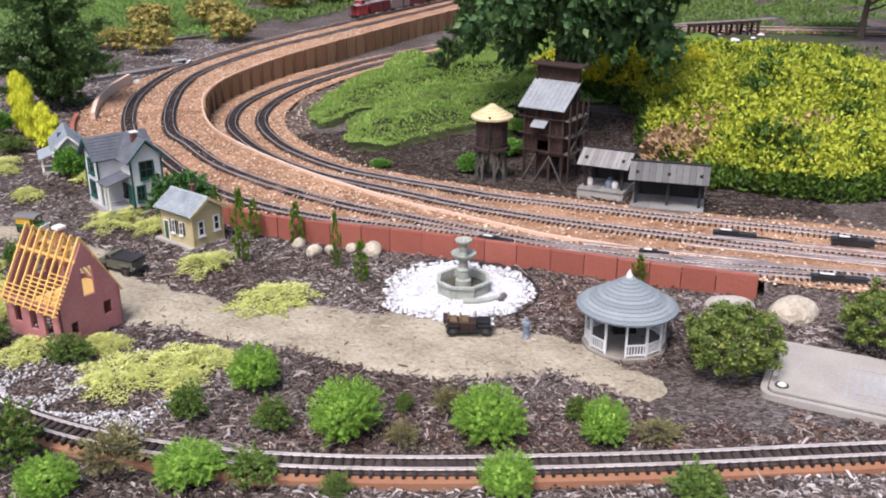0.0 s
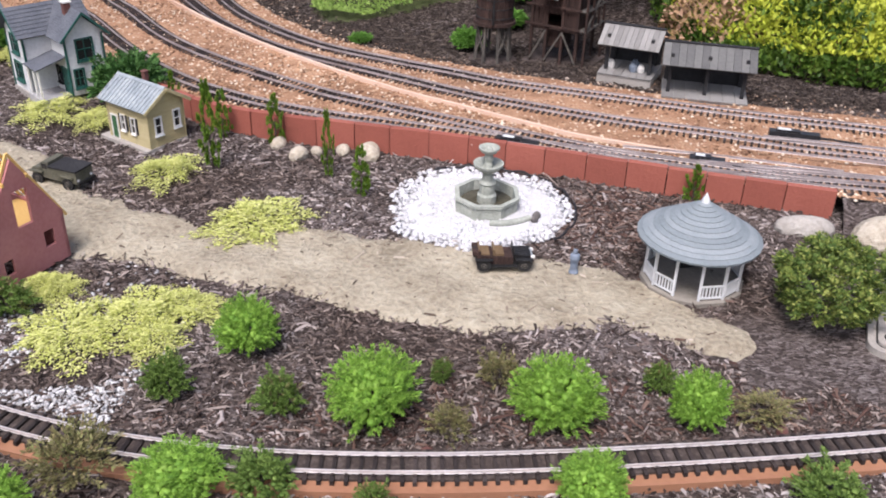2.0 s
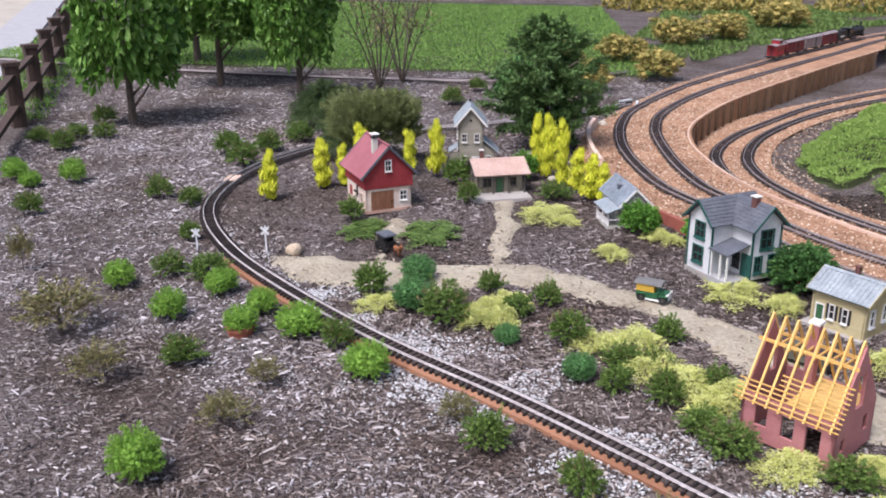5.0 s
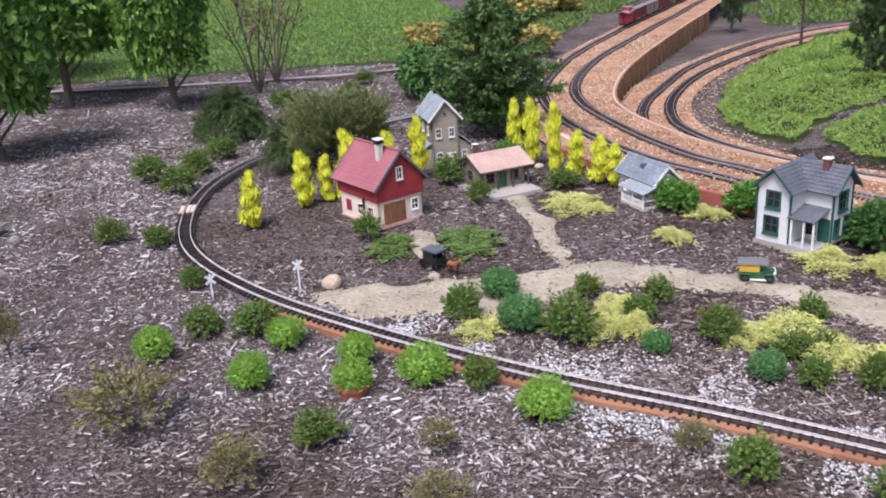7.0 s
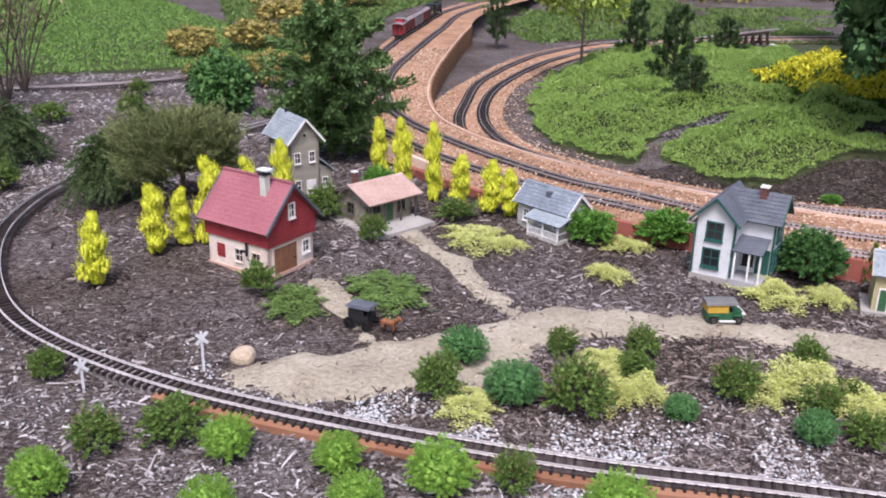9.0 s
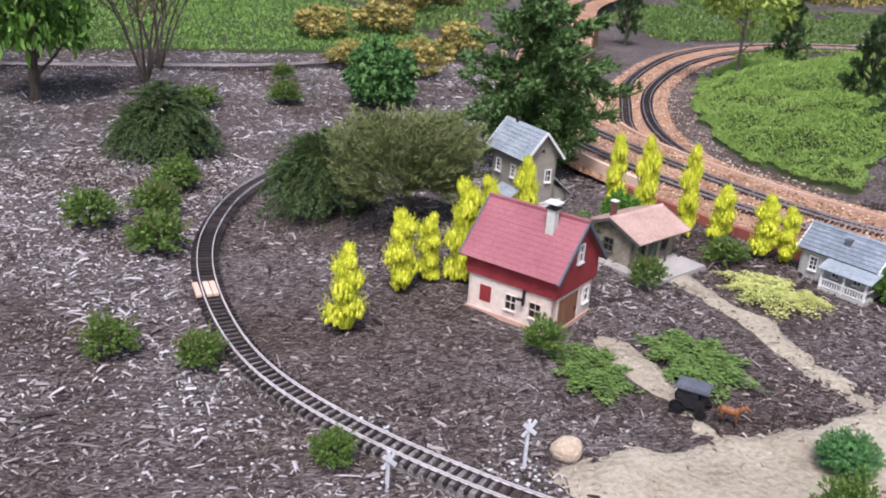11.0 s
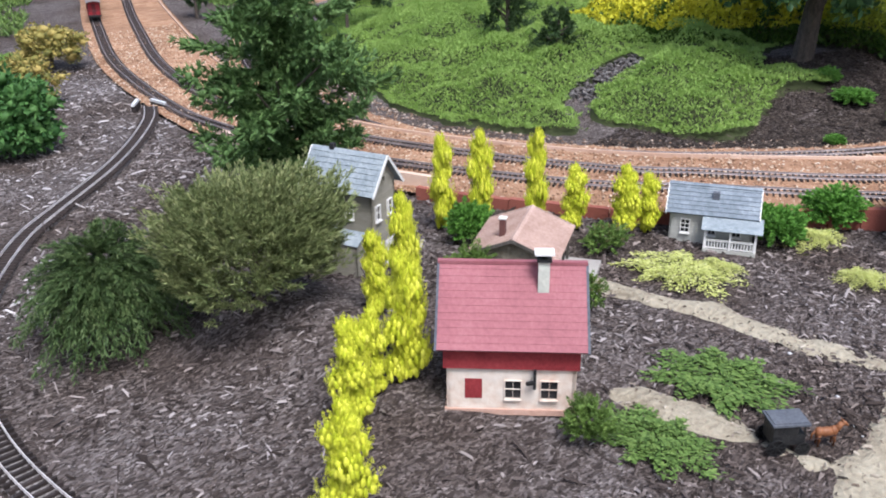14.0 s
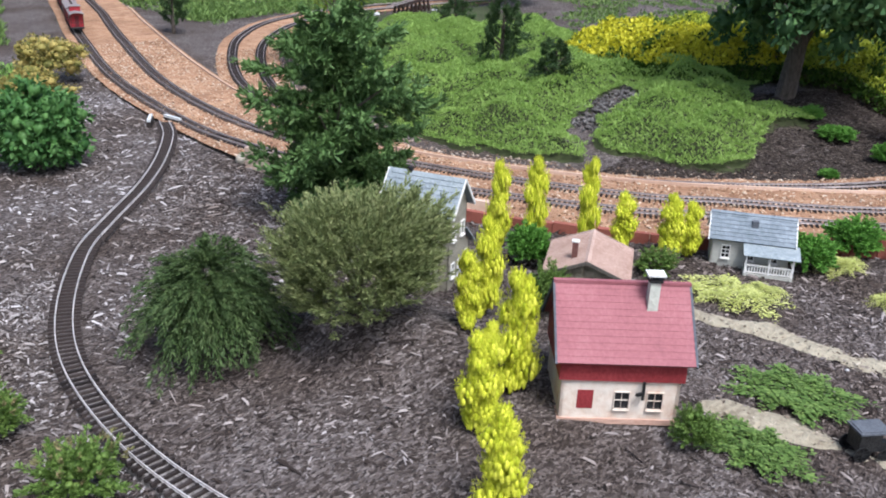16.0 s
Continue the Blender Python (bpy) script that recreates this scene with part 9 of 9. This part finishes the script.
# ---------- crossing signs ----------
def crossbuck(x, y, h, deg):
    t = thing("crossing_sign", pose(x, y, h_at(x, y) - 0.01, 0, 0, deg), "white railway crossbuck sign in the mulch", "sign", "crossing signs")
    part("post", boxes((-0.003, 0.003, -0.0025, 0.0025, 0, h)), M["white_paint"], t)
    for s in (-1, 1):
        bm = boxes((-0.022, 0.022, -0.0012 - 0.0012 * (s + 1), 0.0 - 0.0012 * (s + 1), -0.0045, 0.0045))
        part("blade", bm, M["white_paint"], t, m=pose(0, -0.0028, h - 0.018, 0, s * 45, 0))


crossbuck(-3.035, 3.66, 0.128, 15)
crossbuck(-3.33, 3.62, 0.105, 25)


# ---------- rocks ----------
def boulder(x, y, r, h, mat, seed, label, name="rock", squash=1.0, z=None):
    rng = random.Random(seed)
    bm = bmesh.new()
    bmesh.ops.create_icosphere(bm, subdivisions=3, radius=1.0)
    ph = [Vector((rng.gauss(0, 1), rng.gauss(0, 1), rng.gauss(0, 1))).normalized() for _ in range(9)]
    for v in bm.verts:
        d = v.co.normalized()
        k = 1.0
        for p in ph:
            k = min(k, 0.62 + 0.34 * (1.6 - d.dot(p)))
        k *= 1 + 0.03 * math.sin(9 * d.x + seed) * math.sin(11 * d.y)
        v.co = d * k
        v.co.x, v.co.y, v.co.z = v.co.x * r, v.co.y * r * squash, v.co.z * h * 0.62 + h * 0.38
    ob = part(name, bm, mat)
    ob.matrix_basis = pose(x, y, (h_at(x, y) if z is None else z) - h * 0.08, 0, 0, rng.uniform(0, 180))
    tagged(ob, label, "rock")


for i, (x, y, r, h) in enumerate([(-0.48, 3.56, 0.03, 0.04), (-0.41, 3.48, 0.036, 0.045), (-0.36, 3.51, 0.026, 0.03), (-0.28, 3.52, 0.032, 0.035), (-0.2, 3.5, 0.056, 0.05), (-0.6, 3.69, 0.02, 0.02), (-2.16, 4.99, 0.03, 0.03)]):
    boulder(x, y, r, h, M["rock"], 20 + i, "cream rounded stone at the foot of the red wall", squash=0.7)
boulder(0.96, 3.06, 0.085, 0.06, M["grey_boulder"], 31, "flat grey boulder in front of the red wall", squash=0.5)
boulder(1.15, 3.01, 0.09, 0.085, M["rock"], 32, "large cream boulder at the end of the red wall", squash=0.75)
boulder(-2.93, 3.69, 0.04, 0.05, M["sandstone"], 33, "sandy tan rock beside the dirt road", squash=0.85)
boulder(-2.17, 6.6, 0.05, 0.05, M["rock"], 34, "pale stone beside the timber kerb", squash=0.8)
for i, (x, y) in enumerate(((0.01, 2.23), (0.05, 2.21), (-0.03, 2.24), (0.2, 2.42), (0.64, 2.3))):
    boulder(x, y - 0.03, 0.016, 0.016, M["brick_red"], 40 + i, "reddish brick fragment in the mulch", name="brick_fragment", squash=0.8)
for i, (x, y) in enumerate(((0.255, 3.075), (0.262, 3.098))):
    boulder(x, y, 0.014, 0.022, M["grey_rock"], 50 + i, "small dark grey stone on the marble chips", squash=0.7, z=h_at(x, y) + 0.015)


pipe_bm = bmesh.new()
tube(pipe_bm, [(x, y, h_at(x, y) + 0.021) for x, y in ((0.135, 3.052), (0.175, 3.052), (0.21, 3.064), (0.242, 3.083))], 0.009, 0.009, 10)
pipe = part("drain_pipe", pipe_bm, M["fountain"])
tagged(pipe, "short grey pipe lying on the white marble chips beside the fountain", "pipe")


# ---------- concrete lid, tub and pot ----------
def concrete_lid():
    t = thing("utility_lid", pose(0.905, 2.52, h_at(1.0, 2.6) + 0.012, 0, 0, -24), "grey concrete utility lid with rounded corners and a rim", "utility lid")
    W, L, R = 0.62, 0.34, 0.04

    def plate(inset, z0, z1):
        bm = bmesh.new()
        ring = []
        for cx, cy, a0 in ((W - R, R, -90), (W - R, L - R, 0), (R, L - R, 90), (R, R, 180)):
            for k in range(7):
                a = radians(a0 + 15 * k)
                ring.append((cx + (R - inset) * math.cos(a), cy + (R - inset) * math.sin(a)))
        lo, hi = [bm.verts.new((x, y, z0)) for x, y in ring], [bm.verts.new((x, y, z1)) for x, y in ring]
        bm.faces.new(hi)
        bm.faces.new(list(reversed(lo)))
        for i in range(len(ring)):
            j = (i + 1) % len(ring)
            bm.faces.new((lo[i], lo[j], hi[j], hi[i]))
        return bm
    part("rim", plate(0.0, -0.06, 0.008), M["concrete"], t)
    part("groove", plate(0.017, 0.008, 0.0084), M["shed_dark"], t)
    part("cover", plate(0.02, 0.0084, 0.014), M["concrete"], t)
    part("bolt_ring", lathe(bmesh.new(), [(0.0, 0.014), (0.018, 0.014), (0.017, 0.0165), (0.0, 0.0165)], 20, (0.05, 0.055, 0)), M["rubber"], t, "black rubber ring")
    part("bolt_cap", lathe(bmesh.new(), [(0.0, 0.0165), (0.012, 0.0165), (0.01, 0.0195), (0.0, 0.02)], 18, (0.05, 0.055, 0)), M["white_paint"], t, "white plastic cap")
    part("slot", boxes((0.34, 0.4, 0.14, 0.15, 0.0136, 0.0146)), M["shed_dark"], t)
    bm = boxes((0.2, 0.31, 0.06, 0.066, 0.014, 0.016), (0.2, 0.31, 0.234, 0.24, 0.014, 0.016), (0.2, 0.206, 0.066, 0.234, 0.014, 0.016), (0.304, 0.31, 0.066, 0.234, 0.014, 0.016))
    part("raised_frame", bm, M["kerb"], t)
    for k in range(4):
        part("lettering_bar", boxes((0.222 + 0.02 * k, 0.234 + 0.02 * k, 0.09, 0.21, 0.014, 0.0165)), M["kerb"], t, "raised unreadable lettering bar")


concrete_lid()
pot = thing("flower_pot", pose(-2.75, 2.97, h_at(-2.75, 2.97) - 0.02), "terracotta pot sunk under a round conifer", "pot")
part("pot_wall", lathe(bmesh.new(), [(0.036, 0.0), (0.044, 0.04), (0.047, 0.04), (0.047, 0.052), (0.04, 0.052), (0.037, 0.02), (0.0, 0.02)], 24), M["clay"], pot)
ring = thing("hose_ring", pose(0.115, 3.17, h_at(0.115, 3.17) + 0.01), "thin black hose lying round the marble chips", "hose")
bm = bmesh.new()
tube(bm, [(0.262 * math.cos(a / 20), 0.25 * math.sin(a / 20), 0.004 * math.sin(a)) for a in range(-16, 42)], 0.0035, 0.0035, 6)
part("hose", bm, M["black_plastic"], ring)


# ---------- points motors in the yard ----------
def switch_machine(x, y, deg, L, wires):
    z = float(z_outer(y)) if -dist_to(np.array([[x, y]]), plank_line)[0] > 0 else float(z_inner(y))
    t = thing("points_motor", pose(x, y, max(z, 0.05) + 0.004, 0, 0, deg), "black points motor box with white label beside the rails", "points motor", "points motors")
    part("case", boxes((-L / 2, L / 2, -0.014, 0.014, 0, 0.02)), M["black_plastic"], t)
    part("cover", boxes((-L * 0.36, L * 0.1, -0.011, 0.011, 0.02, 0.026)), M["black_plastic"], t)
    part("label_plate", boxes((-L * 0.34, -L * 0.08, -0.008, 0.008, 0.026, 0.0268)), M["white_paint"], t, "blank white label")
    part("throw_bar", boxes((L / 2, L / 2 + 0.03, -0.003, 0.003, 0.004, 0.008)), M["tin"], t)
    for k in range(wires):
        bm = bmesh.new()
        o = 0.006 * k
        tube(bm, [(L / 2, -0.008 + o, 0.01), (L / 2 + 0.03, -0.02 + o, 0.014), (L / 2 + 0.07, -0.012 + o, 0.008), (L / 2 + 0.12, -0.02 + o, 0.01)], 0.0025, 0.0025, 5)
        part("cable", bm, M["black_plastic"], t)


switch_machine(1.1, 3.55, -14, 0.15, 2)
switch_machine(0.24, 3.47, -20, 0.13, 2)
switch_machine(1.33, 3.16, -10, 0.17, 2)
switch_machine(0.78, 3.36, -17, 0.1, 1)
switch_machine(1.5, 3.5, -12, 0.14, 1)
# slip rails of the points
for i, (x0, y0, x1, y1) in enumerate(((0.75, 3.345, 1.55, 3.185), (0.9, 3.45, 1.7, 3.21), (1.0, 3.535, 1.9, 3.3), (0.55, 3.44, 1.15, 3.29), (1.2, 3.38, 2.0, 3.16))):
    bm = bmesh.new()
    ln = spline([(x0, y0, 0.072), ((x0 + x1) / 2, (y0 + y1) / 2 + 0.01, 0.072), (x1, y1, 0.072)], 0.05)
    sweep(bm, ln, RAIL)
    tagged(part("point_rail", bm, M["rail_dark"]), "loose rail crossing between the yard tracks", "rail", "yard point rails")
for x, y, deg in ((-2.13, 7.42, 52), (-2.04, 7.36, 95)):
    t = thing("rail_end", pose(x, y, h_at(-2.1, 7.4) + 0.03, 0, 0, deg), "white-painted rail end where the loop joins", "rail end", "white rail ends")
    part("tip", boxes((-0.06, 0.06, -0.008, 0.008, 0, 0.012)), M["white_paint"], t)
    part("foot", boxes((-0.055, 0.055, -0.012, 0.012, -0.03, 0.0)), M["tie"], t)

# ---------- timber rail fence, kerb and gravel road at the edge of the garden ----------
fl = spline([(-3.6, 2.3), (-5.86, 5.42), (-7.2, 7.28), (-8.9, 9.6), (-10.5, 11.8)], 0.05)
fs = np.concatenate([[0], np.cumsum(np.linalg.norm(np.diff(fl[:, :2], axis=0), axis=1))])
s0 = fs[int(np.argmin(np.hypot(fl[:, 0] + 5.86, fl[:, 1] - 5.42)))]
tf = thing("timber_fence", Matrix.Identity(4), "dark stained timber post and rail fence beside the road", "fence", kind="structure")
gap = 2.29 / 2
spots = [s0 + gap * k for k in range(0, 6)]
pts = [np.array([np.interp(u, fs, fl[:, k]) for k in range(2)]) for u in spots]
for p in pts:
    z = h_at(*p)
    part("post", boxes((-0.045, 0.045, -0.045, 0.045, -0.05, 0.4)), M["rail_fence"], tf, m=pose(p[0], p[1], z, 0, 0, -35))
    part("post_cap", boxes((-0.055, 0.055, -0.055, 0.055, 0.4, 0.425)), M["rail_fence"], tf, m=pose(p[0], p[1], z, 0, 0, -35))
ends = [np.array([np.interp(s0 - gap, fs, fl[:, k]) for k in range(2)])] + pts
for a, b in zip(ends[:-1], ends[1:]):
    for zz in (0.13, 0.33):
        bm = bmesh.new()
        beam(bm, (a[0], a[1], h_at(*a) + zz), (b[0], b[1], h_at(*b) + zz), 0.05, 0.03)
        part("rail", bm, M["rail_fence"], tf)


def strip(name, line, d0, d1, z, mat, label, category, thick=0.04):
    bm = bmesh.new()
    ln = line[::6].copy()
    ln[:, 2] = [h_at(*p[:2]) for p in ln]
    sweep(bm, ln, [(d0, z - thick), (d1, z - thick), (d1, z), (d0, z)])
    return tagged(part(name, bm, mat), label, category, kind="structure")


far = spline([(-5.0, 4.27), (-5.86, 5.42), (-7.2, 7.28), (-8.9, 9.6), (-11, 12.4), (-16, 19)], 0.05)
strip("kerb", far, 0.42, 0.95, 0.02, M["kerb"], "grey concrete kerb and gutter along the road", "kerb")
strip("road", far, 0.955, 6.0, 0.012, M["road"], "pale gravel road beyond the fence", "road")
P, rng = area_points(16000, -9.5, -5.4, 5.6, 11.0, lambda q: np.where((dist_to(q, far[::8]) > -0.15) & (dist_to(q, far[::8]) < 0.42), 1.0, -1.0), 171)
stuff("verge_grass", leaf_mesh("verge_grass", np.column_stack([P, ground_height(P, False)]), np.column_stack([rng.normal(0, 0.3, (len(P), 2)), np.ones(len(P))]), 0.05, rng, M["grass_leaf"], 0.25, 0.4), "strip of grass along the timber fence", "grass")


# ---------- far side: trestle, rocks, scrub ----------
def trestle():
    t = thing("trestle_bridge", pose(2.3, 10.0, -0.2, 0, 0, 24), "dark timber trestle bridge with white rocks beneath", "bridge")
    part("deck", boxes((0, 0.86, -0.05, 0.05, 0.16, 0.185)), M["old_wood"], t)
    for k in range(7):
        x = 0.03 + k * 0.133
        bm = bmesh.new()
        beam(bm, (x, -0.07, -0.02), (x, -0.04, 0.16), 0.022)
        beam(bm, (x, 0.07, -0.02), (x, 0.04, 0.16), 0.022)
        beam(bm, (x, -0.075, 0.07), (x, 0.075, 0.07), 0.016)
        part("bent", bm, M["old_wood"], t)
    for sy in (-1, 1):
        part("rail", boxes((-0.3, 1.1, sy * 0.0225 - 0.002, sy * 0.0225 + 0.002, 0.185, 0.195)), M["rail_dark"], t)


trestle()
rr = random.Random(77)
for k in range(16):
    boulder(2.3 + 0.8 * rr.random(), 9.75 + 0.6 * rr.random(), rr.uniform(0.03, 0.07), rr.uniform(0.03, 0.06), M["white_stones"], 300 + k, "white rock under the timber trestle", squash=0.8)
def rough_field(q):
    """Rough grass right of the ground cover, clear of the shrub bank and the bare soil under the tree."""
    f = np.where(hash_noise(q[:, 0], q[:, 1], 0.6, 33) * 0.6 + hash_noise(q[:, 0], q[:, 1], 0.17, 36) * 0.4 > 0.45, 1.0, -1.0)
    f = np.where(patch_field(q, "lawn") > -0.02, -1.0, f)
    f = np.where((bank_height(q) > 0) | (np.hypot(q[:, 0] - 0.78, q[:, 1] - 5.3) < 0.4), -1.0, f)
    return np.where((q[:, 1] < 5.6) | (np.abs(dist_to(q, track_c[::6])) < 0.35), -1.0, f)


def meadow_field(q):
    """Thin olive grass on the slope behind the railway, in drifts."""
    past = np.maximum(dist_to(q, track_a[::6]) - 0.5, np.where((-dist_to(q, plank_line[::6]) > 0.15) & (q[:, 1] > 10.9), 0.2, -1.0))
    return np.where(hash_noise(q[:, 0], q[:, 1], 0.7, 34) * 0.6 + hash_noise(q[:, 0], q[:, 1], 0.2, 35) * 0.4 > 0.42, past, -1.0)


P, rng = area_points(90000, -2.6, 4.5, 9.8, 16.5, meadow_field, 175)
stuff("meadow_grass", leaf_mesh("meadow_grass", np.column_stack([P, ground_height(P, False) + 0.012]), np.column_stack([rng.normal(0, 0.35, (len(P), 2)), np.ones(len(P))]), 0.05, rng, M["thyme_leaf"], 0.25, 0.7), "thin olive-green grass on the far slope", "grass")
P, rng = area_points(70000, 0.6, 7.0, 5.6, 14.0, rough_field, 172)
stuff("far_grass", leaf_mesh("far_grass", np.column_stack([P, ground_height(P, False) + 0.02 * rng.uniform(0, 1, len(P))]), np.column_stack([rng.normal(0, 0.3, (len(P), 2)), np.ones(len(P))]), 0.04, rng, M["thyme_leaf"], 0.35, 0.6), "rough grass beyond the ground cover", "grass")
scrub = [(rr.uniform(-3, 8), rr.uniform(15.5, 20), rr.uniform(0.4, 0.8), rr.uniform(0.2, 0.35)) for _ in range(40)]
shrub_mass("far_scrub", scrub, 30000, 0.09, "azalea_leaf", 173, "yellow-brown scrub on the far bank")
hedge = [(-18 + 0.9 * k, 24 + rr.uniform(-1, 1), 1.2, rr.uniform(1.2, 2.2)) for k in range(46)]
shrub_mass("far_hedge", hedge, 30000, 0.28, "shrub_leaf", 174, "green hedge at the far end of the grounds")
